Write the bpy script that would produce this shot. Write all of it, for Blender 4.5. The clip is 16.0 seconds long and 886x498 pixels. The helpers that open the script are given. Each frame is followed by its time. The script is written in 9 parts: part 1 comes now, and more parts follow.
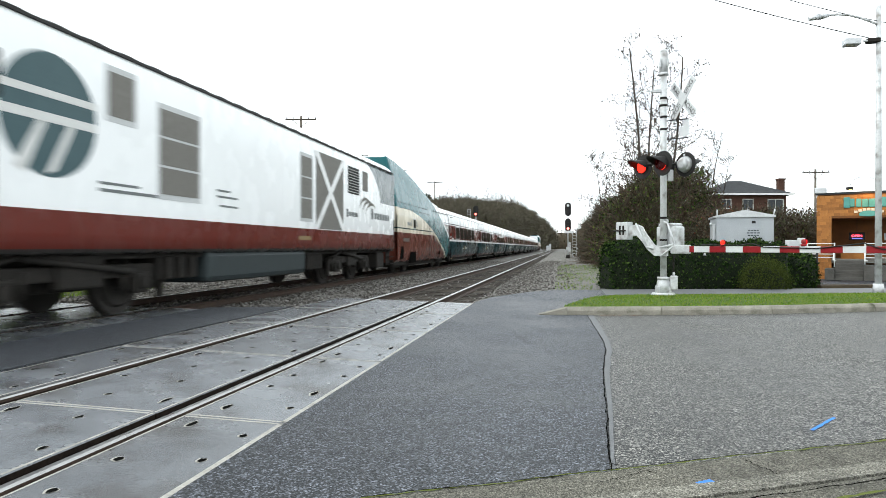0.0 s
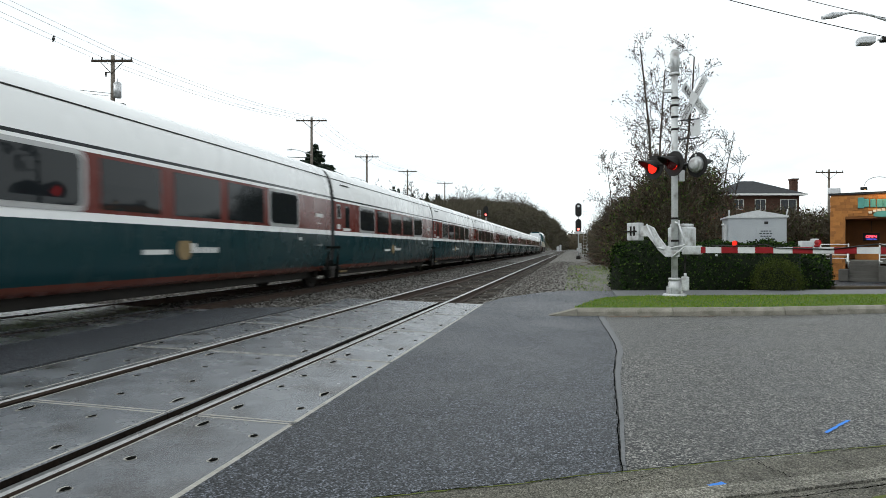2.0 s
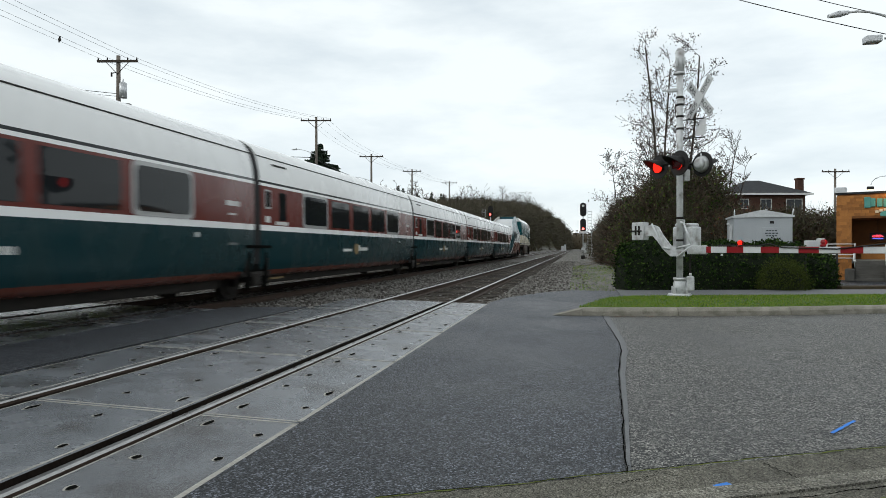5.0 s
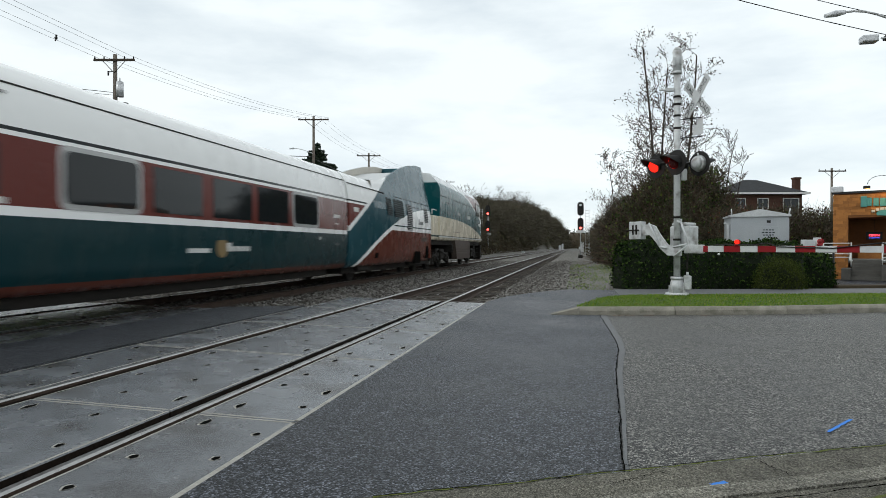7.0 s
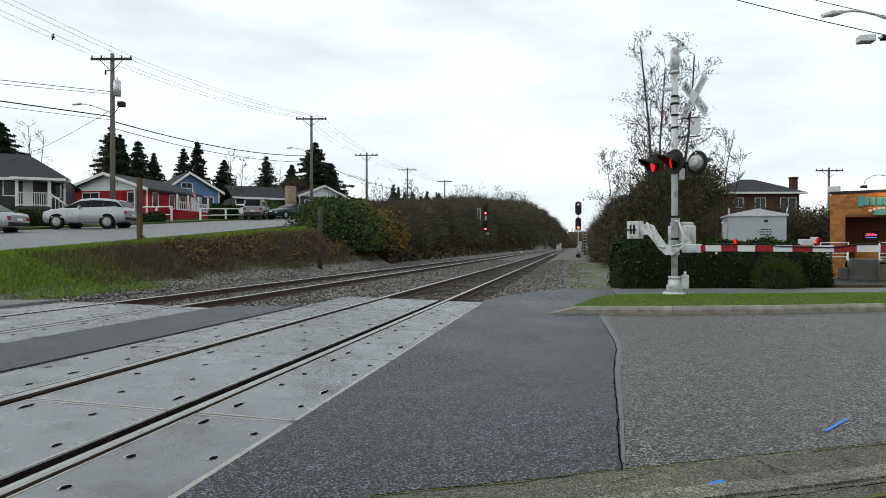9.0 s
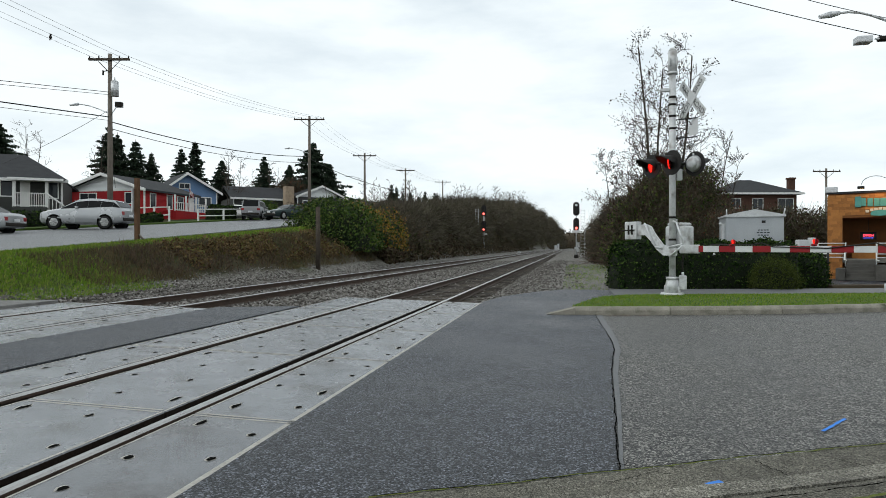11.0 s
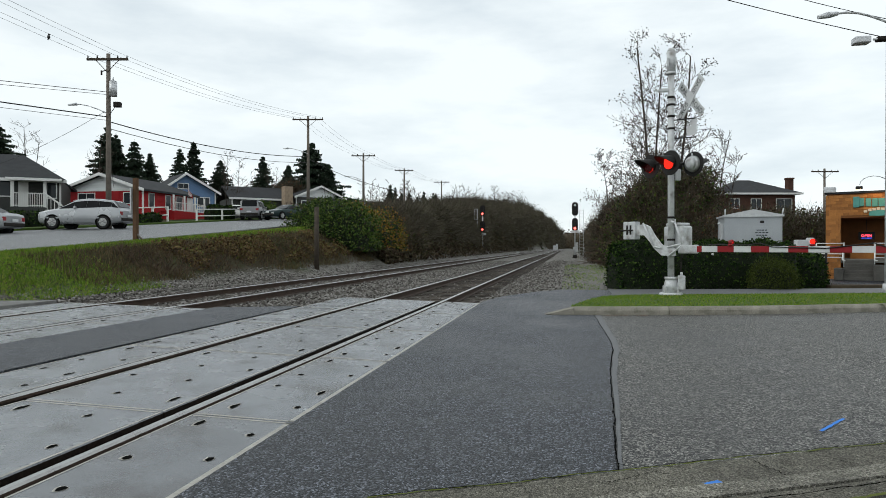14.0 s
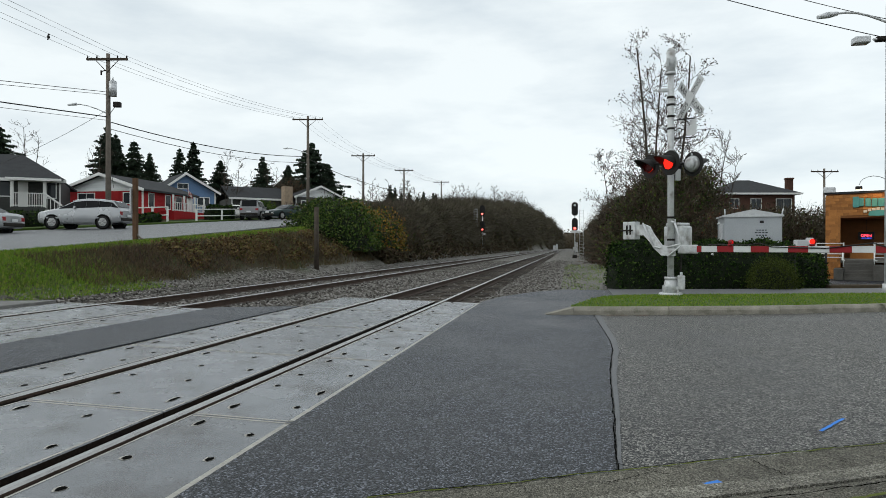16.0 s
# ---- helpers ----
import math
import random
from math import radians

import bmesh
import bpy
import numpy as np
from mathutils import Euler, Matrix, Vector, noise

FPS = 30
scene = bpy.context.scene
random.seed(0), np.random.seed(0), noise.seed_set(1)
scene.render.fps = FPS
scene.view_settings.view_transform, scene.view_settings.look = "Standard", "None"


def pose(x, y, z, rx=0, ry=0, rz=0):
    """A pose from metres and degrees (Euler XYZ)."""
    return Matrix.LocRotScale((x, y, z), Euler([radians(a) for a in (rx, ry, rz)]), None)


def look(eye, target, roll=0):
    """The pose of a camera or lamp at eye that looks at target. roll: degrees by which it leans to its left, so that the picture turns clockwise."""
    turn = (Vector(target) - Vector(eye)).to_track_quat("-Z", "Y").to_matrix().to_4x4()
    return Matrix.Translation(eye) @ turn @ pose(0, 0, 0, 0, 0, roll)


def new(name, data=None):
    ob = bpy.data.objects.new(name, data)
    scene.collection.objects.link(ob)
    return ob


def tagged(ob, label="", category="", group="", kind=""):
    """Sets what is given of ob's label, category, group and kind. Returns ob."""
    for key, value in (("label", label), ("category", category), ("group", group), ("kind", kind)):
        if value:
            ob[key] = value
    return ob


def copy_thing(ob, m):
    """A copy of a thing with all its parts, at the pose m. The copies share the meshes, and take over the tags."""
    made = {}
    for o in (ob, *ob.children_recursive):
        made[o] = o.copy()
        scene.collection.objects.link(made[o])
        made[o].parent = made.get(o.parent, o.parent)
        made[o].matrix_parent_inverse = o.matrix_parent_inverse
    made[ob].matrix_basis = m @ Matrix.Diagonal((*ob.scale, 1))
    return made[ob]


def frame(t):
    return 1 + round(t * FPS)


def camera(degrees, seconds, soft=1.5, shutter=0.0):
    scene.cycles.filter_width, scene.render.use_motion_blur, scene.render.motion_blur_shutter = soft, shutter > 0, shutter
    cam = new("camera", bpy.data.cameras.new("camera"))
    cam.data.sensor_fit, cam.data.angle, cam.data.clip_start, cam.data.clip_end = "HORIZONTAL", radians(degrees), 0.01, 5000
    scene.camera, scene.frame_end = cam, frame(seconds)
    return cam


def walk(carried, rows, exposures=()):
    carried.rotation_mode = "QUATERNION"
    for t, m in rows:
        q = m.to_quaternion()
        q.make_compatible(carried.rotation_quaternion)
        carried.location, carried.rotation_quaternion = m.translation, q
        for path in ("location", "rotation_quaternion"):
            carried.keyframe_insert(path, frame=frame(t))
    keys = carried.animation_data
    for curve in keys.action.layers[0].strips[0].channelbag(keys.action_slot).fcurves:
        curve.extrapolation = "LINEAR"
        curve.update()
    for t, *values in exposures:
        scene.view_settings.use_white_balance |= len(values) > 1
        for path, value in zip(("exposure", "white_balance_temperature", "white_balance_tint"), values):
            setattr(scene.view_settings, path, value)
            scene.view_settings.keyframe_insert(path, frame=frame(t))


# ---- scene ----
TURN = math.degrees(math.atan(221 / 1120))
SWING = ((0, -13), (0.5, -8.3), (1, -4.5), (1.5, 1), (2, 7), (2.5, 11.3), (3, 14.8), (3.5, 16.2), (4, 17.0), (5, 16), (6.5, 12.4), (7, 11), (7.5, 10), (8, 8.8), (8.5, 7.9), (9, 6.8), (10.2, 4.2), (11.5, 2), (12, 1.1), (12.5, 0.8), (13, 0.6), (14, 0.4), (15, 0), (16, 0))
NOD = ((0, 0.4), (1, 0.8), (1.5, 1.6), (2, 1.8), (4, 1.8), (6.5, 0.3), (7.5, -0.7), (8, -1.2), (9, -1.2), (11.5, 0), (16, 0))


def heading(t):
    yaw = TURN + math.degrees(np.interp(t, *zip(*SWING)) / 1.13 / 1120)
    tilt = math.degrees((np.interp(t, *zip(*NOD)) - 3) / 1120)
    return pose(0, 0, 1.2, 90 + tilt, 0, yaw)


cam = camera(70.0, 16.0, soft=0.6, shutter=0.25)
walk(cam, [(t, heading(t)) for t, _ in SWING], exposures=[(t, e, 6280, 5) for t, e in ((0, 1.0), (0.5, 0.8), (1, 0.65), (1.5, 0.48), (2, 0.3), (2.5, 0.15), (3.2, 0.02), (3.5, 0), (7, 0.02), (9, 0.08), (12.5, 0.03), (14.5, -0.02), (16, -0.06))])

# ---- world and light ----
world = bpy.data.worlds.new("sky")
scene.world = world
world.use_nodes = True
nt = world.node_tree
nt.nodes.clear()
out = nt.nodes.new("ShaderNodeOutputWorld")
bg = nt.nodes.new("ShaderNodeBackground")
nis = nt.nodes.new("ShaderNodeTexSky")
nis.sky_type, nis.sun_disc, nis.sun_elevation, nis.sun_rotation = "NISHITA", False, radians(35), radians(200)
dim = nt.nodes.new("ShaderNodeVectorMath")
dim.operation = "SCALE"
dim.inputs["Scale"].default_value = 0.10
co = nt.nodes.new("ShaderNodeTexCoord")
sq = nt.nodes.new("ShaderNodeMapping")
sq.inputs["Scale"].default_value = (1.4, 1.4, 5.0)
cl = nt.nodes.new("ShaderNodeTexNoise")
cl.inputs["Scale"].default_value, cl.inputs["Detail"].default_value, cl.inputs["Roughness"].default_value = 2.2, 7, 0.55
ramp = nt.nodes.new("ShaderNodeValToRGB")
ramp.color_ramp.elements[0].position, ramp.color_ramp.elements[0].color = 0.30, (0.80, 0.845, 0.89, 1)
ramp.color_ramp.elements[1].position, ramp.color_ramp.elements[1].color = 0.56, (1.06, 1.075, 1.08, 1)
mix = nt.nodes.new("ShaderNodeMix")
mix.data_type = "RGBA"
mix.inputs[0].default_value = 0.9
L = nt.links.new
L(co.outputs["Generated"], sq.inputs["Vector"])
L(sq.outputs["Vector"], cl.inputs["Vector"])
L(cl.outputs["Fac"], ramp.inputs["Fac"])
L(nis.outputs["Color"], dim.inputs[0])
L(dim.outputs["Vector"], mix.inputs[6])
L(ramp.outputs["Color"], mix.inputs[7])
L(mix.outputs[2], bg.inputs["Color"])
bg.inputs["Strength"].default_value = 1.0
L(bg.outputs["Background"], out.inputs["Surface"])
sun = new("sun", bpy.data.lights.new("sun", "SUN"))
sun.data.energy, sun.data.angle, sun.data.color = 0.85, radians(25), (1, 0.97, 0.92)
sun.matrix_world = look((0, 0, 35), (42, 20, 0))

# ---- materials ----
def surf(name, a, b, scale=3.0, rough=0.6, metal=0.0, bump=0.1, fine=40.0, spec=0.25, dirt=None, coords="Object"):
    """Colour between a and b by a coarse noise and a fine grain, rough relief, optional darker stains."""
    m = bpy.data.materials.new(name)
    m.use_nodes = True
    t = m.node_tree
    p = t.nodes["Principled BSDF"]
    tc = t.nodes.new("ShaderNodeTexCoord")
    n1, n2 = t.nodes.new("ShaderNodeTexNoise"), t.nodes.new("ShaderNodeTexNoise")
    n1.inputs["Scale"].default_value, n1.inputs["Detail"].default_value = scale, 5
    n2.inputs["Scale"].default_value, n2.inputs["Detail"].default_value = fine, 3
    mx = t.nodes.new("ShaderNodeMix")
    mx.data_type = "RGBA"
    mx.inputs[6].default_value, mx.inputs[7].default_value = (*a, 1), (*b, 1)
    ad = t.nodes.new("ShaderNodeMath")
    ad.operation = "MULTIPLY_ADD"
    ad.inputs[1].default_value, ad.inputs[2].default_value = 0.6, -0.05
    ad2 = t.nodes.new("ShaderNodeMath")
    ad2.operation = "MULTIPLY_ADD"
    ad2.inputs[1].default_value = 0.5
    k = t.links.new
    for n in (n1, n2):
        k(tc.outputs[coords], n.inputs["Vector"])
    k(n1.outputs["Fac"], ad.inputs[0])
    k(n2.outputs["Fac"], ad2.inputs[0])
    k(ad.outputs[0], ad2.inputs[2])
    cr = t.nodes.new("ShaderNodeMapRange")
    cr.inputs["From Min"].default_value, cr.inputs["From Max"].default_value = 0.3, 0.7
    k(ad2.outputs[0], cr.inputs["Value"])
    k(cr.outputs[0], mx.inputs[0])
    col = mx.outputs[2]
    if dirt:
        n3 = t.nodes.new("ShaderNodeTexNoise")
        n3.inputs["Scale"].default_value, n3.inputs["Detail"].default_value = dirt[1], 6
        k(tc.outputs[coords], n3.inputs["Vector"])
        mr = t.nodes.new("ShaderNodeMapRange")
        mr.inputs["From Min"].default_value, mr.inputs["From Max"].default_value = 0.5, 0.72
        k(n3.outputs["Fac"], mr.inputs["Value"])
        m2 = t.nodes.new("ShaderNodeMix")
        m2.data_type = "RGBA"
        m2.inputs[7].default_value = (*dirt[0], 1)
        k(mr.outputs[0], m2.inputs[0])
        k(col, m2.inputs[6])
        col = m2.outputs[2]
    k(col, p.inputs["Base Color"])
    rr = t.nodes.new("ShaderNodeMapRange")
    rr.inputs["To Min"].default_value, rr.inputs["To Max"].default_value = max(0.02, rough - 0.12), min(1, rough + 0.12)
    k(n1.outputs["Fac"], rr.inputs["Value"])
    k(rr.outputs[0], p.inputs["Roughness"])
    p.inputs["Metallic"].default_value = metal
    p.inputs["Specular IOR Level"].default_value = spec
    if bump:
        bp = t.nodes.new("ShaderNodeBump")
        bp.inputs["Strength"].default_value, bp.inputs["Distance"].default_value = bump, 0.02
        k(n2.outputs["Fac"], bp.inputs["Height"])
        k(bp.outputs["Normal"], p.inputs["Normal"])
    return m


def tarmac(name, binder, stone, cell, share, rough, spec=0.3):
    """Asphalt: stones of several greys set in a dark binder, with larger worn and damp patches."""
    m = bpy.data.materials.new(name)
    m.use_nodes = True
    t = m.node_tree
    p = t.nodes["Principled BSDF"]
    k = t.links.new
    tc = t.nodes.new("ShaderNodeTexCoord")
    v = t.nodes.new("ShaderNodeTexVoronoi")
    v.inputs["Scale"].default_value = cell
    k(tc.outputs["Object"], v.inputs["Vector"])
    sc = t.nodes.new("ShaderNodeSeparateColor")
    k(v.outputs["Color"], sc.inputs[0])
    r = t.nodes.new("ShaderNodeValToRGB")
    e = r.color_ramp.elements
    e[0].position, e[0].color = 0.0, (*[c * 0.35 for c in binder], 1)
    e[1].position, e[1].color = 1.0, (*[c * 1.7 for c in stone], 1)
    for pos, col in ((1 - share - 0.12, binder), (1 - share, [0.5 * a + 0.5 * b for a, b in zip(binder, stone)]), (0.94, stone)):
        n = e.new(pos)
        n.color = (*col, 1)
    k(sc.outputs[0], r.inputs["Fac"])
    big = t.nodes.new("ShaderNodeTexNoise")
    big.inputs["Scale"].default_value, big.inputs["Detail"].default_value, big.inputs["Roughness"].default_value = 0.42, 7, 0.65
    k(tc.outputs["Object"], big.inputs["Vector"])
    mid = t.nodes.new("ShaderNodeTexNoise")
    mid.inputs["Scale"].default_value, mid.inputs["Detail"].default_value = 7, 4
    k(tc.outputs["Object"], mid.inputs["Vector"])
    sm = t.nodes.new("ShaderNodeMath")
    sm.operation = "MULTIPLY"
    f1, f2 = t.nodes.new("ShaderNodeMapRange"), t.nodes.new("ShaderNodeMapRange")
    for q, src, lo, hi in ((f1, big, 0.58, 1.48), (f2, mid, 0.80, 1.20)):
        q.inputs["From Min"].default_value, q.inputs["From Max"].default_value = 0.3, 0.7
        q.inputs["To Min"].default_value, q.inputs["To Max"].default_value = lo, hi
        k(src.outputs["Fac"], q.inputs["Value"])
    k(f1.outputs[0], sm.inputs[0])
    k(f2.outputs[0], sm.inputs[1])
    vm = t.nodes.new("ShaderNodeVectorMath")
    vm.operation = "SCALE"
    k(r.outputs["Color"], vm.inputs[0])
    k(sm.outputs[0], vm.inputs["Scale"])
    k(vm.outputs["Vector"], p.inputs["Base Color"])
    rr = t.nodes.new("ShaderNodeMapRange")
    rr.inputs["From Min"].default_value, rr.inputs["From Max"].default_value = 0.3, 0.7
    rr.inputs["To Min"].default_value, rr.inputs["To Max"].default_value = rough - 0.14, rough + 0.12
    k(big.outputs["Fac"], rr.inputs["Value"])
    k(rr.outputs[0], p.inputs["Roughness"])
    p.inputs["Specular IOR Level"].default_value = spec
    b = t.nodes.new("ShaderNodeBump")
    b.inputs["Strength"].default_value, b.inputs["Distance"].default_value = 0.9, 0.008
    k(v.outputs["Distance"], b.inputs["Height"])
    b.invert = True
    k(b.outputs["Normal"], p.inputs["Normal"])
    return m


M = {}
M["asphalt"] = tarmac("fresh_asphalt", (0.0125, 0.0148, 0.0185), (0.132, 0.141, 0.165), 104, 0.22, 0.50, 0.36)
M["old_asphalt"] = tarmac("worn_asphalt", (0.0135, 0.0138, 0.0130), (0.207, 0.201, 0.182), 96, 0.33, 0.52, 0.42)
M["street_grey"] = tarmac("pale_street_asphalt", (0.105, 0.109, 0.114), (0.21, 0.213, 0.217), 60, 0.4, 0.5, 0.35)
M["kerb"] = tarmac("kerb_concrete", (0.10, 0.094, 0.075), (0.175, 0.166, 0.138), 150, 0.4, 0.8, 0.2)
M["kerb_top"] = tarmac("worn_kerb_top", (0.135, 0.128, 0.105), (0.24, 0.23, 0.195), 130, 0.4, 0.8, 0.2)
M["rail"] = surf("rail_rust", (0.035, 0.024, 0.018), (0.075, 0.05, 0.038), 4, 0.75, 0.1, 0.2, 60)
M["railtop"] = surf("polished_rail", (0.27, 0.265, 0.26), (0.42, 0.415, 0.41), 4, 0.3, 1, 0.02, 60)
M["ballast"] = surf("ballast", (0.09, 0.085, 0.078), (0.3, 0.285, 0.265), 6, 0.9, 0, 1.0, 28)
M["grass"] = surf("grass", (0.035, 0.065, 0.010), (0.075, 0.12, 0.02), 1.5, 0.9, 0, 1.0, 60)
M["earth"] = surf("earth", (0.10, 0.085, 0.055), (0.17, 0.14, 0.09), 1.0, 0.95, 0, 1.0, 30)
# near-black core: the shade deep in the foliage is put into its colour
M["hedge"] = surf("shaded_foliage_core", (0.004, 0.007, 0.003), (0.012, 0.018, 0.007), 6, 0.95, 0, 1.0, 40)
M["white"] = surf("white_paint", (0.76, 0.76, 0.75), (0.82, 0.82, 0.81), 1, 0.3, 0, 0.02, 20)
M["galv"] = surf("galvanised", (0.45, 0.46, 0.47), (0.62, 0.63, 0.64), 5, 0.45, 0.5, 0.05, 40)


# ---- mesh helpers ----
def part(name, bm, material, parent=None, label=""):
    me = bpy.data.meshes.new(name)
    bm.to_mesh(me)
    bm.free()
    for m in (material if isinstance(material, (list, tuple)) else [material]):
        me.materials.append(m)
    ob = new(name, me)
    if parent:
        ob.parent = parent
    if label:
        ob["label"] = label
    return ob


def box(bm, x0, x1, y0, y1, z0, z1, bevel=0.0, mi=0):
    r = bmesh.ops.create_cube(bm, size=1, matrix=Matrix.LocRotScale(((x0 + x1) / 2, (y0 + y1) / 2, (z0 + z1) / 2), None, (abs(x1 - x0), abs(y1 - y0), abs(z1 - z0))))
    fs = {f for v in r["verts"] for f in v.link_faces}
    for f in fs:
        f.material_index = mi
    if bevel:
        es = list({e for f in fs for e in f.edges})
        bmesh.ops.bevel(bm, geom=es, offset=bevel, segments=2, affect="EDGES", profile=0.5)
    return bm


def tube(bm, p0, p1, r0, r1=None, seg=12, mi=0):
    p0, p1 = Vector(p0), Vector(p1)
    r1 = r0 if r1 is None else r1
    d = p1 - p0
    q = d.to_track_quat("Z", "Y").to_matrix().to_4x4()
    r = bmesh.ops.create_cone(bm, cap_ends=True, segments=seg, radius1=r0, radius2=max(r1, 1e-4), depth=d.length, matrix=Matrix.Translation((p0 + p1) / 2) @ q)
    for f in {f for v in r["verts"] for f in v.link_faces}:
        f.material_index = mi
        f.smooth = len(f.verts) == 4
    return bm


def prism(bm, prof, y0, y1, mi=0, closed=True):
    """A profile of (x, z) points, counter-clockwise seen from -y, drawn out along y."""
    a = [bm.verts.new((x, y0, z)) for x, z in prof]
    b = [bm.verts.new((x, y1, z)) for x, z in prof]
    n = len(prof)
    fs = []
    for i in range(n if closed else n - 1):
        j = (i + 1) % n
        fs.append(bm.faces.new((a[i], a[j], b[j], b[i])))
    if closed:
        fs.append(bm.faces.new(a[::-1]))
        fs.append(bm.faces.new(b))
    for f in fs:
        f.material_index = mi
    return fs


def thing(name, label, category, group="", at=None):
    ob = new(name)
    tagged(ob, label, category, group)
    if at is not None:
        ob.matrix_world = at
    return ob


def cloud(name, verts, faces, material, parent=None, smooth=False):
    """A mesh object straight from arrays."""
    me = bpy.data.meshes.new(name)
    me.from_pydata([tuple(v) for v in verts], [], [tuple(f) for f in faces])
    me.materials.append(material)
    if smooth:
        me.polygons.foreach_set("use_smooth", [True] * len(me.polygons))
    me.update()
    ob = new(name, me)
    if parent:
        ob.parent = parent
    return ob


def isles(name, stops, rough=0.7, bump=0.0, spec=0.3):
    """Colour picked for each loose piece of the mesh, by chance, between the stops."""
    m = bpy.data.materials.new(name)
    m.use_nodes = True
    t = m.node_tree
    p = t.nodes["Principled BSDF"]
    g = t.nodes.new("ShaderNodeNewGeometry")
    r = t.nodes.new("ShaderNodeValToRGB")
    while len(r.color_ramp.elements) < len(stops):
        r.color_ramp.elements.new(0.5)
    for i, c in enumerate(stops):
        e = r.color_ramp.elements[i]
        e.position, e.color = i / (len(stops) - 1), (*c, 1)
    t.links.new(g.outputs["Random Per Island"], r.inputs["Fac"])
    n = t.nodes.new("ShaderNodeTexNoise")
    n.inputs["Scale"].default_value, n.inputs["Detail"].default_value = 25, 3
    tc = t.nodes.new("ShaderNodeTexCoord")
    t.links.new(tc.outputs["Object"], n.inputs["Vector"])
    mr = t.nodes.new("ShaderNodeMapRange")
    mr.inputs["To Min"].default_value, mr.inputs["To Max"].default_value = 0.65, 1.35
    t.links.new(n.outputs["Fac"], mr.inputs["Value"])
    vm = t.nodes.new("ShaderNodeVectorMath")
    vm.operation = "SCALE"
    t.links.new(r.outputs["Color"], vm.inputs[0])
    t.links.new(mr.outputs[0], vm.inputs["Scale"])
    t.links.new(vm.outputs["Vector"], p.inputs["Base Color"])
    p.inputs["Roughness"].default_value = rough
    p.inputs["Specular IOR Level"].default_value = spec
    if bump:
        b = t.nodes.new("ShaderNodeBump")
        b.inputs["Strength"].default_value = bump
        t.links.new(n.outputs["Fac"], b.inputs["Height"])
        t.links.new(b.outputs["Normal"], p.inputs["Normal"])
    return m


def glow(name, color, strength):
    m = bpy.data.materials.new(name)
    m.use_nodes = True
    p = m.node_tree.nodes["Principled BSDF"]
    p.inputs["Base Color"].default_value = (*color, 1)
    p.inputs["Emission Color"].default_value = (*color, 1)
    p.inputs["Emission Strength"].default_value = strength
    p.inputs["Base Color"].default_value = (*[c * 0.3 for c in color], 1)
    p.inputs["Specular IOR Level"].default_value = 0.0
    return m


M["stones"] = isles("ballast_stones", [(0.03, 0.027, 0.024), (0.075, 0.068, 0.06), (0.13, 0.12, 0.108), (0.28, 0.265, 0.25)], 0.9, 0.3, 0.15)
M["lawn"] = isles("lawn_blades", [(0.045, 0.10, 0.008), (0.10, 0.19, 0.012), (0.155, 0.25, 0.022), (0.25, 0.25, 0.06)], 0.7, 0, 0.12)
M["dry"] = isles("dry_grass", [(0.03, 0.02, 0.011), (0.075, 0.05, 0.022), (0.13, 0.095, 0.045), (0.05, 0.07, 0.018)], 0.8)
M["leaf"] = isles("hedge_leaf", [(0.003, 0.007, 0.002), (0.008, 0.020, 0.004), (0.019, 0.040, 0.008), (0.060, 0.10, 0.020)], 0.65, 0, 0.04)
M["ivy"] = isles("ivy_leaf", [(0.008, 0.020, 0.004), (0.030, 0.058, 0.009), (0.060, 0.105, 0.018), (0.13, 0.155, 0.035)], 0.6, 0, 0.12)
M["box_leaf"] = isles("box_leaf", [(0.022, 0.032, 0.006), (0.042, 0.055, 0.012), (0.072, 0.088, 0.022)], 0.8, 0, 0.04)
M["bramble"] = isles("bramble_leaf", [(0.018, 0.013, 0.009), (0.055, 0.038, 0.025), (0.042, 0.044, 0.02), (0.14, 0.105, 0.07)], 0.9, 0, 0.1)
M["rusty"] = isles("rusty_bramble", [(0.03, 0.02, 0.012), (0.11, 0.07, 0.032), (0.17, 0.12, 0.055), (0.09, 0.11, 0.03)], 0.85, 0, 0.1)
M["gorse"] = isles("gorse_flower", [(0.26, 0.11, 0.008), (0.38, 0.19, 0.012), (0.10, 0.08, 0.015)], 0.7)
M["rustleaf"] = isles("rust_leaf", [(0.16, 0.03, 0.012), (0.22, 0.06, 0.02), (0.07, 0.03, 0.012)], 0.7)
M["needle"] = isles("fir_needle", [(0.006, 0.014, 0.007), (0.012, 0.026, 0.012), (0.024, 0.042, 0.018)], 0.7)
M["thicket"] = isles("bare_thicket_stems", [(0.030, 0.024, 0.019), (0.068, 0.056, 0.044), (0.110, 0.095, 0.074), (0.070, 0.074, 0.036), (0.20, 0.175, 0.14)], 0.9, 0, 0.1)
M["bark"] = surf("bark", (0.035, 0.028, 0.022), (0.085, 0.07, 0.055), 6, 0.95, 0, 0.6, 40)
M["twig"] = isles("twigs", [(0.03, 0.022, 0.018), (0.06, 0.045, 0.035), (0.09, 0.07, 0.055)], 0.9)
M["thorn"] = isles("stems", [(0.03, 0.02, 0.016), (0.075, 0.045, 0.03), (0.12, 0.085, 0.055)], 0.9)
M["wood"] = surf("pole_wood", (0.10, 0.085, 0.07), (0.19, 0.165, 0.14), 5, 0.9, 0, 0.5, 50)
M["tie"] = surf("tie_wood", (0.025, 0.021, 0.018), (0.075, 0.064, 0.053), 4, 0.95, 0, 0.6, 30, spec=0.15)
M["black"] = surf("black_iron", (0.012, 0.012, 0.012), (0.03, 0.028, 0.026), 4, 0.6, 0.2, 0.15, 40)
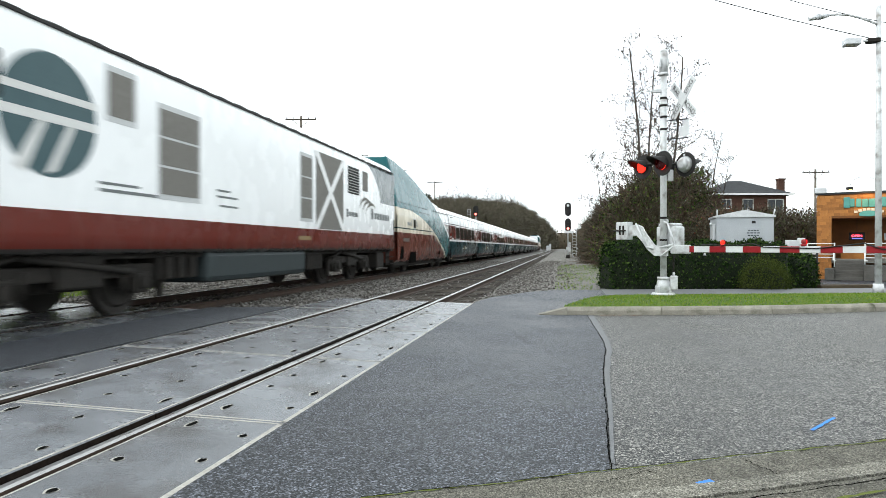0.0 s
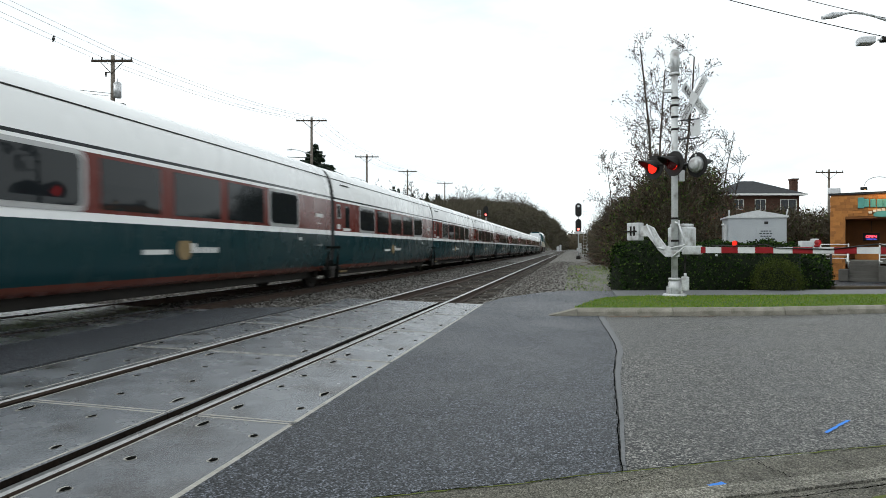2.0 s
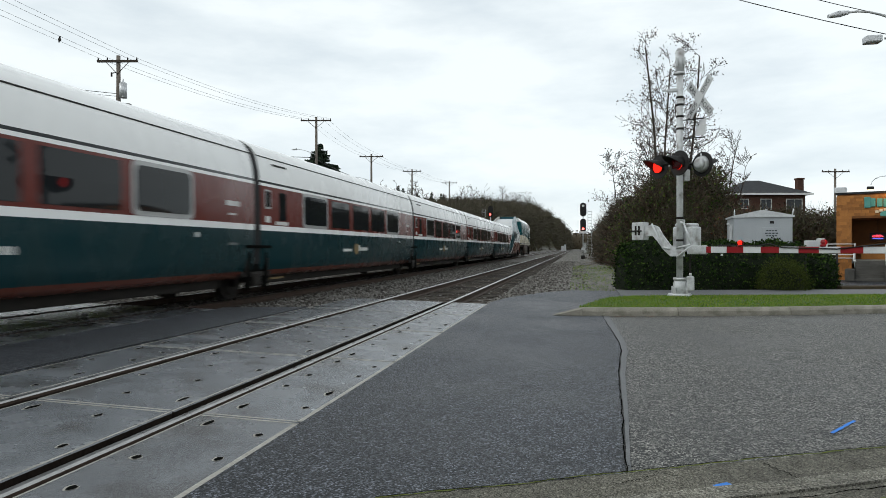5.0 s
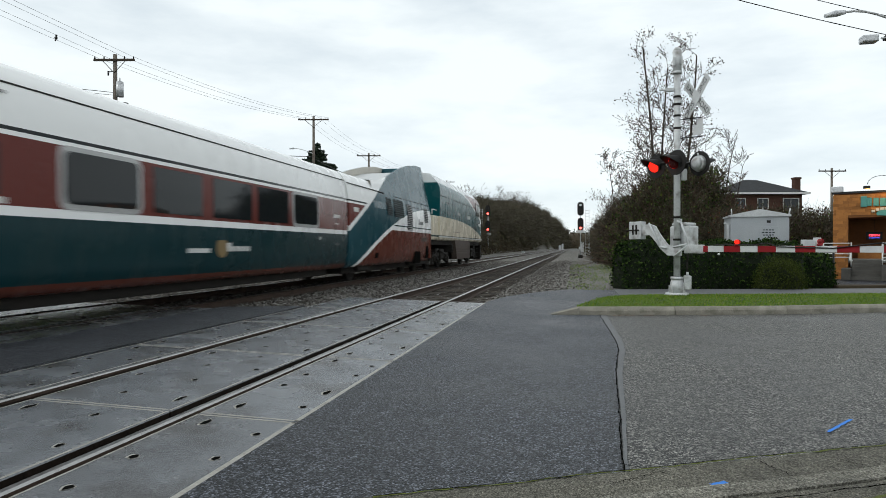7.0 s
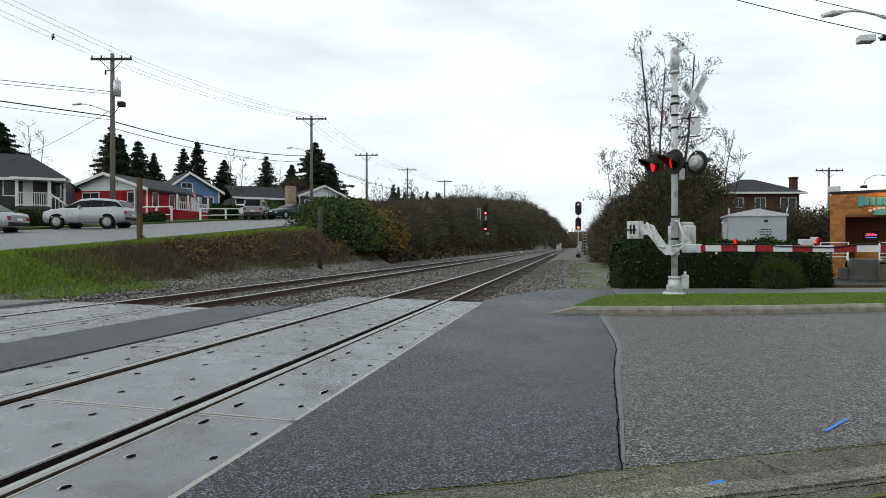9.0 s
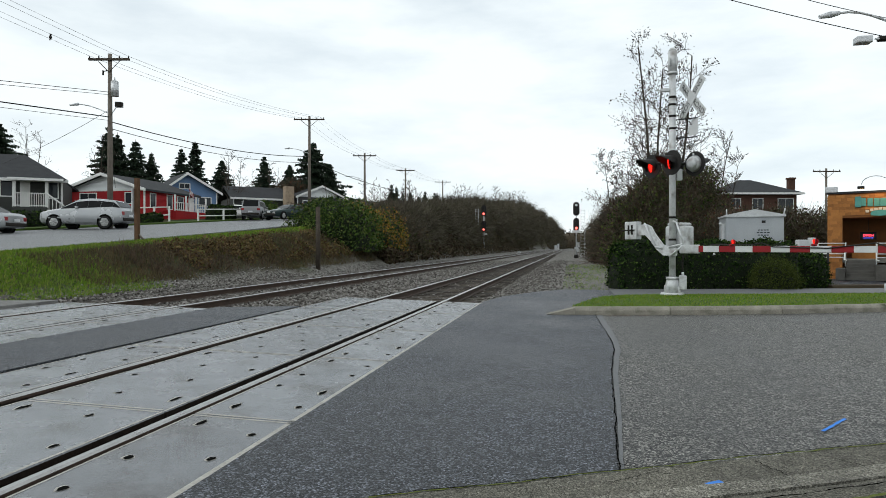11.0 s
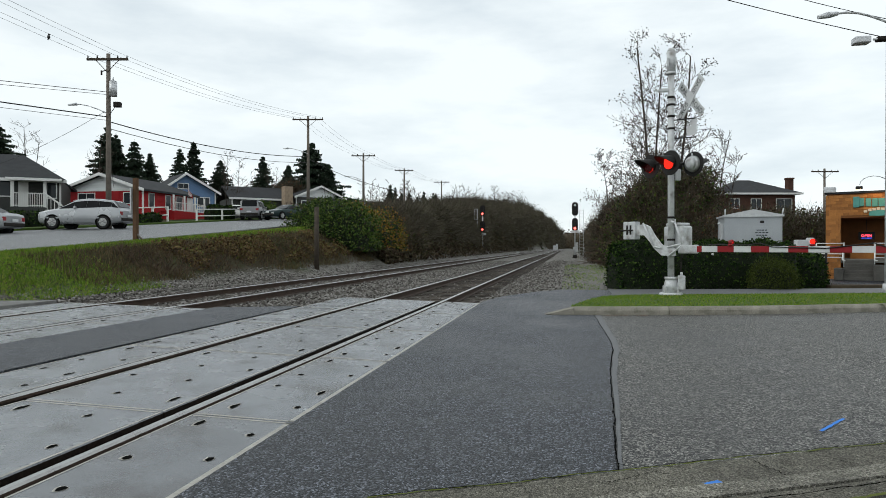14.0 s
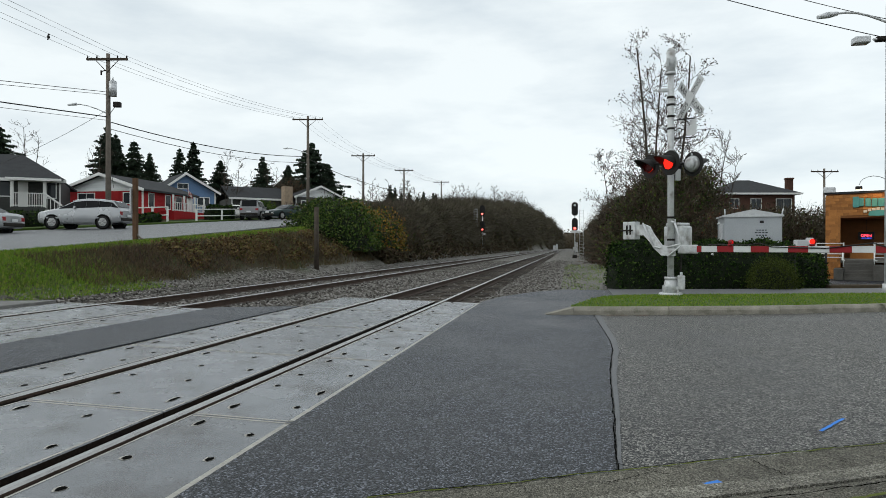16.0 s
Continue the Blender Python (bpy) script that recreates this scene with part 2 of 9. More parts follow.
M["grime"] = surf("grimy_steel", (0.008, 0.007, 0.006), (0.030, 0.026, 0.022), 4, 0.75, 0.2, 0.3, 30)
# near-black for cracks, holes and recesses; shade of the hollows is in the colour
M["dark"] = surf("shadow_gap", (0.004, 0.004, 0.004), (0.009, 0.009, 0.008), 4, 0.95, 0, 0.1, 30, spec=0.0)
M["seal"] = surf("grey_sealant", (0.075, 0.078, 0.082), (0.15, 0.153, 0.157), 3, 0.55, 0, 0.2, 60)
M["gravel"] = surf("gravel", (0.10, 0.098, 0.095), (0.25, 0.245, 0.235), 5, 0.95, 0, 1.0, 45)
M["soil"] = surf("bank_soil", (0.035, 0.027, 0.018), (0.085, 0.066, 0.04), 1.2, 0.95, 0, 1.0, 20)
M["wall_old"] = surf("old_concrete", (0.12, 0.115, 0.10), (0.24, 0.23, 0.205), 2, 0.85, 0, 0.4, 30)
M["blue_mark"] = surf("blue_marking", (0.03, 0.16, 0.55), (0.06, 0.24, 0.70), 8, 0.7, 0, 0.3, 60)
M["orange_mark"] = surf("orange_marking", (0.20, 0.085, 0.03), (0.32, 0.13, 0.05), 8, 0.7, 0, 0.3, 60)
M["worn_mark"] = surf("worn_marking", (0.17, 0.17, 0.165), (0.26, 0.26, 0.255), 8, 0.7, 0, 0.3, 60)
M["kerb_pale"] = surf("pale_kerb", (0.13, 0.12, 0.095), (0.31, 0.29, 0.245), 3, 0.8, 0, 0.4, 50, dirt=((0.065, 0.065, 0.04), 2.2))
M["moss"] = surf("moss", (0.06, 0.075, 0.012), (0.13, 0.15, 0.03), 6, 0.95, 0, 1.0, 50)


# ---- ground ----
RISE = 0.027


def track_z(x):
    return RISE * (-2.76 - x)


def street_z(y):
    """Height of the hill street beside the line."""
    if y < 57:
        return 0.2 + 0.065 * max(y, -6)
    return min(3.9 + 0.03 * (y - 57), 11)


def ease(a, b, v):
    k = min(1, max(0, (v - a) / (b - a)))
    return k * k * (3 - 2 * k)


def panel_end(x):
    """Where the paved crossing gives way to ballast."""
    return 13.9 if x > -5.2 else 10.8 + 0.6 * ease(-6.4, -5.2, x)


def ground_z(x, y):
    bed = -0.21 + track_z(x)
    if x > -2:
        drop = -0.36 * ease(20, 29, y) * ease(3, 7, x) * (1 - ease(120, 300, y))
        z = -0.05 + drop
        k = ease(-1.95, -1.2, x)
        return bed * (1 - k) + z * k if y > panel_end(x) else z - 0.15 * (1 - k)
    if x > -10.3:
        return bed if y > panel_end(x) else bed - 0.1
    k = ease(-10.3, -14.4, x)
    top = street_z(y) - 0.05 + 0.05 * max(0, min(-29 - x, 60))
    return (bed + 0.05) * (1 - k) + top * k + 0.10 * noise.noise((x * 0.6, y * 0.5, 0)) * k * (1 - k) * 4


def graded(a, b, step, far, sign):
    """Values from a to b by step, then ever wider out to far."""
    v = list(np.arange(a, b, step))
    s, p = step, b
    while p < far:
        v.append(p)
        s *= 1.35
        p += s
    return [sign * q for q in v] + [sign * far]


gx = sorted(set([round(v, 3) for v in graded(0, 34, 0.6, 3000, -1) + graded(0.6, 26, 0.8, 3000, 1)] + [-1.95, -1.6, -1.2]))
gy = sorted(set([round(v, 3) for v in graded(0.9, 80, 0.9, 3500, 1) + graded(0, 12, 1.2, 1500, -1)] + [10.75, 10.85, 11.35, 11.45, 13.85, 13.95]))
gv = [(x, y, ground_z(x, y)) for y in gy for x in gx]
nx = len(gx)
gf = [(j * nx + i, j * nx + i + 1, (j + 1) * nx + i + 1, (j + 1) * nx + i) for j in range(len(gy) - 1) for i in range(nx - 1)]


def ground_material():
    """Gravel by the line, earth and rough grass further off, by place."""
    m = surf("rough_ground", (0.026, 0.023, 0.012), (0.062, 0.054, 0.03), 0.8, 0.95, 0, 1.0, 30, spec=0.1, dirt=((0.03, 0.048, 0.012), 0.5))
    t = m.node_tree
    p = t.nodes["Principled BSDF"]
    src = p.inputs["Base Color"].links[0].from_socket
    tc = t.nodes.new("ShaderNodeTexCoord")
    sp = t.nodes.new("ShaderNodeSeparateXYZ")
    t.links.new(tc.outputs["Object"], sp.inputs[0])
    n = t.nodes.new("ShaderNodeTexNoise")
    n.inputs["Scale"].default_value, n.inputs["Detail"].default_value = 0.7, 4
    t.links.new(tc.outputs["Object"], n.inputs["Vector"])
    ad = t.nodes.new("ShaderNodeMath")
    ad.operation = "MULTIPLY_ADD"
    ad.inputs[1].default_value, ad.inputs[2].default_value = 1.6, -0.8
    t.links.new(n.outputs["Fac"], ad.inputs[0])
    xx = t.nodes.new("ShaderNodeMath")
    t.links.new(sp.outputs["X"], xx.inputs[0])
    t.links.new(ad.outputs[0], xx.inputs[1])
    lo, hi = t.nodes.new("ShaderNodeMapRange"), t.nodes.new("ShaderNodeMapRange")
    for q, (a, b) in ((lo, (-11.6, -10.9)), (hi, (3.2, 2.4))):
        q.inputs["From Min"].default_value, q.inputs["From Max"].default_value = a, b
        t.links.new(xx.outputs[0], q.inputs["Value"])
    mu = t.nodes.new("ShaderNodeMath")
    mu.operation = "MULTIPLY"
    t.links.new(lo.outputs[0], mu.inputs[0])
    t.links.new(hi.outputs[0], mu.inputs[1])
    v = t.nodes.new("ShaderNodeTexVoronoi")
    v.inputs["Scale"].default_value = 16
    t.links.new(tc.outputs["Object"], v.inputs["Vector"])
    cr = t.nodes.new("ShaderNodeValToRGB")
    cr.color_ramp.elements[0].color, cr.color_ramp.elements[1].color = (0.055, 0.051, 0.046, 1), (0.24, 0.23, 0.21, 1)
    sc = t.nodes.new("ShaderNodeSeparateColor")
    t.links.new(v.outputs["Color"], sc.inputs[0])
    t.links.new(sc.outputs[0], cr.inputs["Fac"])
    mx = t.nodes.new("ShaderNodeMix")
    mx.data_type = "RGBA"
    t.links.new(mu.outputs[0], mx.inputs[0])
    t.links.new(src, mx.inputs[6])
    t.links.new(cr.outputs["Color"], mx.inputs[7])
    t.links.new(mx.outputs[2], p.inputs["Base Color"])
    return m


tagged(cloud("ground", gv, gf, ground_material(), smooth=True), "rough ground of gravel, earth and winter grass", "ground", kind="structure")


def slab(name, pts, zf, material, label, thick=0.12, category="road"):
    """A paved sheet with thickness, its rim given by plan points."""
    bm = bmesh.new()
    a = [bm.verts.new((x, y, zf(x, y))) for x, y in pts]
    b = [bm.verts.new((x, y, zf(x, y) - thick)) for x, y in pts]
    top = bm.faces.new(a)
    if top.normal.z < 0 or sum((pts[i][0] * pts[(i + 1) % len(pts)][1] - pts[(i + 1) % len(pts)][0] * pts[i][1]) for i in range(len(pts))) < 0:
        top.normal_flip()
    for i in range(len(pts)):
        j = (i + 1) % len(pts)
        bm.faces.new((a[j], a[i], b[i], b[j]))
    bmesh.ops.recalc_face_normals(bm, faces=bm.faces)
    bmesh.ops.triangulate(bm, faces=[f for f in bm.faces if len(f.verts) > 4])
    return tagged(part(name, bm, material), label, category, kind="structure")


flat = lambda x, y: 0.0
far_kerb = [(-0.40, 11.43), (0.1, 11.50), (1.78, 11.86), (3.8, 12.45), (5.87, 13.28), (9.5, 14.8), (40, 27)]
near_kerb = [(-1.90, 2.45), (-0.94, 2.90), (0.24, 3.48), (1.10, 3.90), (1.93, 4.34), (6, 6.35), (40, 20)]
seam = [(0.45, 11.54), (0.50, 9.6), (0.55, 8.0), (0.46, 7.0), (0.38, 6.2), (0.36, 5.3), (0.31, 4.4), (0.25, 3.5)]
ys = np.linspace(11.54, 3.5, 34)
ky, kx = [q[1] for q in seam][::-1], [q[0] for q in seam][::-1]
seam = [(float(np.mean([np.interp(y + o, ky, kx) for o in (-0.7, -0.35, 0, 0.35, 0.7)])) + 0.018 * noise.noise((0, y * 2.3, 0)), float(y)) for y in ys]
# the worn street, then the fresh patch lying a little proud of it
slab("road_street", near_kerb[1:] + [(40, 26.95)] + far_kerb[:-1][::-1] + [(-0.5, 10)], lambda x, y: -0.012, M["old_asphalt"], "worn brown-grey asphalt street with exposed stones", 0.03)
slab("road_patch", [(-1.855, -14), (-0.96, -14), (-0.94, 2.895), (0.24, 3.475)] + seam[::-1] + [(0.1, 11.46), (-0.40, 11.40), (0.02, 12.2), (0.28, 13.3), (0.72, 15.1), (1.17, 16.6), (1.35, 17.28), (1.2, 18.3), (-0.1, 18.3), (-0.9, 17.2), (-1.6, 15.4), (-1.855, 13.88)], flat, M["asphalt"], "fresh dark asphalt patch beside the crossing panels", 0.05)
bm = bmesh.new()
for i in range(len(seam) - 1):
    (x0, y0), (x1, y1) = seam[i], seam[i + 1]
    w, w1 = (0.03 + 0.011 * max(0, y - 3.6) for y in (y0, y1))
    q = [bm.verts.new(p) for p in ((x0 + 0.01, y0, -0.004), (x0 + w, y0, -0.004), (x1 + w1, y1, -0.004), (x1 + 0.01, y1, -0.004))]
    f = bm.faces.new(q)
bmesh.ops.remove_doubles(bm, verts=bm.verts, dist=0.001)
bmesh.ops.recalc_face_normals(bm, faces=bm.faces)
sealant = part("sealant_strip", bm, M["seal"])
tagged(sealant, "pale grey sealed joint along the asphalt patch", "road joint", kind="structure")
slab("road_between", [(-6.42, -14), (-5.16, -14), (-5.16, 11.55), (-6.42, 10.72)], lambda x, y: track_z(x) - 0.012, M["asphalt"], "dark asphalt strip between the two tracks")
slab("road_west", [(-14.2, -30), (-14.6, 13.4), (-14.9, 21.1), (-15.4, 27), (-16.2, 33.7), (-16.6, 42), (-17, 57), (-29.2, 57), (-29.2, -30)], lambda x, y: 0.2 + 0.065 * y, M["street_grey"], "grey hill street beside the railway")
slab("road_west_far", [(-17, 57.01), (-18, 150), (-29.2, 150), (-29.2, 57.01)], lambda x, y: 3.905 + 0.03 * (y - 57), M["street_grey"], "grey hill street beside the railway")
slab("road_approach", [(-14.15, -14), (-9.75, -14), (-9.75, 10.6), (-11.3, 10.2), (-14.15, 7.5)], lambda x, y: 0.17, M["gravel"], "gravelly street approach beside the far track")
slab("parking_lot", [(7.6, 22.3), (40, 30), (40, 60), (9, 60), (9.5, 30), (8.4, 25)], lambda x, y: -0.35, M["asphalt"], "asphalt forecourt below the restaurant steps", 0.4)
slab("pavement", [(1.1, 16.1), (1.9, 16.45), (7.9, 17.8), (12, 18.9), (40, 29.85), (40, 33), (12, 21.4), (7.9, 20.1), (1.9, 18.5), (1.1, 18.3)], lambda x, y: 0.02, M["seal"], "narrow grey asphalt footpath behind the grass", 0.12)


def kerb_line(name, line, inner, height, width, material, label):
    """A kerb as single stones along a plan line, each a bevelled block; inner: side of the raised ground."""
    top = thing(name, label, "kerb")
    top["kind"] = "structure"
    pieces = []
    for (x0, y0), (x1, y1) in zip(line, line[1:]):
        n = max(1, round(math.hypot(x1 - x0, y1 - y0) / 2.6))
        for i in range(n):
            a = Vector((x0 + (x1 - x0) * i / n, y0 + (y1 - y0) * i / n, 0))
            b = Vector((x0 + (x1 - x0) * (i + 1) / n, y0 + (y1 - y0) * (i + 1) / n, 0))
            if a.x > 24:
                continue
            pieces.append((a, b))
    for a, b in pieces:
        bm = bmesh.new()
        ln = (b - a).length
        r = height * 0.45
        prof = [(0, -0.12), (0.015, height - r), (0.04, height - 0.025), (0.07, height), (width, height), (width, -0.12)]
        prism(bm, [(-x * inner, z) for x, z in prof] if inner > 0 else prof, 0.006, ln - 0.006)
        bmesh.ops.recalc_face_normals(bm, faces=bm.faces)
        ob = part("kerb_stone", bm, material, top)
        ang = math.atan2(b.y - a.y, b.x - a.x) - math.pi / 2
        ob.matrix_local = Matrix.Translation(a) @ Matrix.Rotation(ang, 4, "Z")
    return top


kerb_line("kerb_far", far_kerb[1:], 1, 0.13, 0.17, M["kerb_pale"], "weathered concrete kerb round the grass verge")
# the low sloping end of the kerb
bm = bmesh.new()
pts = [(-0.40, 11.43, 0.0), (0.1, 11.50, 0.0), (0.1, 11.50, 0.12), (0.08, 11.68, 0.13), (-0.40, 11.52, 0.015)]
vs = [bm.verts.new(p) for p in pts] + [bm.verts.new((-0.40, 11.52, -0.05)), bm.verts.new((0.08, 11.68, -0.05))]
bm.faces.new((vs[0], vs[1], vs[2])), bm.faces.new((vs[0], vs[2], vs[3], vs[4])), bm.faces.new((vs[4], vs[3], vs[6], vs[5]))
bmesh.ops.recalc_face_normals(bm, faces=bm.faces)
tagged(part("kerb_end", bm, M["kerb_pale"]), "low pale end piece of the concrete kerb", "kerb", kind="structure")
# the grass verge between kerb and footpath
verge = [(0.05, 11.66), (1.72, 12.02), (3.74, 12.6), (5.8, 13.42), (9.4, 14.95), (40, 27.1), (40, 29.8), (12, 18.85), (7.9, 17.75), (1.9, 16.4), (1.3, 16.1), (1.08, 15.8), (0.75, 15.1), (0.3, 13.2), (0.06, 12.2)]
slab("verge", verge, lambda x, y: 0.10 - 0.08 * ease(13, 16.2, y - 0.36 * x), M["grass"], "short green winter grass verge", 0.2, "grass")

# near kerb and footway
off = lambda line, d: [(x + d * 0.45, y - d * 0.9) for x, y in line]
slab("gutter", near_kerb + off(near_kerb, 0.33)[::-1], lambda x, y: 0.004, M["kerb"], "weathered concrete gutter strip with fine cracks", 0.1, "gutter")
slab("kerb_ramp", [(p[0], p[1]) for p in off(near_kerb, 0.335)] + off(near_kerb, 0.47)[::-1], lambda x, y: 0.03, M["kerb_top"], "flattened pale concrete kerb of the near footway", 0.12, "kerb")
slab("pavement_near", off(near_kerb, 0.485) + [(40, -6), (0, -6), (-1.5, -6)], lambda x, y: 0.022, M["kerb"], "worn concrete footway", 0.14, "pavement")


def wiggle(name, a, b, w, z, material, label, n=40, amp=0.01, seed=3, cat="crack"):
    """A thin irregular line, a crack or a moss joint, laid on the paving."""
    rnd = random.Random(seed)
    a, b = Vector((*a, z)), Vector((*b, z))
    side = Vector((-(b - a).y, (b - a).x, 0)).normalized()
    bm = bmesh.new()
    last = None
    o = 0
    for i in range(n + 1):
        o = o * 0.8 + rnd.uniform(-amp, amp)
        c = a.lerp(b, i / n) + side * o
        h = w * rnd.uniform(0.35, 1.2) / 2
        cur = (bm.verts.new(c + side * h), bm.verts.new(c - side * h))
        if last:
            bm.faces.new((last[1], cur[1], cur[0], last[0]))
        last = cur
    bmesh.ops.recalc_face_normals(bm, faces=bm.faces)
    for f in bm.faces:
        if f.normal.z < 0:
            f.normal_flip()
    return tagged(part(name, bm, material), label, cat, kind="structure")


wiggle("moss_joint", (-0.94, 2.89), (1.93, 4.33), 0.018, 0.008, M["moss"], "mossy joint between street and gutter", 70, 0.008, 1)
wiggle("moss_joint", (1.93, 4.33), (8, 7.15), 0.035, 0.008, M["moss"], "mossy joint between street and gutter", 70, 0.008, 2)
wiggle("moss_joint", (-0.2, 2.42), (2.15, 3.72), 0.022, 0.034, M["moss"], "mossy joint behind the flattened kerb", 60, 0.006, 4)
wiggle("crack", (0.25, 3.62), (0.52, 3.50), 0.008, 0.004, M["dark"], "short dark crack in the street edge", 20, 0.008, 5)
wiggle("crack", (1.22, 3.62), (1.42, 3.38), 0.006, 0.009, M["dark"], "thin crack across the gutter", 20, 0.008, 6)
wiggle("crack", (0.72, 3.40), (0.86, 3.18), 0.006, 0.009, M["dark"], "thin crack across the gutter", 20, 0.008, 7)
for i, (p, q, w) in enumerate((((-0.94, 2.90), (1.93, 4.345), 0.007), ((1.93, 4.345), (6.0, 6.36), 0.010), ((0.05, 2.70), (1.25, 3.36), 0.010), ((1.25, 3.36), (3.2, 4.36), 0.012), ((1.02, 3.80), (1.16, 3.52), 0.008), ((1.16, 3.52), (1.34, 3.36), 0.008), ((1.40, 3.98), (1.62, 3.80), 0.006), ((1.75, 3.62), (1.62, 3.44), 0.008), ((0.42, 3.50), (0.20, 3.30), 0.006))):
    wiggle("crack", p, q, w, 0.0345 if i in (2, 3, 7) else 0.0095, M["dark"], "dark crack in the weathered kerb and gutter", 50, 0.006, 60 + i)
for k in range(0, len(seam) - 1):
    wiggle("crack", seam[k], seam[k + 1], 0.010, 0.004, M["dark"], "dark broken edge of the asphalt patch", 6, 0.003, 20 + k)


def dab(name, x, y, ln, w, ang, material, label, z=-0.008, seed=1):
    rnd = random.Random(seed)
    bm = bmesh.new()
    up, dn = [], []
    for i in range(9):
        u = -ln / 2 + ln * i / 8
        h = w / 2 * (0.7 + 0.5 * rnd.random())
        up.append(bm.verts.new((u, h, 0)))
        dn.append(bm.verts.new((u, -h * rnd.uniform(0.6, 1.1), 0)))
    for i in range(8):
        bm.faces.new((dn[i], dn[i + 1], up[i + 1], up[i]))
    ob = part(name, bm, material)
    ob.matrix_world = pose(x, y, z, 0, 0, ang)
    return tagged(ob, label, "road marking", kind="structure")


dab("paint_mark", 1.77, 4.74, 0.46, 0.026, 53, M["blue_mark"], "short bright blue sprayed utility mark", -0.007, 1)
dab("paint_mark", 0.72, 3.40, 0.10, 0.035, 35, M["blue_mark"], "small bright blue sprayed utility mark", 0.010, 2)
for mx, my, ml, ma, ms in ((2.44, 7.98, 0.42, -8, 3), (2.52, 7.86, 0.40, 6, 4), (2.34, 7.93, 0.22, 28, 5), (2.66, 7.84, 0.14, -30, 6)):
    dab("paint_mark", mx, my, ml, 0.016, ma, M["worn_mark"], "faded white sprayed utility mark", -0.007, ms)
for mx, my, ml, ma, ms in ((0.85, 11.60, 0.40, 10, 7), (1.30, 11.70, 0.22, 12, 8), (2.35, 11.95, 0.30, 16, 9)):
    dab("paint_mark", mx, my, ml, 0.02, ma, M["orange_mark"], "faded orange sprayed mark at the kerb foot", -0.007, ms)

# ---- tracks ----
def rail_mesh(y0, y1):
    bm = bmesh.new()
    prof = [(-0.07, -0.17), (0.07, -0.17), (0.07, -0.155), (0.012, -0.13), (0.010, -0.05), (0.036, -0.036), (0.036, -0.012), (0.019, 0), (-0.019, 0), (-0.036, -0.012), (-0.036, -0.036), (-0.010, -0.05), (-0.012, -0.13), (-0.07, -0.155)]
    fs = prism(bm, prof, y0, y1)
    bmesh.ops.recalc_face_normals(bm, faces=bm.faces)
    for f in bm.faces:
        c = f.calc_center_median()
        f.material_index = 1 if c.z > -0.008 else 0
    return bm


def tie_mesh():
    bm = bmesh.new()
    box(bm, -1.3, 1.3, -0.11, 0.11, -0.18, 0, 0.012)
    return bm


PANEL = 2.43


def panel_mesh(x0, x1, holes, seed):
    """One concrete crossing panel with worn edges, steel rim and bolt pockets."""
    rnd = random.Random(seed)
    bm = bmesh.new()
    box(bm, x0, x1, 0.006, PANEL - 0.006, -0.2, 0, 0.008)
    for f in bm.faces:
        if f.calc_center_median().z < -0.02:
            f.material_index = 3
    for hx, hy, ln in holes:
        for sy in (0,):
            n = 10
            ring = []
            for i in range(n):
                a = i * 2 * math.pi / n
                ring.append((hx + 0.024 * math.cos(a) * rnd.uniform(0.6, 1.25), hy + ln / 2 * math.sin(a) * rnd.uniform(0.75, 1.1)))
            # pocket: a flat face laid on top, the hole's shade put into its colour
            f = bm.faces.new([bm.verts.new((*q, 0.0035)) for q in ring])
            f.material_index = 1
            f = bm.faces.new([bm.verts.new((hx + (q[0] - hx) * 1.45 - 0.006, hy + (q[1] - hy) * 1.2, 0.0015)) for q in ring])
            f.material_index = 2
    # pale worn rims at both long edges
    for xa, xb in ((x0 + 0.006, x0 + 0.022), (x1 - (0.085 if x1 > 1 else 0.026), x1 - 0.006)):
        f = bm.faces.new([bm.verts.new(p) for p in ((xa, 0.012, 0.0015), (xb, 0.012, 0.0015), (xb, PANEL - 0.012, 0.0015), (xa, PANEL - 0.012, 0.0015))])
        f.material_index = 2
    for ya in (0.014, PANEL - 0.038):
        f = bm.faces.new([bm.verts.new(p) for p in ((x0 + 0.03, ya, 0.0015), (x1 - 0.04, ya, 0.0015), (x1 - 0.04, ya + 0.024, 0.0015), (x0 + 0.03, ya + 0.024, 0.0015))])
        f.material_index = 2
    me = bpy.data.meshes.new("panel")
    bm.to_mesh(me)
    bm.free()
    for m in (M["concrete"], M["dark"], M["rim"], M["filler"]):
        me.materials.append(m)
    return me


def vary_by_object(m, lo=0.8, hi=1.2):
    """Each object a little lighter or darker than the next."""
    t = m.node_tree
    p = t.nodes["Principled BSDF"]
    src = p.inputs["Base Color"].links[0].from_socket
    oi = t.nodes.new("ShaderNodeObjectInfo")
    mr = t.nodes.new("ShaderNodeMapRange")
    mr.inputs["To Min"].default_value, mr.inputs["To Max"].default_value = lo, hi
    t.links.new(oi.outputs["Random"], mr.inputs["Value"])
    vm = t.nodes.new("ShaderNodeVectorMath")
    vm.operation = "SCALE"
    t.links.new(src, vm.inputs[0])
    t.links.new(mr.outputs[0], vm.inputs["Scale"])
    t.links.new(vm.outputs["Vector"], p.inputs["Base Color"])
    return m


M["concrete"] = vary_by_object(surf("crossing_concrete_panel", (0.074, 0.079, 0.088), (0.176, 0.185, 0.199), 2.0, 0.26, 0, 0.22, 90, spec=0.95, dirt=((0.040, 0.037, 0.034), 1.5)), 0.78, 1.20)
M["filler"] = surf("dirty_rubber_filler", (0.010, 0.008, 0.007), (0.028, 0.021, 0.016), 5, 0.95, 0, 0.4, 40, spec=0.05)
M["rim"] = surf("worn_panel_rim", (0.20, 0.188, 0.165), (0.46, 0.44, 0.40), 5, 0.5, 0, 0.2, 50)
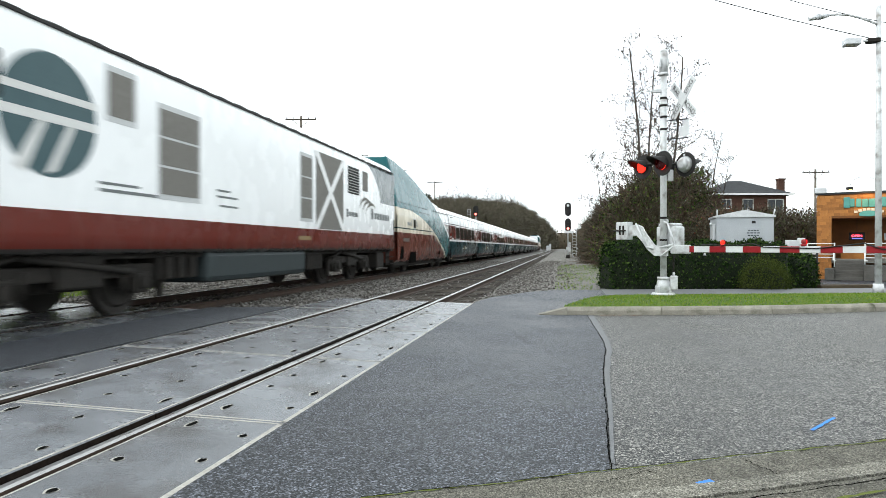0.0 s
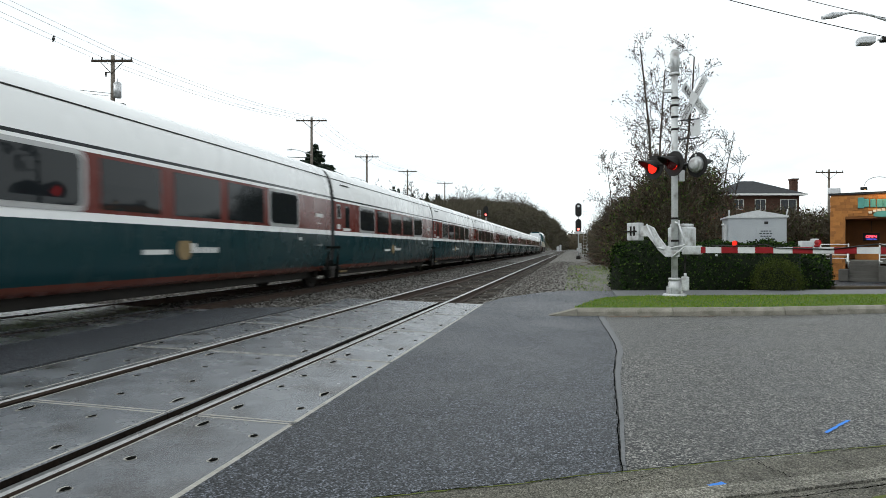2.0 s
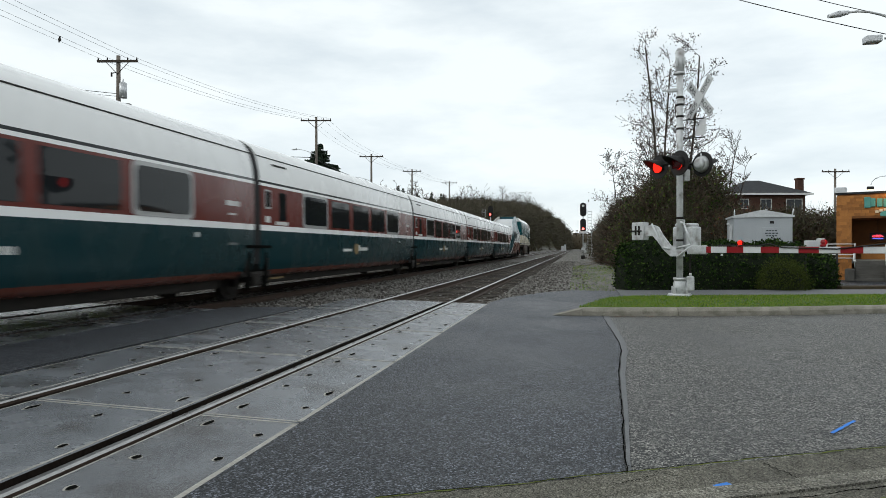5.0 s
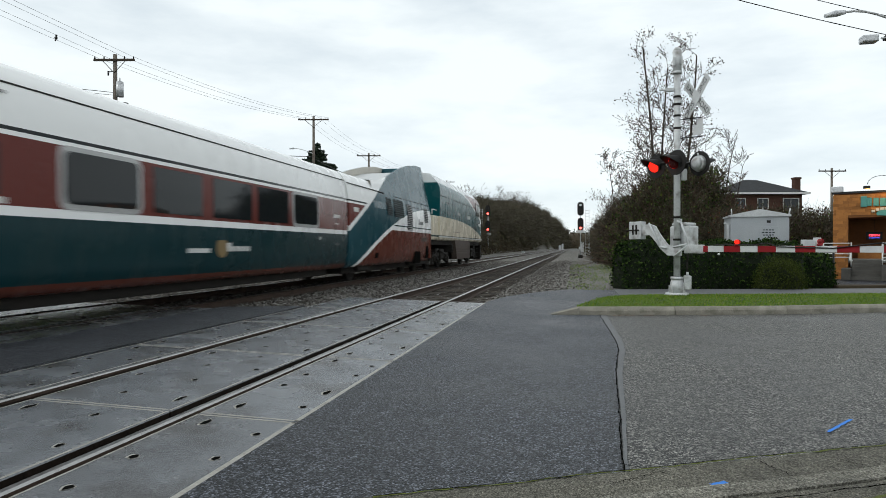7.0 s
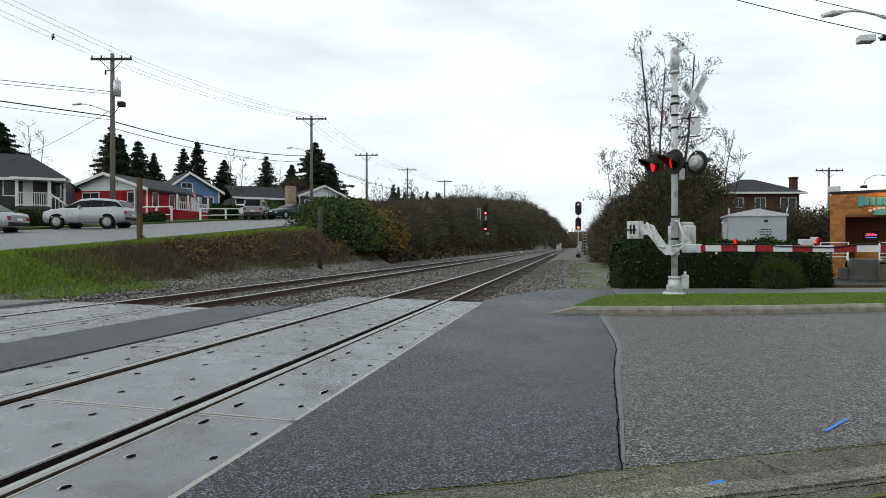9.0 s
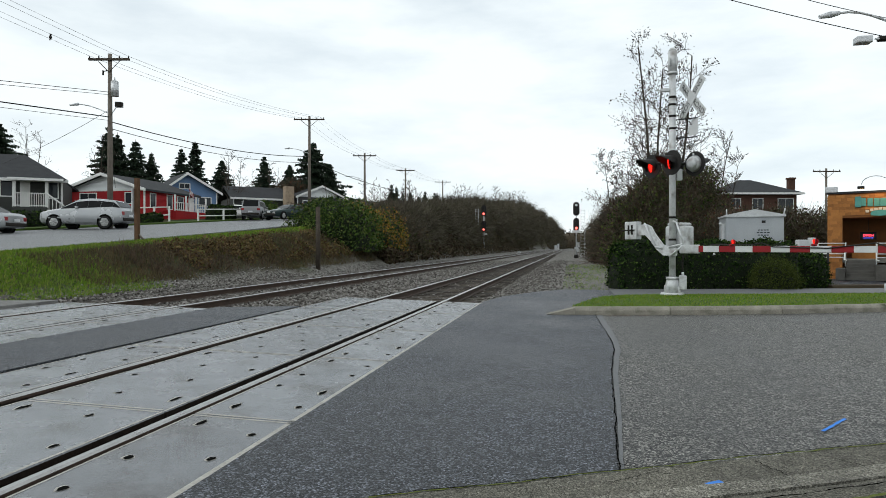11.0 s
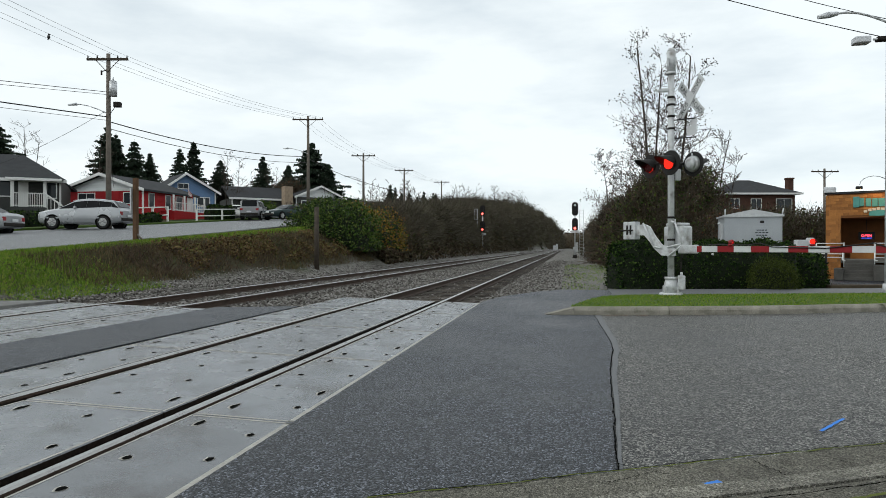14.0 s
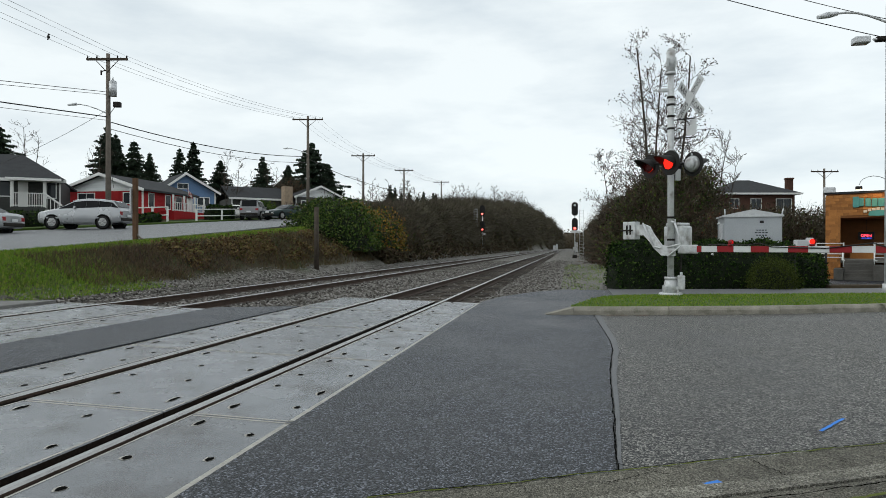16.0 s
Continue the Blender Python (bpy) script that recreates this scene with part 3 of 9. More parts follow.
vary_by_object(M["tie"], 0.6, 1.5)


def track(name, xc, zr, zl, label, END):
    top = thing(name, label, "railway track")
    top["kind"] = "structure"
    for s, z in ((1, zr), (-1, zl)):
        ob = part("rail", rail_mesh(-260, 900), [M["rail"], M["railtop"]], top, "rusty steel rail with polished head")
        ob.location = (xc + s * 0.7525, 0, z)
    zc = (zr + zl) / 2
    tilt = math.atan2(zl - zr, 1.505)
    me = bpy.data.meshes.new("tie")
    b = tie_mesh()
    b.to_mesh(me)
    b.free()
    me.materials.append(M["tie"])
    rnd = random.Random(5)
    y = END + 0.35
    while y < 110:
        ob = new("tie", me)
        ob.parent = top
        ob.matrix_local = Matrix.Translation((xc + rnd.uniform(-0.04, 0.04), y, zc - 0.172)) @ Matrix.Rotation(tilt, 4, "Y") @ Matrix.Rotation(rnd.uniform(-0.02, 0.02), 4, "Z")
        y += 0.51 + rnd.uniform(-0.03, 0.03)
    vs, fs = [], []
    while y < 420:
        i = len(vs)
        vs += [(xc + a, y + b2, zc - 0.172 - tilt * a) for a in (-1.3, 1.3) for b2 in (-0.11, 0.11)]
        fs.append((i, i + 2, i + 3, i + 1))
        y += 0.51
    far = cloud("distant_ties", vs, fs, M["tie"], top)
    far["kind"] = "stuff"
    # the crossing panels: field side, between the rails, field side
    fl = 0.085
    strips = ((-1.56, -0.7525 - 0.075, 2), (-0.7525 + 0.036 + fl + 0.03, 0.7525 - 0.036 - fl - 0.03, 5), (0.7525 + 0.075, 1.655, 3))
    for x0, x1, seed in strips:
        w = x1 - x0
        us = (0.22, 0.78) if w < 1 else (0.14, 0.42, 0.64, 0.88)
        holes = []
        for iu, u in enumerate(us):
            for iv, v in enumerate((0.16, 0.40, 0.64, 0.88)):
                if (iu + iv) % 2 or w < 1:
                    holes.append((x0 + w * u, PANEL * v + 0.05 * ((iu * 7 + iv * 3) % 5 - 2), 0.16 if (iu + 2 * iv) % 3 == 0 else 0.075))
        me = panel_mesh(x0, x1, holes, seed)
        k = 0
        while END - PANEL * (k + 1) > -13:
            ob = new("panel", me)
            ob.parent = top
            ob.matrix_local = Matrix.Translation((xc, END - PANEL * (k + 1), zc - 0.012)) @ Matrix.Rotation(tilt, 4, "Y")
            k += 1
    # filler under the flangeways
    b = bmesh.new()
    box(b, -1.5, 1.5, -13, END - 0.02, -0.24, -0.13)
    ob = part("flangeway_filler", b, M["filler"], top)
    ob.matrix_local = Matrix.Translation((xc, 0, zc)) @ Matrix.Rotation(tilt, 4, "Y")
    return top


track("track_near", -3.5125, 0.0, 0.040, "near railway track with rusty rails, wooden ties and concrete panels", 13.88)
track("track_far", -8.0825, 0.08, 0.115, "far railway track with rusty rails, wooden ties and concrete panels", 10.75)


# loose ballast stones
def stones(name, n, zone, size, seed, label):
    rnd = np.random.RandomState(seed)
    ico = bmesh.new()
    bmesh.ops.create_icosphere(ico, subdivisions=1, radius=1)
    bv = np.array([v.co[:] for v in ico.verts])
    bf = np.array([[v.index for v in f.verts] for f in ico.faces])
    ico.free()
    P = []
    while len(P) < n:
        x, y = zone(rnd)
        P.append((x, y, ground_z(x, y)))
    P = np.array(P)
    s = size * rnd.uniform(0.5, 1.3, (n, 1, 1)) * rnd.uniform(0.6, 1.2, (n, 1, 3))
    V = bv[None] * s * rnd.uniform(0.75, 1.2, (n, len(bv), 1))
    a = rnd.uniform(0, 6.28, n)
    ca, sa = np.cos(a)[:, None], np.sin(a)[:, None]
    X = V[..., 0] * ca - V[..., 1] * sa
    Y = V[..., 0] * sa + V[..., 1] * ca
    V = np.stack([X + P[:, 0:1], Y + P[:, 1:2], V[..., 2] * 0.8 + P[:, 2:3] + size * 0.25], -1).reshape(-1, 3)
    F = (bf[None] + (np.arange(n) * len(bv))[:, None, None]).reshape(-1, 3)
    return tagged(cloud(name, V.tolist(), F.tolist(), M["stones"]), label, "gravel", kind="stuff")


def bed_zone(r):
    y = 10.85 + 49 * r.rand() ** 1.7
    x = r.uniform(-11.3, -0.9 + 0.25 * min(8, max(0, y - 13.9)) * (r.rand() ** 2))
    return (x, y) if y > panel_end(x) else bed_zone(r)


stones("ballast", 34000, bed_zone, 0.036, 1, "loose grey ballast stones between and beside the tracks")
stones("ballast", 2500, lambda r: (r.uniform(-11.6, -9.8), r.uniform(9.5, 24)), 0.03, 2, "loose pale gravel at the foot of the bank")


# ---- train ----
class Paint:
    """A paint scheme: colours laid by height and length in the vehicle's own space."""

    def __init__(self, name, base, rough=0.28):
        self.m = bpy.data.materials.new(name)
        self.m.use_nodes = True
        self.t = self.m.node_tree
        self.p = self.t.nodes["Principled BSDF"]
        tc = self.t.nodes.new("ShaderNodeTexCoord")
        sp = self.t.nodes.new("ShaderNodeSeparateXYZ")
        self.t.links.new(tc.outputs["Object"], sp.inputs[0])
        self.tc, self.x, self.y, self.z = tc, sp.outputs["X"], sp.outputs["Y"], sp.outputs["Z"]
        self.p.inputs["Roughness"].default_value = rough
        self.p.inputs["Specular IOR Level"].default_value = 0.24
        n = self.t.nodes.new("ShaderNodeRGB")
        n.outputs[0].default_value = (*base, 1)
        self.c = n.outputs[0]

    def op(self, kind, a, b=0.0, c=None):
        n = self.t.nodes.new("ShaderNodeMath")
        n.operation = kind
        for i, v in enumerate((a, b, c)):
            if v is None:
                continue
            if isinstance(v, (int, float)):
                n.inputs[i].default_value = v
            else:
                self.t.links.new(v, n.inputs[i])
        return n.outputs[0]

    def under(self, a, b):
        return self.op("LESS_THAN", a, b)

    def both(self, a, b):
        return self.op("MULTIPLY", a, b)

    def band(self, v, lo, hi):
        return self.both(self.op("GREATER_THAN", v, lo), self.under(v, hi))

    def lay(self, mask, color):
        n = self.t.nodes.new("ShaderNodeMix")
        n.data_type = "RGBA"
        n.inputs[7].default_value = (*color, 1)
        self.t.links.new(mask, n.inputs[0])
        self.t.links.new(self.c, n.inputs[6])
        self.c = n.outputs[2]

    def done(self, dirt=(0.10, 0.075, 0.05), amount=0.18):
        """Road dirt in streaks, more of it low down, and slightly uneven gloss."""
        mp = self.t.nodes.new("ShaderNodeMapping")
        mp.inputs["Scale"].default_value = (1, 0.9, 0.5)
        n = self.t.nodes.new("ShaderNodeTexNoise")
        n.inputs["Scale"].default_value, n.inputs["Detail"].default_value = 2.0, 6
        self.t.links.new(self.tc.outputs["Object"], mp.inputs["Vector"])
        self.t.links.new(mp.outputs["Vector"], n.inputs["Vector"])
        f = self.op("MULTIPLY", self.op("SUBTRACT", n.outputs["Fac"], 0.38), amount * 2.2)
        k = self.op("MULTIPLY", self.op("SUBTRACT", 2.2, self.z), 0.45)
        lowk = self.op("MINIMUM", self.op("MAXIMUM", k, 0.12), 0.9)
        g = self.op("MINIMUM", self.op("MAXIMUM", self.both(f, lowk), 0.0), 0.6)
        mx = self.t.nodes.new("ShaderNodeMix")
        mx.data_type = "RGBA"
        mx.inputs[7].default_value = (*dirt, 1)
        self.t.links.new(g, mx.inputs[0])
        self.t.links.new(self.c, mx.inputs[6])
        self.t.links.new(mx.outputs[2], self.p.inputs["Base Color"])
        r = self.op("ADD", self.op("MULTIPLY", n.outputs["Fac"], 0.25), 0.14)
        self.t.links.new(r, self.p.inputs["Roughness"])
        return self.m


WHITE, CREAM, BROWN, TEAL, DARK = (0.84, 0.84, 0.83), (0.66, 0.60, 0.48), (0.115, 0.020, 0.014), (0.005, 0.030, 0.036), (0.012, 0.014, 0.016)
SEA = (0.005, 0.066, 0.074)
SLATE = (0.014, 0.062, 0.080)


def coach_paint():
    p = Paint("coach_livery", WHITE)
    p.lay(p.band(p.z, 2.51, 2.56), DARK)
    p.lay(p.band(p.z, 1.60, 2.45), BROWN)
    p.lay(p.under(p.z, 1.48), TEAL)
    p.lay(p.under(p.z, 0.62), (0.10, 0.030, 0.020))
    return p.done()


def wedge_paint(name, band, flank):
    p = Paint(name, WHITE)
    p.lay(p.band(p.z, 2.51, 2.56), DARK)
    p.lay(p.band(p.z, 1.60, 2.45), BROWN)
    line = p.op("ADD", p.op("MULTIPLY", p.y, 0.46), 1.54)
    p.lay(p.under(p.z, p.op("ADD", line, 0.17)), WHITE)
    p.lay(p.under(p.z, line), flank)
    arc = p.op("SUBTRACT", 2.8, p.op("MULTIPLY", p.op("POWER", p.op("MAXIMUM", p.op("SUBTRACT", 11.0, p.y), 0.0), 1.9), 0.027))
    p.lay(p.under(p.z, arc), band)
    p.lay(p.both(p.band(p.z, 1.90, 1.95), p.both(p.under(p.z, p.op("SUBTRACT", arc, 0.06)), p.op("GREATER_THAN", p.y, 4.6))), (0.02, 0.05, 0.05))
    low = p.op("MINIMUM", p.op("SUBTRACT", arc, 0.15), 1.74)
    p.lay(p.under(p.z, low), (0.115, 0.032, 0.022))
    return p.done()


def charger_paint():
    p = Paint("front_locomotive_livery", (0.85, 0.86, 0.86))
    # dark teal sweep over the rear shoulder
    v = p.op("MAXIMUM", p.op("SUBTRACT", 1.0, p.op("DIVIDE", p.op("SUBTRACT", 4.0, p.z), 1.25)), 0.0)
    edge = p.op("SUBTRACT", 19.5, p.op("MULTIPLY", p.op("POWER", v, 2.0), 1.6))
    p.lay(p.both(p.band(p.z, 2.75, 4.0), p.op("GREATER_THAN", p.y, edge)), (0.035, 0.06, 0.066))
    p.lay(p.under(p.z, 1.60), BROWN)
    p.lay(p.under(p.z, 1.08), (0.03, 0.028, 0.026))
    return p.done((0.14, 0.11, 0.08), 0.25)


def rear_loco_paint():
    p = Paint("rear_locomotive_livery", SEA)
    # cream lower body sinking in a long curve towards the cab
    cur = p.op("SUBTRACT", 2.66, p.op("MULTIPLY", p.op("POWER", p.op("MAXIMUM", p.op("SUBTRACT", p.y, 4.0), 0.0), 2.6), 0.00125))
    p.lay(p.under(p.z, cur), CREAM)
    p.lay(p.band(p.z, 1.62, 1.70), (0.03, 0.06, 0.055))
    # brown shoulder ahead of a white diagonal
    diag = p.op("SUBTRACT", 4.13, p.op("MULTIPLY", p.op("SUBTRACT", p.y, 10.3), 0.209))
    p.lay(p.op("GREATER_THAN", p.z, diag), WHITE)
    p.lay(p.op("GREATER_THAN", p.z, p.op("ADD", diag, 0.10)), BROWN)
    p.lay(p.both(p.op("GREATER_THAN", p.z, 4.36), p.under(p.y, 10.2)), (0.60, 0.66, 0.66))
    p.lay(p.op("GREATER_THAN", p.z, 4.42), (0.66, 0.68, 0.68))
    p.lay(p.both(p.op("GREATER_THAN", p.y, 15.6), p.op("GREATER_THAN", p.z, 2.75)), (0.62, 0.63, 0.62))
    return p.done((0.20, 0.14, 0.09), 0.55)


def glass(name, tint=(0.012, 0.015, 0.017)):
    m = bpy.data.materials.new(name)
    m.use_nodes = True
    p = m.node_tree.nodes["Principled BSDF"]
    p.inputs["Base Color"].default_value = (*tint, 1)
    p.inputs["Roughness"].default_value = 0.04
    p.inputs["IOR"].default_value = 1.33
    return m


M["coach_paint"], M["charger_paint"], M["rear_paint"] = coach_paint(), charger_paint(), rear_loco_paint()
M["front_wedge"], M["rear_wedge"] = wedge_paint("front_end_car_livery", CREAM, (0.010, 0.095, 0.105)), wedge_paint("rear_end_car_livery", WHITE, SLATE)
M["tint"] = glass("tinted_glass")
M["silver"] = surf("silver_frame", (0.32, 0.32, 0.32), (0.46, 0.46, 0.45), 6, 0.4, 0.4, 0.05, 40)
M["rubber"] = surf("bellows_rubber", (0.008, 0.008, 0.009), (0.02, 0.02, 0.02), 5, 0.7, 0, 0.2, 40)
M["steel"] = surf("wheel_steel", (0.022, 0.020, 0.018), (0.06, 0.055, 0.05), 5, 0.5, 0.6, 0.2, 40)
M["mark_white"] = surf("lettering_white", (0.55, 0.55, 0.53), (0.65, 0.65, 0.63), 5, 0.4, 0, 0.02, 40)
M["mark_tan"] = surf("emblem_tan", (0.16, 0.11, 0.05), (0.24, 0.17, 0.08), 4, 0.5, 0, 0.02, 40)
M["mark_grey"] = surf("lettering_grey", (0.10, 0.11, 0.11), (0.16, 0.17, 0.17), 5, 0.4, 0, 0.02, 40)
M["emblem"] = surf("emblem_slate", (0.035, 0.075, 0.085), (0.05, 0.095, 0.105), 3, 0.35, 0, 0.02, 30)
M["mesh_grey"] = surf("intake_mesh", (0.13, 0.125, 0.11), (0.22, 0.21, 0.19), 12, 0.6, 0.3, 0.4, 80)
M["louvre_dark"] = surf("louvre_dark", (0.01, 0.012, 0.012), (0.02, 0.022, 0.022), 5, 0.6, 0, 0.1, 40)
M["louvre_teal"] = surf("louvre_slat_teal", (0.03, 0.07, 0.075), (0.05, 0.09, 0.095), 5, 0.4, 0, 0.05, 40)
M["louvre_white"] = surf("louvre_slat_white", (0.40, 0.40, 0.39), (0.5, 0.5, 0.49), 5, 0.4, 0, 0.05, 40)
M["tank"] = surf("tank_brown_grey", (0.07, 0.055, 0.048), (0.13, 0.10, 0.085), 3, 0.6, 0.1, 0.15, 30)
M["tank_dark"] = surf("tank_slate", (0.02, 0.028, 0.03), (0.04, 0.05, 0.052), 3, 0.5, 0.1, 0.1, 30)
M["fin_inner"] = surf("pale_fin_lining", (0.50, 0.47, 0.42), (0.62, 0.59, 0.53), 2, 0.5, 0, 0.05, 30)
M["silver_roof"] = surf("roof_grey", (0.42, 0.43, 0.43), (0.56, 0.57, 0.57), 2, 0.45, 0, 0.1, 30)

HALF = [(1.30, 0.48), (1.40, 0.58), (1.455, 0.85), (1.475, 1.3), (1.475, 2.05), (1.465, 2.35), (1.45, 2.56), (1.42, 2.80), (1.375, 3.00), (1.33, 3.13), (1.22, 3.30), (1.02, 3.42), (0.65, 3.51), (0.2, 3.54)]


def loop(half):
    return half + [(-x, z) for x, z in half[::-1]]


def skin(stations, cap=True, smooth=True):
    """A hull through stations of (y, closed profile), all with the same number of points."""
    bm = bmesh.new()
    rings = [[bm.verts.new((x, y, z)) for x, z in pr] for y, pr in stations]
    n = len(rings[0])
    for a, b in zip(rings, rings[1:]):
        for i in range(n):
            j = (i + 1) % n
            f = bm.faces.new((a[i], a[j], b[j], b[i]))
            f.smooth = smooth and i not in (n - 1,)
    if cap:
        for (y, pr), flip in ((stations[0], True), (stations[-1], False)):
            vs = [bm.verts.new((x, y, z)) for x, z in pr]
            bm.faces.new(vs[::-1] if flip else vs)
    bmesh.ops.recalc_face_normals(bm, faces=bm.faces)
    return bm


def wall_x(z):
    """The hull's half width at a height."""
    return float(np.interp(z, [q[1] for q in HALF], [q[0] for q in HALF]))


def plate(y0, y1, z0, z1, s, proud=0.006, thick=0.02, hug=None, r=0.0, n=4):
    """A panel that follows the side of the hull; s: +1 or -1 for the side."""
    bm = bmesh.new()
    hug = hug or wall_x
    zs = [z0 + (z1 - z0) * i / n for i in range(n + 1)]
    cut = [max(0.0, r - min(z - z0, z1 - z)) for z in zs]
    if r:
        zs = [z0, z0 + r * 0.3, z0 + r, z1 - r, z1 - r * 0.3, z1]
        cut = [r, r * 0.3, 0, 0, r * 0.3, r]
    a = [(bm.verts.new((s * (hug(z) + proud), y0 + c, z)), bm.verts.new((s * (hug(z) + proud), y1 - c, z))) for z, c in zip(zs, cut)]
    b = [(bm.verts.new((s * (hug(z) + proud - thick), y0 + c, z)), bm.verts.new((s * (hug(z) + proud - thick), y1 - c, z))) for z, c in zip(zs, cut)]
    for i in range(len(zs) - 1):
        bm.faces.new((a[i][0], a[i][1], a[i + 1][1], a[i + 1][0]))
        bm.faces.new((a[i][0], a[i + 1][0], b[i + 1][0], b[i][0]))
        bm.faces.new((a[i][1], b[i][1], b[i + 1][1], a[i + 1][1]))
    bm.faces.new((a[0][0], b[0][0], b[0][1], a[0][1]))
    bm.faces.new((a[-1][0], a[-1][1], b[-1][1], b[-1][0]))
    bmesh.ops.recalc_face_normals(bm, faces=bm.faces)
    return bm


def wheel(parent, y, x, r, name="wheel"):
    bm = bmesh.new()
    s = 1 if x > 0 else -1
    tube(bm, (x - s * 0.07, y, r), (x + s * 0.06, y, r), r, r, 28)
    tube(bm, (x - s * 0.10, y, r), (x - s * 0.07, y, r), r + 0.025, r + 0.025, 28)
    tube(bm, (x + s * 0.06, y, r), (x + s * 0.10, y, r), r * 0.80, r * 0.72, 24)
    tube(bm, (x + s * 0.08, y, r), (x + s * 0.20, y, r), 0.13, 0.11, 16)
    return part(name, bm, M["steel"], parent)


def emblem_disc(parent, y, z, r, s, material, hug, label, proud=0.006):
    bm = bmesh.new()
    x = hug(z) + proud
    c = [bm.verts.new((s * x, y + r * math.cos(a), z + r * math.sin(a))) for a in [i * math.pi / 18 for i in range(36)]]
    f = bm.faces.new(c if s > 0 else c[::-1])
    ex = bmesh.ops.extrude_face_region(bm, geom=[f])
    bmesh.ops.translate(bm, verts=[v for v in ex["geom"] if isinstance(v, bmesh.types.BMVert)], vec=(-s * 0.012, 0, 0))
    bmesh.ops.recalc_face_normals(bm, faces=bm.faces)
    return part("emblem", bm, material, parent, label)


def build_coach():
    car = thing("passenger_car", "brown, teal and white articulated passenger car with tinted windows", "railway car", "cars of the train")
    L0, L1 = 0.13, 13.04
    body = part("body", skin([(L0, loop([(x * 0.985, z) for x, z in HALF])), (L0 + 0.05, loop(HALF)), (L1 - 0.05, loop(HALF)), (L1, loop([(x * 0.985, z) for x, z in HALF]))]), M["coach_paint"], car)
    bellows = [(x * 0.982, 0.5 + (z - 0.5) * 0.992) for x, z in HALF]
    part("gangway_bellows", skin([(-0.162, loop(bellows)), (0.132, loop(bellows))]), M["rubber"], car, "black rubber gangway bellows")
    b = bmesh.new()
    box(b, -1.15, 1.15, 0.9, 12.2, 0.30, 0.50, 0.03)
    part("underframe", b, M["grime"], car, "dark grimy underframe")
    for s in (1, -1):
        # roof seam and gutter line
        b = bmesh.new()
        for zc, w in ((3.10, 0.022),):
            for i in range(1):
                x = wall_x(zc)
                box(b, s * x - 0.012, s * x + 0.012, L0 + 0.02, L1 - 0.02, zc - w / 2, zc + w / 2)
        part("roof_seam", b, M["black"], car, "dark roof seam strip")
        for (y0, y1, framed) in ((2.30, 3.75, True), (4.12, 5.48, False), (5.84, 7.28, False), (7.56, 9.02, False), (9.35, 10.75, True)):
            if framed:
                f = part("window", plate(y0 - 0.09, y1 + 0.09, 1.60, 2.46, s, 0.010, 0.03, r=0.12), M["silver"], car, "window in a silver rounded frame")
                part("pane", plate(y0, y1, 1.68, 2.39, s, 0.016, 0.03, r=0.09), M["tint"], f, "dark tinted pane")
            else:
                part("window", plate(y0, y1, 1.66, 2.40, s, 0.008, 0.03), M["tint"], car, "dark tinted window")
        part("narrow_window", plate(0.95, 1.30, 1.72, 2.36, s, 0.008, 0.03, r=0.05), M["tint"], car, "narrow tinted window")
        d = part("end_panel", plate(0.28, 0.55, 1.96, 2.38, s, 0.008, 0.02, r=0.04), M["silver"], car, "small silver end panel")
        part("end_glass", plate(0.32, 0.51, 2.0, 2.34, s, 0.012, 0.02), M["tint"], d)
        for y0, y1, z0, z1, mk in ((0.30, 0.52, 1.66, 1.80, "mark_white"), (0.78, 1.40, 1.62, 1.70, "mark_white"), (5.05, 5.75, 1.00, 1.08, "mark_white"), (11.9, 12.4, 1.93, 2.03, "mark_white"), (12.0, 12.28, 1.75, 1.79, "mark_white"), (12.0, 12.35, 1.16, 1.21, "mark_grey"), (10.9, 11.0, 1.3, 1.38, "mark_white")):
            part("lettering", plate(y0, y1, z0, z1, s, 0.005, 0.012), M[mk], car, "plain pale lettering bar")
        emblem_disc(car, 6.15, 1.10, 0.20, s, M["mark_tan"], wall_x, "tan round emblem")
        for i, (y0, w, h) in enumerate(((6.32, 0.16, 0.17), (6.51, 0.09, 0.10), (6.63, 0.09, 0.10), (6.75, 0.10, 0.10), (6.88, 0.09, 0.10), (7.0, 0.10, 0.10), (7.13, 0.08, 0.10))):
            part("lettering", plate(y0, y0 + w, 1.02, 1.02 + h, s, 0.007, 0.012), M["mark_white"], car, "plain pale lettering bar")
        # roof intake slot
        b = bmesh.new()
        box(b, s * 1.385 - 0.02, s * 1.385 + 0.02, 0.75, 1.45, 2.95, 2.985)
        part("roof_slot", b, M["black"], car, "dark roof intake slot")
        # end recess, its shade put in as near-black blocks, with axle gear
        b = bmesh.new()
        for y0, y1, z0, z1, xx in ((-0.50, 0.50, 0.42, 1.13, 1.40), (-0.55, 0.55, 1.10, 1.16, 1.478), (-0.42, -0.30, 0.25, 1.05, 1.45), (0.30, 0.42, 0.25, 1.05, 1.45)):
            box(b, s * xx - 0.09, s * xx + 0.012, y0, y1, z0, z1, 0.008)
        part("end_recess", b, M["dark"], car, "black blocks painted as the shade of the axle recess")
        b = bmesh.new()
        box(b, s * 1.20, s * 1.44, -0.62, 0.62, 0.50, 0.60, 0.02)
        box(b, s * 1.22, s * 1.46, -0.16, 0.16, 0.30, 0.58, 0.03)
        tube(b, (s * 1.40, -0.45, 0.55), (s * 1.40, -0.45, 0.95), 0.06, 0.06, 10)
        tube(b, (s * 1.40, 0.45, 0.55), (s * 1.40, 0.45, 0.95), 0.06, 0.06, 10)
        part("axle_frame", b, M["grime"], car, "grimy axle frame with dampers")
        wheel(car, 0, s * 0.7525, 0.39)
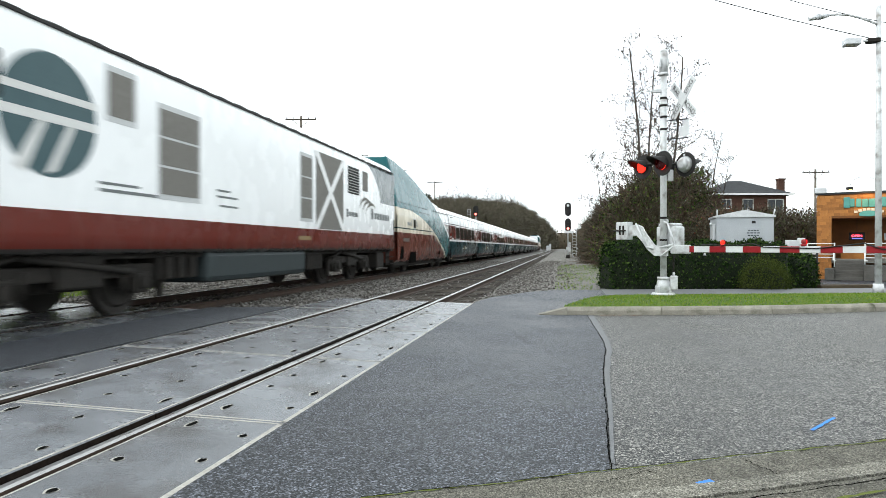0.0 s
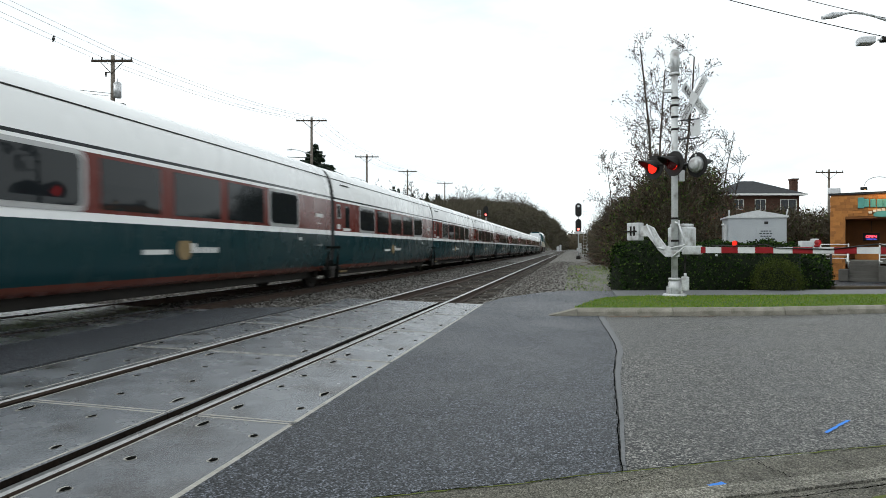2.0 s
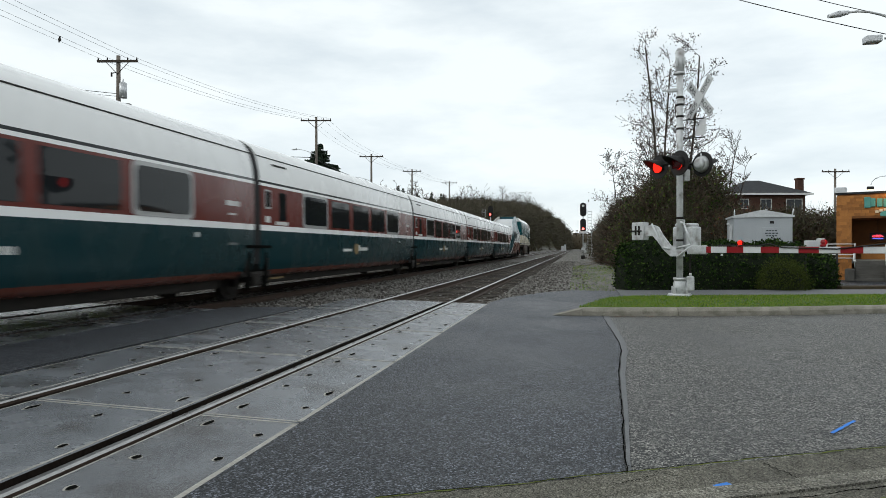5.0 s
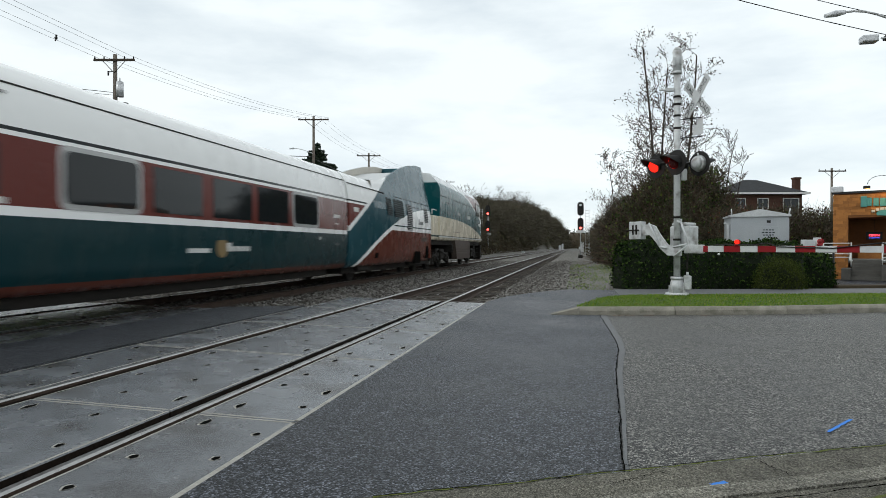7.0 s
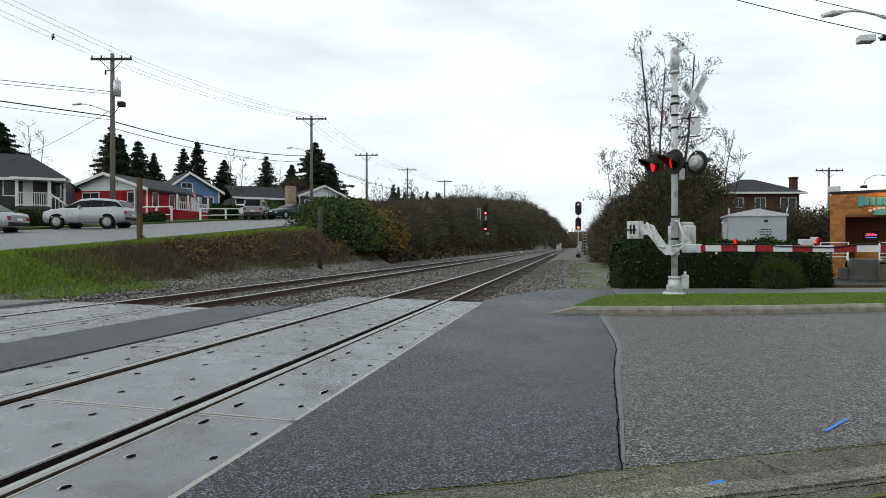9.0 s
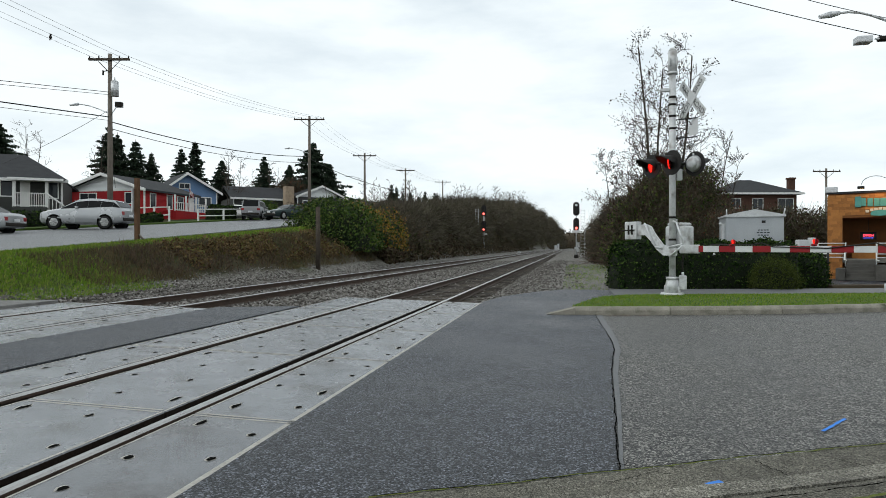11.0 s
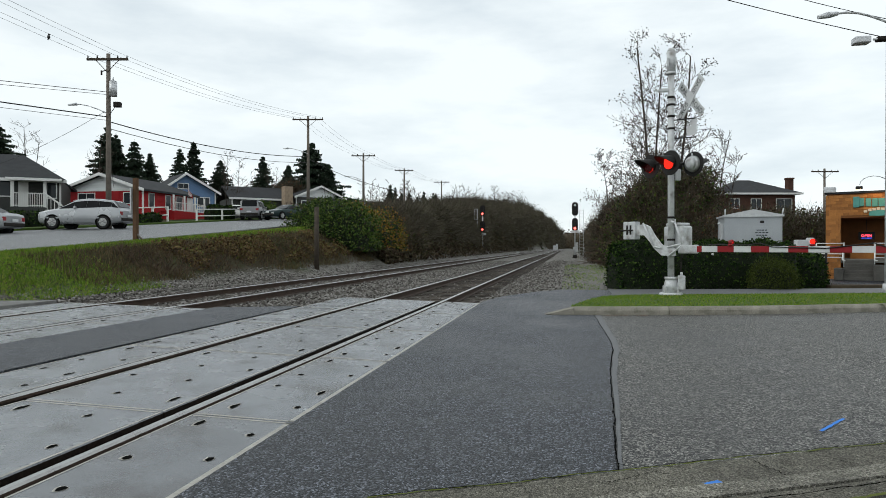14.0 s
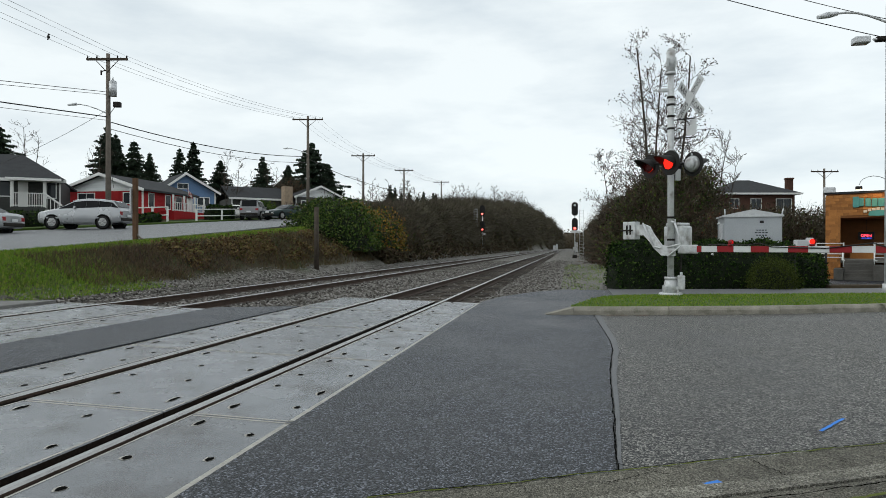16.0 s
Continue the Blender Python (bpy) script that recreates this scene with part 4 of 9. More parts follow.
        b = bmesh.new()
        box(b, s * 1.36 - 0.02, s * 1.36 + 0.02, 0.75, 1.35, 0.40, 0.44)
        part("step", b, M["mark_tan"], car, "dull yellow step below the door")
    return car


def fin_top(u):
    return float(np.interp(u, (0, 2.6, 4.0, 5.4, 6.9, 8.5, 10.0, 11.2), (3.34, 3.40, 3.52, 3.90, 4.30, 4.62, 4.82, 4.88)))


def build_wedge(front):
    car = thing("baggage_car", "teal, cream and brown end car with raised side fins", "railway car", "cars of the train")
    livery = M["front_wedge" if front else "rear_wedge"]
    st = []
    grow_u = 12.35 / 11.2 if front else 1.0
    for y, k in ((0.10, 0.985), (0.15, 1), (6.0, 1), (11.0, 1), (11.15, 0.985)):
        st.append((y, loop([(x * k, z) for x, z in HALF])))
    part("body", skin(st), livery, car)
    for s in (1, -1):
        # side fin: a thin upright wall that rises towards the locomotive
        b = bmesh.new()
        us = [2.6 + 0.43 * i for i in range(20)] + [11.2]
        base = 2.46
        outer, inner = [], []
        for u in us:
            zt = fin_top(u)
            cols_o, cols_i = [], []
            for i in range(7):
                z = base + (zt - base) * i / 6
                x = min(wall_x(min(z, 3.0)), 1.475 - 0.215 * max(0, z - 2.5))
                uu = u
                cols_o.append(b.verts.new((s * (x + 0.004), uu, z)))
                cols_i.append(b.verts.new((s * (x - 0.06), uu, z)))
            outer.append(cols_o)
            inner.append(cols_i)
        for A, B, C, D in zip(outer, outer[1:], inner, inner[1:]):
            for i in range(6):
                f = b.faces.new((A[i], B[i], B[i + 1], A[i + 1]))
                f.smooth = True
                b.faces.new((C[i], C[i + 1], D[i + 1], D[i])).material_index = 1
            b.faces.new((A[6], B[6], D[6], C[6]))
        for i in range(6):
            b.faces.new((outer[-1][i], inner[-1][i], inner[-1][i + 1], outer[-1][i + 1]))
        bmesh.ops.recalc_face_normals(b, faces=b.faces)
        part("side_fin", b, [livery, M["fin_inner"]], car, "tall teal side fin, pale inside")
        # end cheek between fin and buffer
        b = bmesh.new()
        q = [(10.9, 2.46), (11.19, 2.46), (11.19, 0.6), (10.9, 0.6)]
        ring = [b.verts.new((s * 1.484, y, z)) for y, z in q]
        ring2 = [b.verts.new((s * 1.38, y, z)) for y, z in q]
        b.faces.new(ring)
        b.faces.new(ring2[::-1])
        for i in range(4):
            b.faces.new((ring[i], ring2[i], ring2[(i + 1) % 4], ring[(i + 1) % 4]))
        bmesh.ops.recalc_face_normals(b, faces=b.faces)
        part("end_cheek", b, livery, car)
        b = bmesh.new()
        box(b, s * wall_x(3.0) - 0.014, s * wall_x(3.0) + 0.014, 0.12, 4.0, 3.045, 3.067)
        for z0 in (2.78, 3.02):
            xs = 1.475 - 0.215 * (z0 + 0.01 - 2.5)
            box(b, s * xs - 0.012, s * xs + 0.014, 5.2, 10.9, z0, z0 + 0.02)
        part("seam", b, M["black"], car, "dark seam strips")
        if not front:
            for y0, y1, z0, z1, mt in ((4.05, 4.72, 2.28, 2.92, "louvre_teal"), (5.0, 6.35, 2.26, 2.93, "louvre_teal"), (6.9, 7.7, 1.80, 2.86, "louvre_white"), (9.95, 10.55, 2.22, 2.86, "louvre_white")):
                fin_x = lambda z: min(1.475, 1.475 - 0.215 * (z - 2.5)) + 0.004
                lv = part("louvre", plate(y0, y1, z0, z1, s, 0.008, 0.03, fin_x), M["louvre_dark"], car, "dark louvred vent")
                n = max(6, int((z1 - z0) / 0.075))
                for i in range(n):
                    zz = z0 + (i + 0.5) * (z1 - z0) / n
                    b = bmesh.new()
                    box(b, s * (fin_x(zz) + 0.018) - 0.014, s * (fin_x(zz) + 0.018) + 0.014, y0 + 0.03, y1 - 0.03, zz - 0.010, zz + 0.012)
                    part("slat", b, M[mt], lv)
        else:
            w = part("window", plate(8.15, 8.60, 1.95, 2.42, s, 0.010, 0.03, r=0.05), M["silver"], car, "small framed window")
            part("pane", plate(8.19, 8.56, 1.99, 2.38, s, 0.014, 0.03), M["tint"], w)
            for y in (4.2, 5.3):
                b = bmesh.new()
                box(b, s * 1.476 - 0.004, s * 1.476 + 0.006, y, y + 0.02, 0.75, 2.6)
                part("door_joint", b, M["black"], car, "thin dark door joint")
        for i, (y0, w, h) in enumerate(((8.85, 0.10, 0.24), (9.05, 0.10, 0.14), (9.2, 0.10, 0.14), (9.35, 0.12, 0.14), (9.5, 0.10, 0.14), (7.95, 0.12, 0.24), (7.75, 0.12, 0.10))):
            if not front and y0 < 8:
                continue
            part("lettering", plate(y0, y0 + w, 2.08, 2.08 + h, s, 0.006, 0.012), M["mark_grey"], car, "plain grey lettering bar")
        part("lettering", plate(9.3, 10.3, 1.36, 1.52, s, 0.006, 0.012), M["tank"], car, "faded lettering bar")
        part("lettering", plate(0.5, 0.95, 2.20, 2.34, s, 0.006, 0.012), M["mark_white"], car, "plain pale lettering bar")
        # wheel recesses, their shade put in as near-black blocks, then the wheels
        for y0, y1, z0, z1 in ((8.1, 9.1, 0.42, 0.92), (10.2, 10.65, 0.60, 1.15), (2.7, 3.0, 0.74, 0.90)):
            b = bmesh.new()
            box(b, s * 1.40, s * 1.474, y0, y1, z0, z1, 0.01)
            part("recess", b, M["dark"], car, "black block painted as a shaded recess low in the side")
        wheel(car, 8.5, s * 0.7525, 0.40)
        wheel(car, 10.6, s * 0.7525, 0.40)
        wheel(car, 2.0, s * 0.7525, 0.40)
        b = bmesh.new()
        box(b, s * 1.05, s * 1.30, 7.9, 11.2, 0.34, 0.58, 0.03)
        box(b, s * 1.05, s * 1.25, 1.5, 2.6, 0.34, 0.58, 0.03)
        part("axle_frame", b, M["grime"], car, "grimy axle frame")
    # inner roof between the fins, and the dark locomotive-facing end
    b = bmesh.new()
    us = [3.0 + 0.5 * i for i in range(16)] + [11.1]
    rows = []
    for u in us:
        zt = max(3.45, fin_top(u) - 0.30)
        rows.append([b.verts.new((x, u, zt)) for x in [k * (1.42 - 0.215 * (zt - 2.5)) for k in (-1, -0.5, 0, 0.5, 1)]])
    for A, B in zip(rows, rows[1:]):
        for i in range(4):
            b.faces.new((A[i], A[i + 1], B[i + 1], B[i]))
    bmesh.ops.recalc_face_normals(b, faces=b.faces)
    part("raised_roof", b, M["silver_roof"], car, "pale roof rising between the fins")
    b = bmesh.new()
    prof = [(-1.46, 0.6), (1.46, 0.6), (1.46, 2.5), (0.96, 4.85), (-0.96, 4.85), (-1.46, 2.5)]
    prism(b, prof, 11.12, 11.19)
    bmesh.ops.recalc_face_normals(b, faces=b.faces)
    part("end_wall", b, livery, car, "teal end wall facing the locomotive")
    b = bmesh.new()
    box(b, -1.1, 1.1, 0.4, 11.0, 0.28, 0.50, 0.03)
    box(b, -0.15, 0.15, 11.0, 12.0, 0.70, 0.95, 0.03)
    part("underframe", b, M["grime"], car, "dark grimy underframe with coupler")
    if front:
        for o in car.children_recursive:
            if o.type == "MESH" and "wheel" not in o.name:
                for v in o.data.vertices:
                    v.co.y *= grow_u
    return car


def flat_side(xw):
    return lambda z: xw


def truck(car, yc, base, r, xs=1.18):
    """A locomotive truck: side frames, springs, axle boxes, brake gear and wheels."""
    t = new("truck")
    t.parent = car
    t["label"] = "black grimy wheel truck"
    for s in (1, -1):
        b = bmesh.new()
        box(b, s * xs - 0.07, s * xs + 0.07, yc - base / 2 - 0.55, yc + base / 2 + 0.55, 0.62, 0.84, 0.03)
        for y in (yc - base / 2, yc + base / 2):
            box(b, s * xs - 0.10, s * xs + 0.12, y - 0.20, y + 0.20, 0.36, 0.70, 0.04)
            tube(b, (s * xs + 0.10, y, 0.53), (s * xs + 0.19, y, 0.53), 0.12, 0.10, 14)
            for d in (-0.36, 0.36):
                tube(b, (s * xs + 0.02, y + d, 0.42), (s * xs + 0.02, y + d, 0.78), 0.08, 0.08, 10)
        box(b, s * xs - 0.05, s * xs + 0.13, yc - 0.45, yc + 0.45, 0.50, 1.02, 0.04)
        tube(b, (s * xs + 0.14, yc - base / 2 + 0.3, 0.95), (s * xs + 0.14, yc + base / 2 - 0.3, 0.72), 0.05, 0.05, 8)
        tube(b, (s * xs + 0.12, yc - base / 2 - 0.5, 0.80), (s * xs + 0.12, yc - base / 2 + 0.3, 1.0), 0.04, 0.04, 8)
        for y in (yc - base / 2 - 0.62, yc + base / 2 + 0.62):
            box(b, s * xs - 0.06, s * xs + 0.06, y - 0.06, y + 0.06, 0.25, 0.75, 0.02)
        part("truck_frame", b, M["grime"], t)
        for y in (yc - base / 2, yc + base / 2):
            wheel(t, y, s * 0.7525, r)
    b = bmesh.new()
    box(b, -1.0, 1.0, yc - 0.5, yc + 0.5, 0.45, 1.0, 0.03)
    part("bolster", b, M["grime"], t)
    return t


def build_charger():
    car = thing("front_locomotive", "white diesel locomotive with brown sill and slate round emblem", "locomotive", "cars of the train")
    w = 1.50
    half = [(1.40, 1.0), (1.49, 1.05), (w, 1.3), (w, 2.2), (w, 3.2), (w, 3.92), (1.46, 4.02), (1.30, 4.22), (1.12, 4.36), (0.6, 4.40)]
    nose = [(x * 0.9, 1.0 + (z - 1) * 0.62) for x, z in half]
    nose0 = [(x * 0.75, 1.0 + (z - 1) * 0.40) for x, z in half]
    mid = [(x * 0.985, 1.0 + (z - 1) * 0.97) for x, z in half]
    part("body", skin([(0.2, loop(nose0)), (0.9, loop(nose)), (2.1, loop(mid)), (2.9, loop(half)), (21.5, loop(half)), (21.62, loop([(x * 0.98, z) for x, z in half]))]), M["charger_paint"], car)
    side = flat_side(w)
    for s in (1, -1):
        # roof edge rail with hatch lugs
        b = bmesh.new()
        box(b, s * 1.475 - 0.025, s * 1.475 + 0.025, 3.0, 21.4, 4.015, 4.055)
        for i in range(26):
            y = 3.4 + 0.7 * i
            box(b, s * 1.44 - 0.03, s * 1.44 + 0.03, y, y + 0.34, 4.04, 4.085, 0.008)
        part("roof_edge", b, M["black"], car, "dark roof edge with hatch lugs")
        emblem_disc(car, 4.12, 2.84, 0.82, s, M["emblem"], side, "slate round emblem with pale stripes")
        for (y0, y1, z0, z1) in ((3.30, 4.94, 3.06, 3.16), (3.30, 4.94, 2.74, 2.86)):
            part("emblem_stripe", plate(y0, y1, z0, z1, s, 0.012, 0.012, side), M["mark_white"], car)
        for y0 in (3.9, 4.4):
            b = bmesh.new()
            q = [(y0, 2.74), (y0 + 0.14, 2.74), (y0 - 0.20, 2.05 if y0 < 4.1 else 2.12), (y0 - 0.38, 2.12 if y0 < 4.1 else 2.06)]
            v = [b.verts.new((s * (w + 0.010), y, z)) for y, z in q]
            b.faces.new(v)
            part("emblem_stripe", b, M["mark_white"], car)
        # intake meshes: small high one, tall one, and the crossed rear bay
        for y0, y1, z0, z1, cells in ((5.2, 5.75, 3.04, 3.74, 1), (6.42, 7.55, 1.98, 3.45, 3), (12.25, 12.95, 1.85, 3.50, 3)):
            f = part("intake", plate(y0 - 0.07, y1 + 0.07, z0 - 0.07, z1 + 0.07, s, 0.006, 0.02, side), M["silver_roof"], car, "mesh-covered air intake")
            for i in range(cells):
                za = z0 + (z1 - z0) * i / cells + 0.02
                part("mesh", plate(y0, y1, za, z0 + (z1 - z0) * (i + 1) / cells - 0.02, s, 0.012, 0.02, side), M["mesh_grey"], f)
        bay = part("crossed_bay", plate(13.25, 15.45, 1.62, 3.75, s, 0.006, 0.02, side), M["mesh_grey"], car, "mesh bay behind white crossed bars")
        for ya, yb in ((13.25, 15.45), (15.45, 13.25)):
            b = bmesh.new()
            d = 0.16
            v = [b.verts.new((s * (w + 0.018), y, z)) for y, z in ((ya - d, 1.62), (ya + d, 1.62), (yb + d, 3.75), (yb - d, 3.75))]
            b.faces.new(v)
            part("cross_bar", b, M["white"], bay)
        v1 = part("engine_vent", plate(15.9, 17.0, 2.82, 3.68, s, 0.006, 0.02, side), M["louvre_dark"], car, "black louvred engine vent")
        for i in range(9):
            z = 2.87 + i * 0.088
            b = bmesh.new()
            box(b, s * (w + 0.02) - 0.012, s * (w + 0.02) + 0.012, 15.94, 16.96, z, z + 0.02)
            part("slat", b, M["louvre_white"], v1)
        part("engine_hatch", plate(17.37, 17.95, 3.02, 3.68, s, 0.008, 0.02, side), M["mesh_grey"], car, "small grey hatch")
        for y0, y1, z0, z1, mk in ((5.0, 6.6, 1.92, 1.97, "mark_grey"), (5.0, 5.9, 2.03, 2.07, "mark_grey"), (8.2, 8.7, 2.20, 2.24, "mark_grey"), (8.2, 9.0, 2.08, 2.12, "mark_grey"), (8.3, 9.0, 1.90, 1.94, "mark_grey"), (15.75, 15.92, 2.06, 2.32, "mark_grey"), (15.98, 16.2, 2.1, 2.24, "mark_grey"), (16.26, 16.5, 2.1, 2.24, "mark_grey"), (16.56, 16.85, 2.1, 2.24, "mark_grey"), (18.35, 18.6, 2.1, 2.48, "mark_grey"), (18.75, 19.0, 2.12, 2.34, "mark_grey"), (19.08, 19.35, 2.12, 2.34, "mark_grey"), (19.43, 19.7, 2.12, 2.34, "mark_grey"), (19.78, 20.05, 2.12, 2.34, "mark_grey"), (20.13, 20.4, 2.12, 2.34, "mark_grey"), (20.48, 20.7, 2.12, 2.34, "mark_grey"), (12.1, 12.9, 1.30, 1.40, "mark_tan")):
            part("lettering", plate(y0, y1, z0, z1, s, 0.005, 0.012, side), M[mk], car, "plain grey lettering bar")
        # three sweeping arcs
        for k in range(3):
            b = bmesh.new()
            last = None
            for i in range(12):
                a = math.pi * (0.30 + 0.62 * i / 11)
                yy, zz = 17.75 + 0.34 * k + 0.75 * math.cos(a), 2.24 - 0.07 * k + 0.52 * math.sin(a)
                th = 0.045 * math.sin(math.pi * (i + 0.5) / 12) + 0.008
                cur = (b.verts.new((s * (w + 0.007), yy, zz + th)), b.verts.new((s * (w + 0.007), yy, zz - th)))
                if last:
                    b.faces.new((last[0], cur[0], cur[1], last[1]))
                last = cur
            part("swoosh", b, M["mesh_grey"], car, "grey painted arc")
        b = bmesh.new()
        for y in (1.9, 21.2):
            for z in (0.45, 0.72, 0.98):
                box(b, s * 1.30, s * 1.49, y - 0.22, y + 0.22, z, z + 0.03)
            box(b, s * 1.28, s * 1.31, y - 0.24, y + 0.24, 0.42, 1.0)
        part("steps", b, M["grime"], car, "dark boarding steps")
        for yy, zt in ((21.25, 2.2), (3.2, 2.6)):
            b = bmesh.new()
            tube(b, (s * 1.55, yy, 1.3), (s * 1.55, yy, zt), 0.02, 0.02, 8)
            part("grab_rail", b, M["steel"], car)
        part("cab_window", plate(2.95, 3.35, 2.9, 3.5, s, 0.008, 0.02, side, r=0.06), M["tint"], car, "dark cab window")
    b = bmesh.new()
    box(b, -1.42, 1.42, 8.0, 12.8, 0.42, 1.05, 0.12)
    part("fuel_tank", b, M["tank_dark"], car, "dark slate fuel tank")
    b = bmesh.new()
    box(b, -1.3, 1.3, 0.6, 21.6, 0.92, 1.06, 0.02)
    for i in range(7):
        box(b, -1.38 if i % 2 else -1.34, 1.38 if i % 2 else 1.34, 6.6 + i * 0.18, 6.7 + i * 0.18, 0.55, 0.95, 0.02)
        box(b, -1.36, 1.36, 13.0 + i * 0.16, 13.1 + i * 0.16, 0.5, 0.95, 0.02)
    box(b, -0.2, 0.2, 21.5, 22.1, 0.65, 0.95, 0.03)
    box(b, -1.35, 1.35, 19.6, 20.5, 0.35, 0.92, 0.05)
    part("underframe", b, M["grime"], car, "black underframe with air tanks and coupler")
    truck(car, 4.9, 2.7, 0.54)
    truck(car, 16.9, 2.7, 0.54)
    return car


def build_rear_loco():
    car = thing("rear_locomotive", "teal and cream streamlined diesel locomotive with pale roof", "locomotive", "cars of the train")
    w = 1.53
    half = [(1.38, 1.45), (1.50, 1.50), (w, 1.6), (w, 2.3), (w, 3.2), (w, 3.85), (w - 0.02, 4.12), (1.36, 4.40), (1.02, 4.80), (0.5, 4.86)]
    cabr = [(x, 1.45 + (z - 1.45) * 0.985) for x, z in half]
    nose1 = [(x * 0.97, 1.45 + (z - 1.45) * 0.60) for x, z in half]
    nose2 = [(x * 0.90, 1.45 + (z - 1.45) * 0.50) for x, z in half]
    part("body", skin([(1.9, loop(half)), (14.8, loop(half)), (15.5, loop(cabr)), (15.95, loop([(x * 0.99, 1.45 + (z - 1.45) * 0.66) for x, z in half])), (16.5, loop(nose1)), (17.1, loop(nose2))], smooth=False), M["rear_paint"], car)
    # low end platform
    b = bmesh.new()
    box(b, -1.45, 1.45, 0.75, 1.92, 1.45, 2.70, 0.10)
    part("end_platform", b, M["rear_paint"], car, "low cream end hood")
    side = flat_side(w)
    for s in (1, -1):
        b = bmesh.new()
        tube(b, (s * 1.35, 0.85, 2.7), (s * 1.35, 0.85, 2.95), 0.025, 0.025, 8)
        tube(b, (s * 1.35, 0.85, 2.95), (s * 1.35, 1.88, 2.95), 0.025, 0.025, 8)
        part("hand_rail", b, M["mark_white"], car)
        b = bmesh.new()
        box(b, s * w - 0.004, s * w + 0.010, 1.95, 13.6, 3.70, 3.725)
        box(b, s * w - 0.004, s * w + 0.010, 3.2, 5.3, 3.44, 3.46)
        box(b, s * w - 0.004, s * w + 0.010, 5.4, 5.42, 1.95, 3.6)
        box(b, s * w - 0.004, s * w + 0.010, 5.42, 7.6, 1.94, 1.96)
        box(b, s * w - 0.004, s * w + 0.010, 13.58, 13.60, 1.7, 4.1)
        box(b, s * w - 0.004, s * w + 0.010, 14.15, 14.17, 1.7, 4.1)
        part("panel_joint", b, M["black"], car, "dark panel joints and lines")
        for y in (2.6, 3.3, 3.9, 4.5, 11.2, 11.7, 12.3, 12.8):
            part("door_panel", plate(y, y + 0.42, 1.85, 3.35, s, 0.008, 0.02, side), M["rear_paint"], car)
        b = bmesh.new()
        box(b, s * w - 0.01, s * w + 0.03, 1.6, 16.6, 1.60, 1.66)
        part("sill", b, M["mark_white"], car, "pale sill line")
        for y0, wd, z0, h in ((6.85, 0.14, 2.95, 0.20), (7.05, 0.12, 2.95, 0.14), (7.22, 0.12, 2.95, 0.14), (7.4, 0.12, 2.95, 0.14), (7.58, 0.12, 2.95, 0.16)):
            part("lettering", plate(y0, y0 + wd, z0, z0 + h, s, 0.006, 0.012, side), M["mark_white"], car, "plain pale lettering bar")
        emblem_disc(car, 9.95, 3.02, 0.24, s, M["mark_grey"], side, "grey round emblem")
        for i in range(6):
            part("lettering", plate(10.25 + i * 0.27, 10.45 + i * 0.27, 2.86, 3.08, s, 0.006, 0.012, side), M["mark_white"], car, "plain pale lettering bar")
        for i in range(4):
            part("lettering", plate(14.95 + i * 0.24, 15.12 + i * 0.24, 2.55, 2.74, s, 0.006, 0.012, side), M["mark_white"], car, "plain pale lettering bar")
        d = part("cab_door", plate(13.62, 14.12, 1.72, 4.10, s, 0.012, 0.03, side), M["rear_paint"], car, "narrow cab door with window")
        part("door_window", plate(13.70, 14.05, 3.22, 4.0, s, 0.018, 0.03, side, r=0.05), M["tint"], d)
        f = part("cab_window", plate(14.25, 15.42, 3.20, 4.02, s, 0.012, 0.03, side, r=0.06), M["black"], car, "cab side window in black frame")
        part("pane", plate(14.32, 14.84, 3.27, 3.96, s, 0.018, 0.03, side), M["pane"], f)
        part("pane", plate(14.92, 15.36, 3.27, 3.96, s, 0.018, 0.03, side), M["pane"], f)
        b = bmesh.new()
        for z in (0.42, 0.70, 0.98, 1.26):
            box(b, s * 1.32, s * 1.52, 14.0, 14.55, z, z + 0.03)
            box(b, s * 1.32, s * 1.52, 16.3, 16.8, z, z + 0.03)
        box(b, s * 1.28, s * 1.32, 13.95, 14.6, 0.4, 1.45)
        part("steps", b, M["grime"], car, "dark cab steps")
        # corrugated fuel tank skirt
        b = bmesh.new()
        q = [(6.15, 1.50), (11.4, 1.50), (11.3, 0.42), (6.75, 0.42)]
        va = [b.verts.new((s * 1.50, y, z)) for y, z in q]
        vb = [b.verts.new((s * 1.20, y, z)) for y, z in q]
        b.faces.new(va)
        b.faces.new(vb[::-1])
        for i in range(4):
            b.faces.new((va[i], vb[i], vb[(i + 1) % 4], va[(i + 1) % 4]))
        for i in range(6):
            z = 0.55 + i * 0.10
            box(b, s * 1.50 - 0.01, s * 1.50 + 0.025, 6.75 - (z - 0.42) * 0.5, 11.3, z, z + 0.045, 0.008)
        bmesh.ops.recalc_face_normals(b, faces=b.faces)
        part("fuel_tank_skirt", b, M["tank"], car, "ribbed brown-grey fuel tank skirt")
    b = bmesh.new()
    box(b, -1.3, 1.3, 0.8, 16.9, 1.22, 1.46, 0.02)
    box(b, -1.18, 1.18, 6.8, 11.2, 0.42, 1.2, 0.05)
    box(b, -0.2, 0.2, 0.1, 0.9, 0.65, 0.95, 0.03)
    box(b, -0.2, 0.2, 16.9, 17.5, 0.65, 0.95, 0.03)
    box(b, -1.4, 1.4, 16.6, 17.0, 0.25, 1.3, 0.05)
    for i in range(5):
        box(b, -1.42, 1.42, 5.6 + i * 0.1, 5.66 + i * 0.1, 0.8, 1.25, 0.01)
    part("underframe", b, M["grime"], car, "black underframe with pilot and couplers")
    b = bmesh.new()
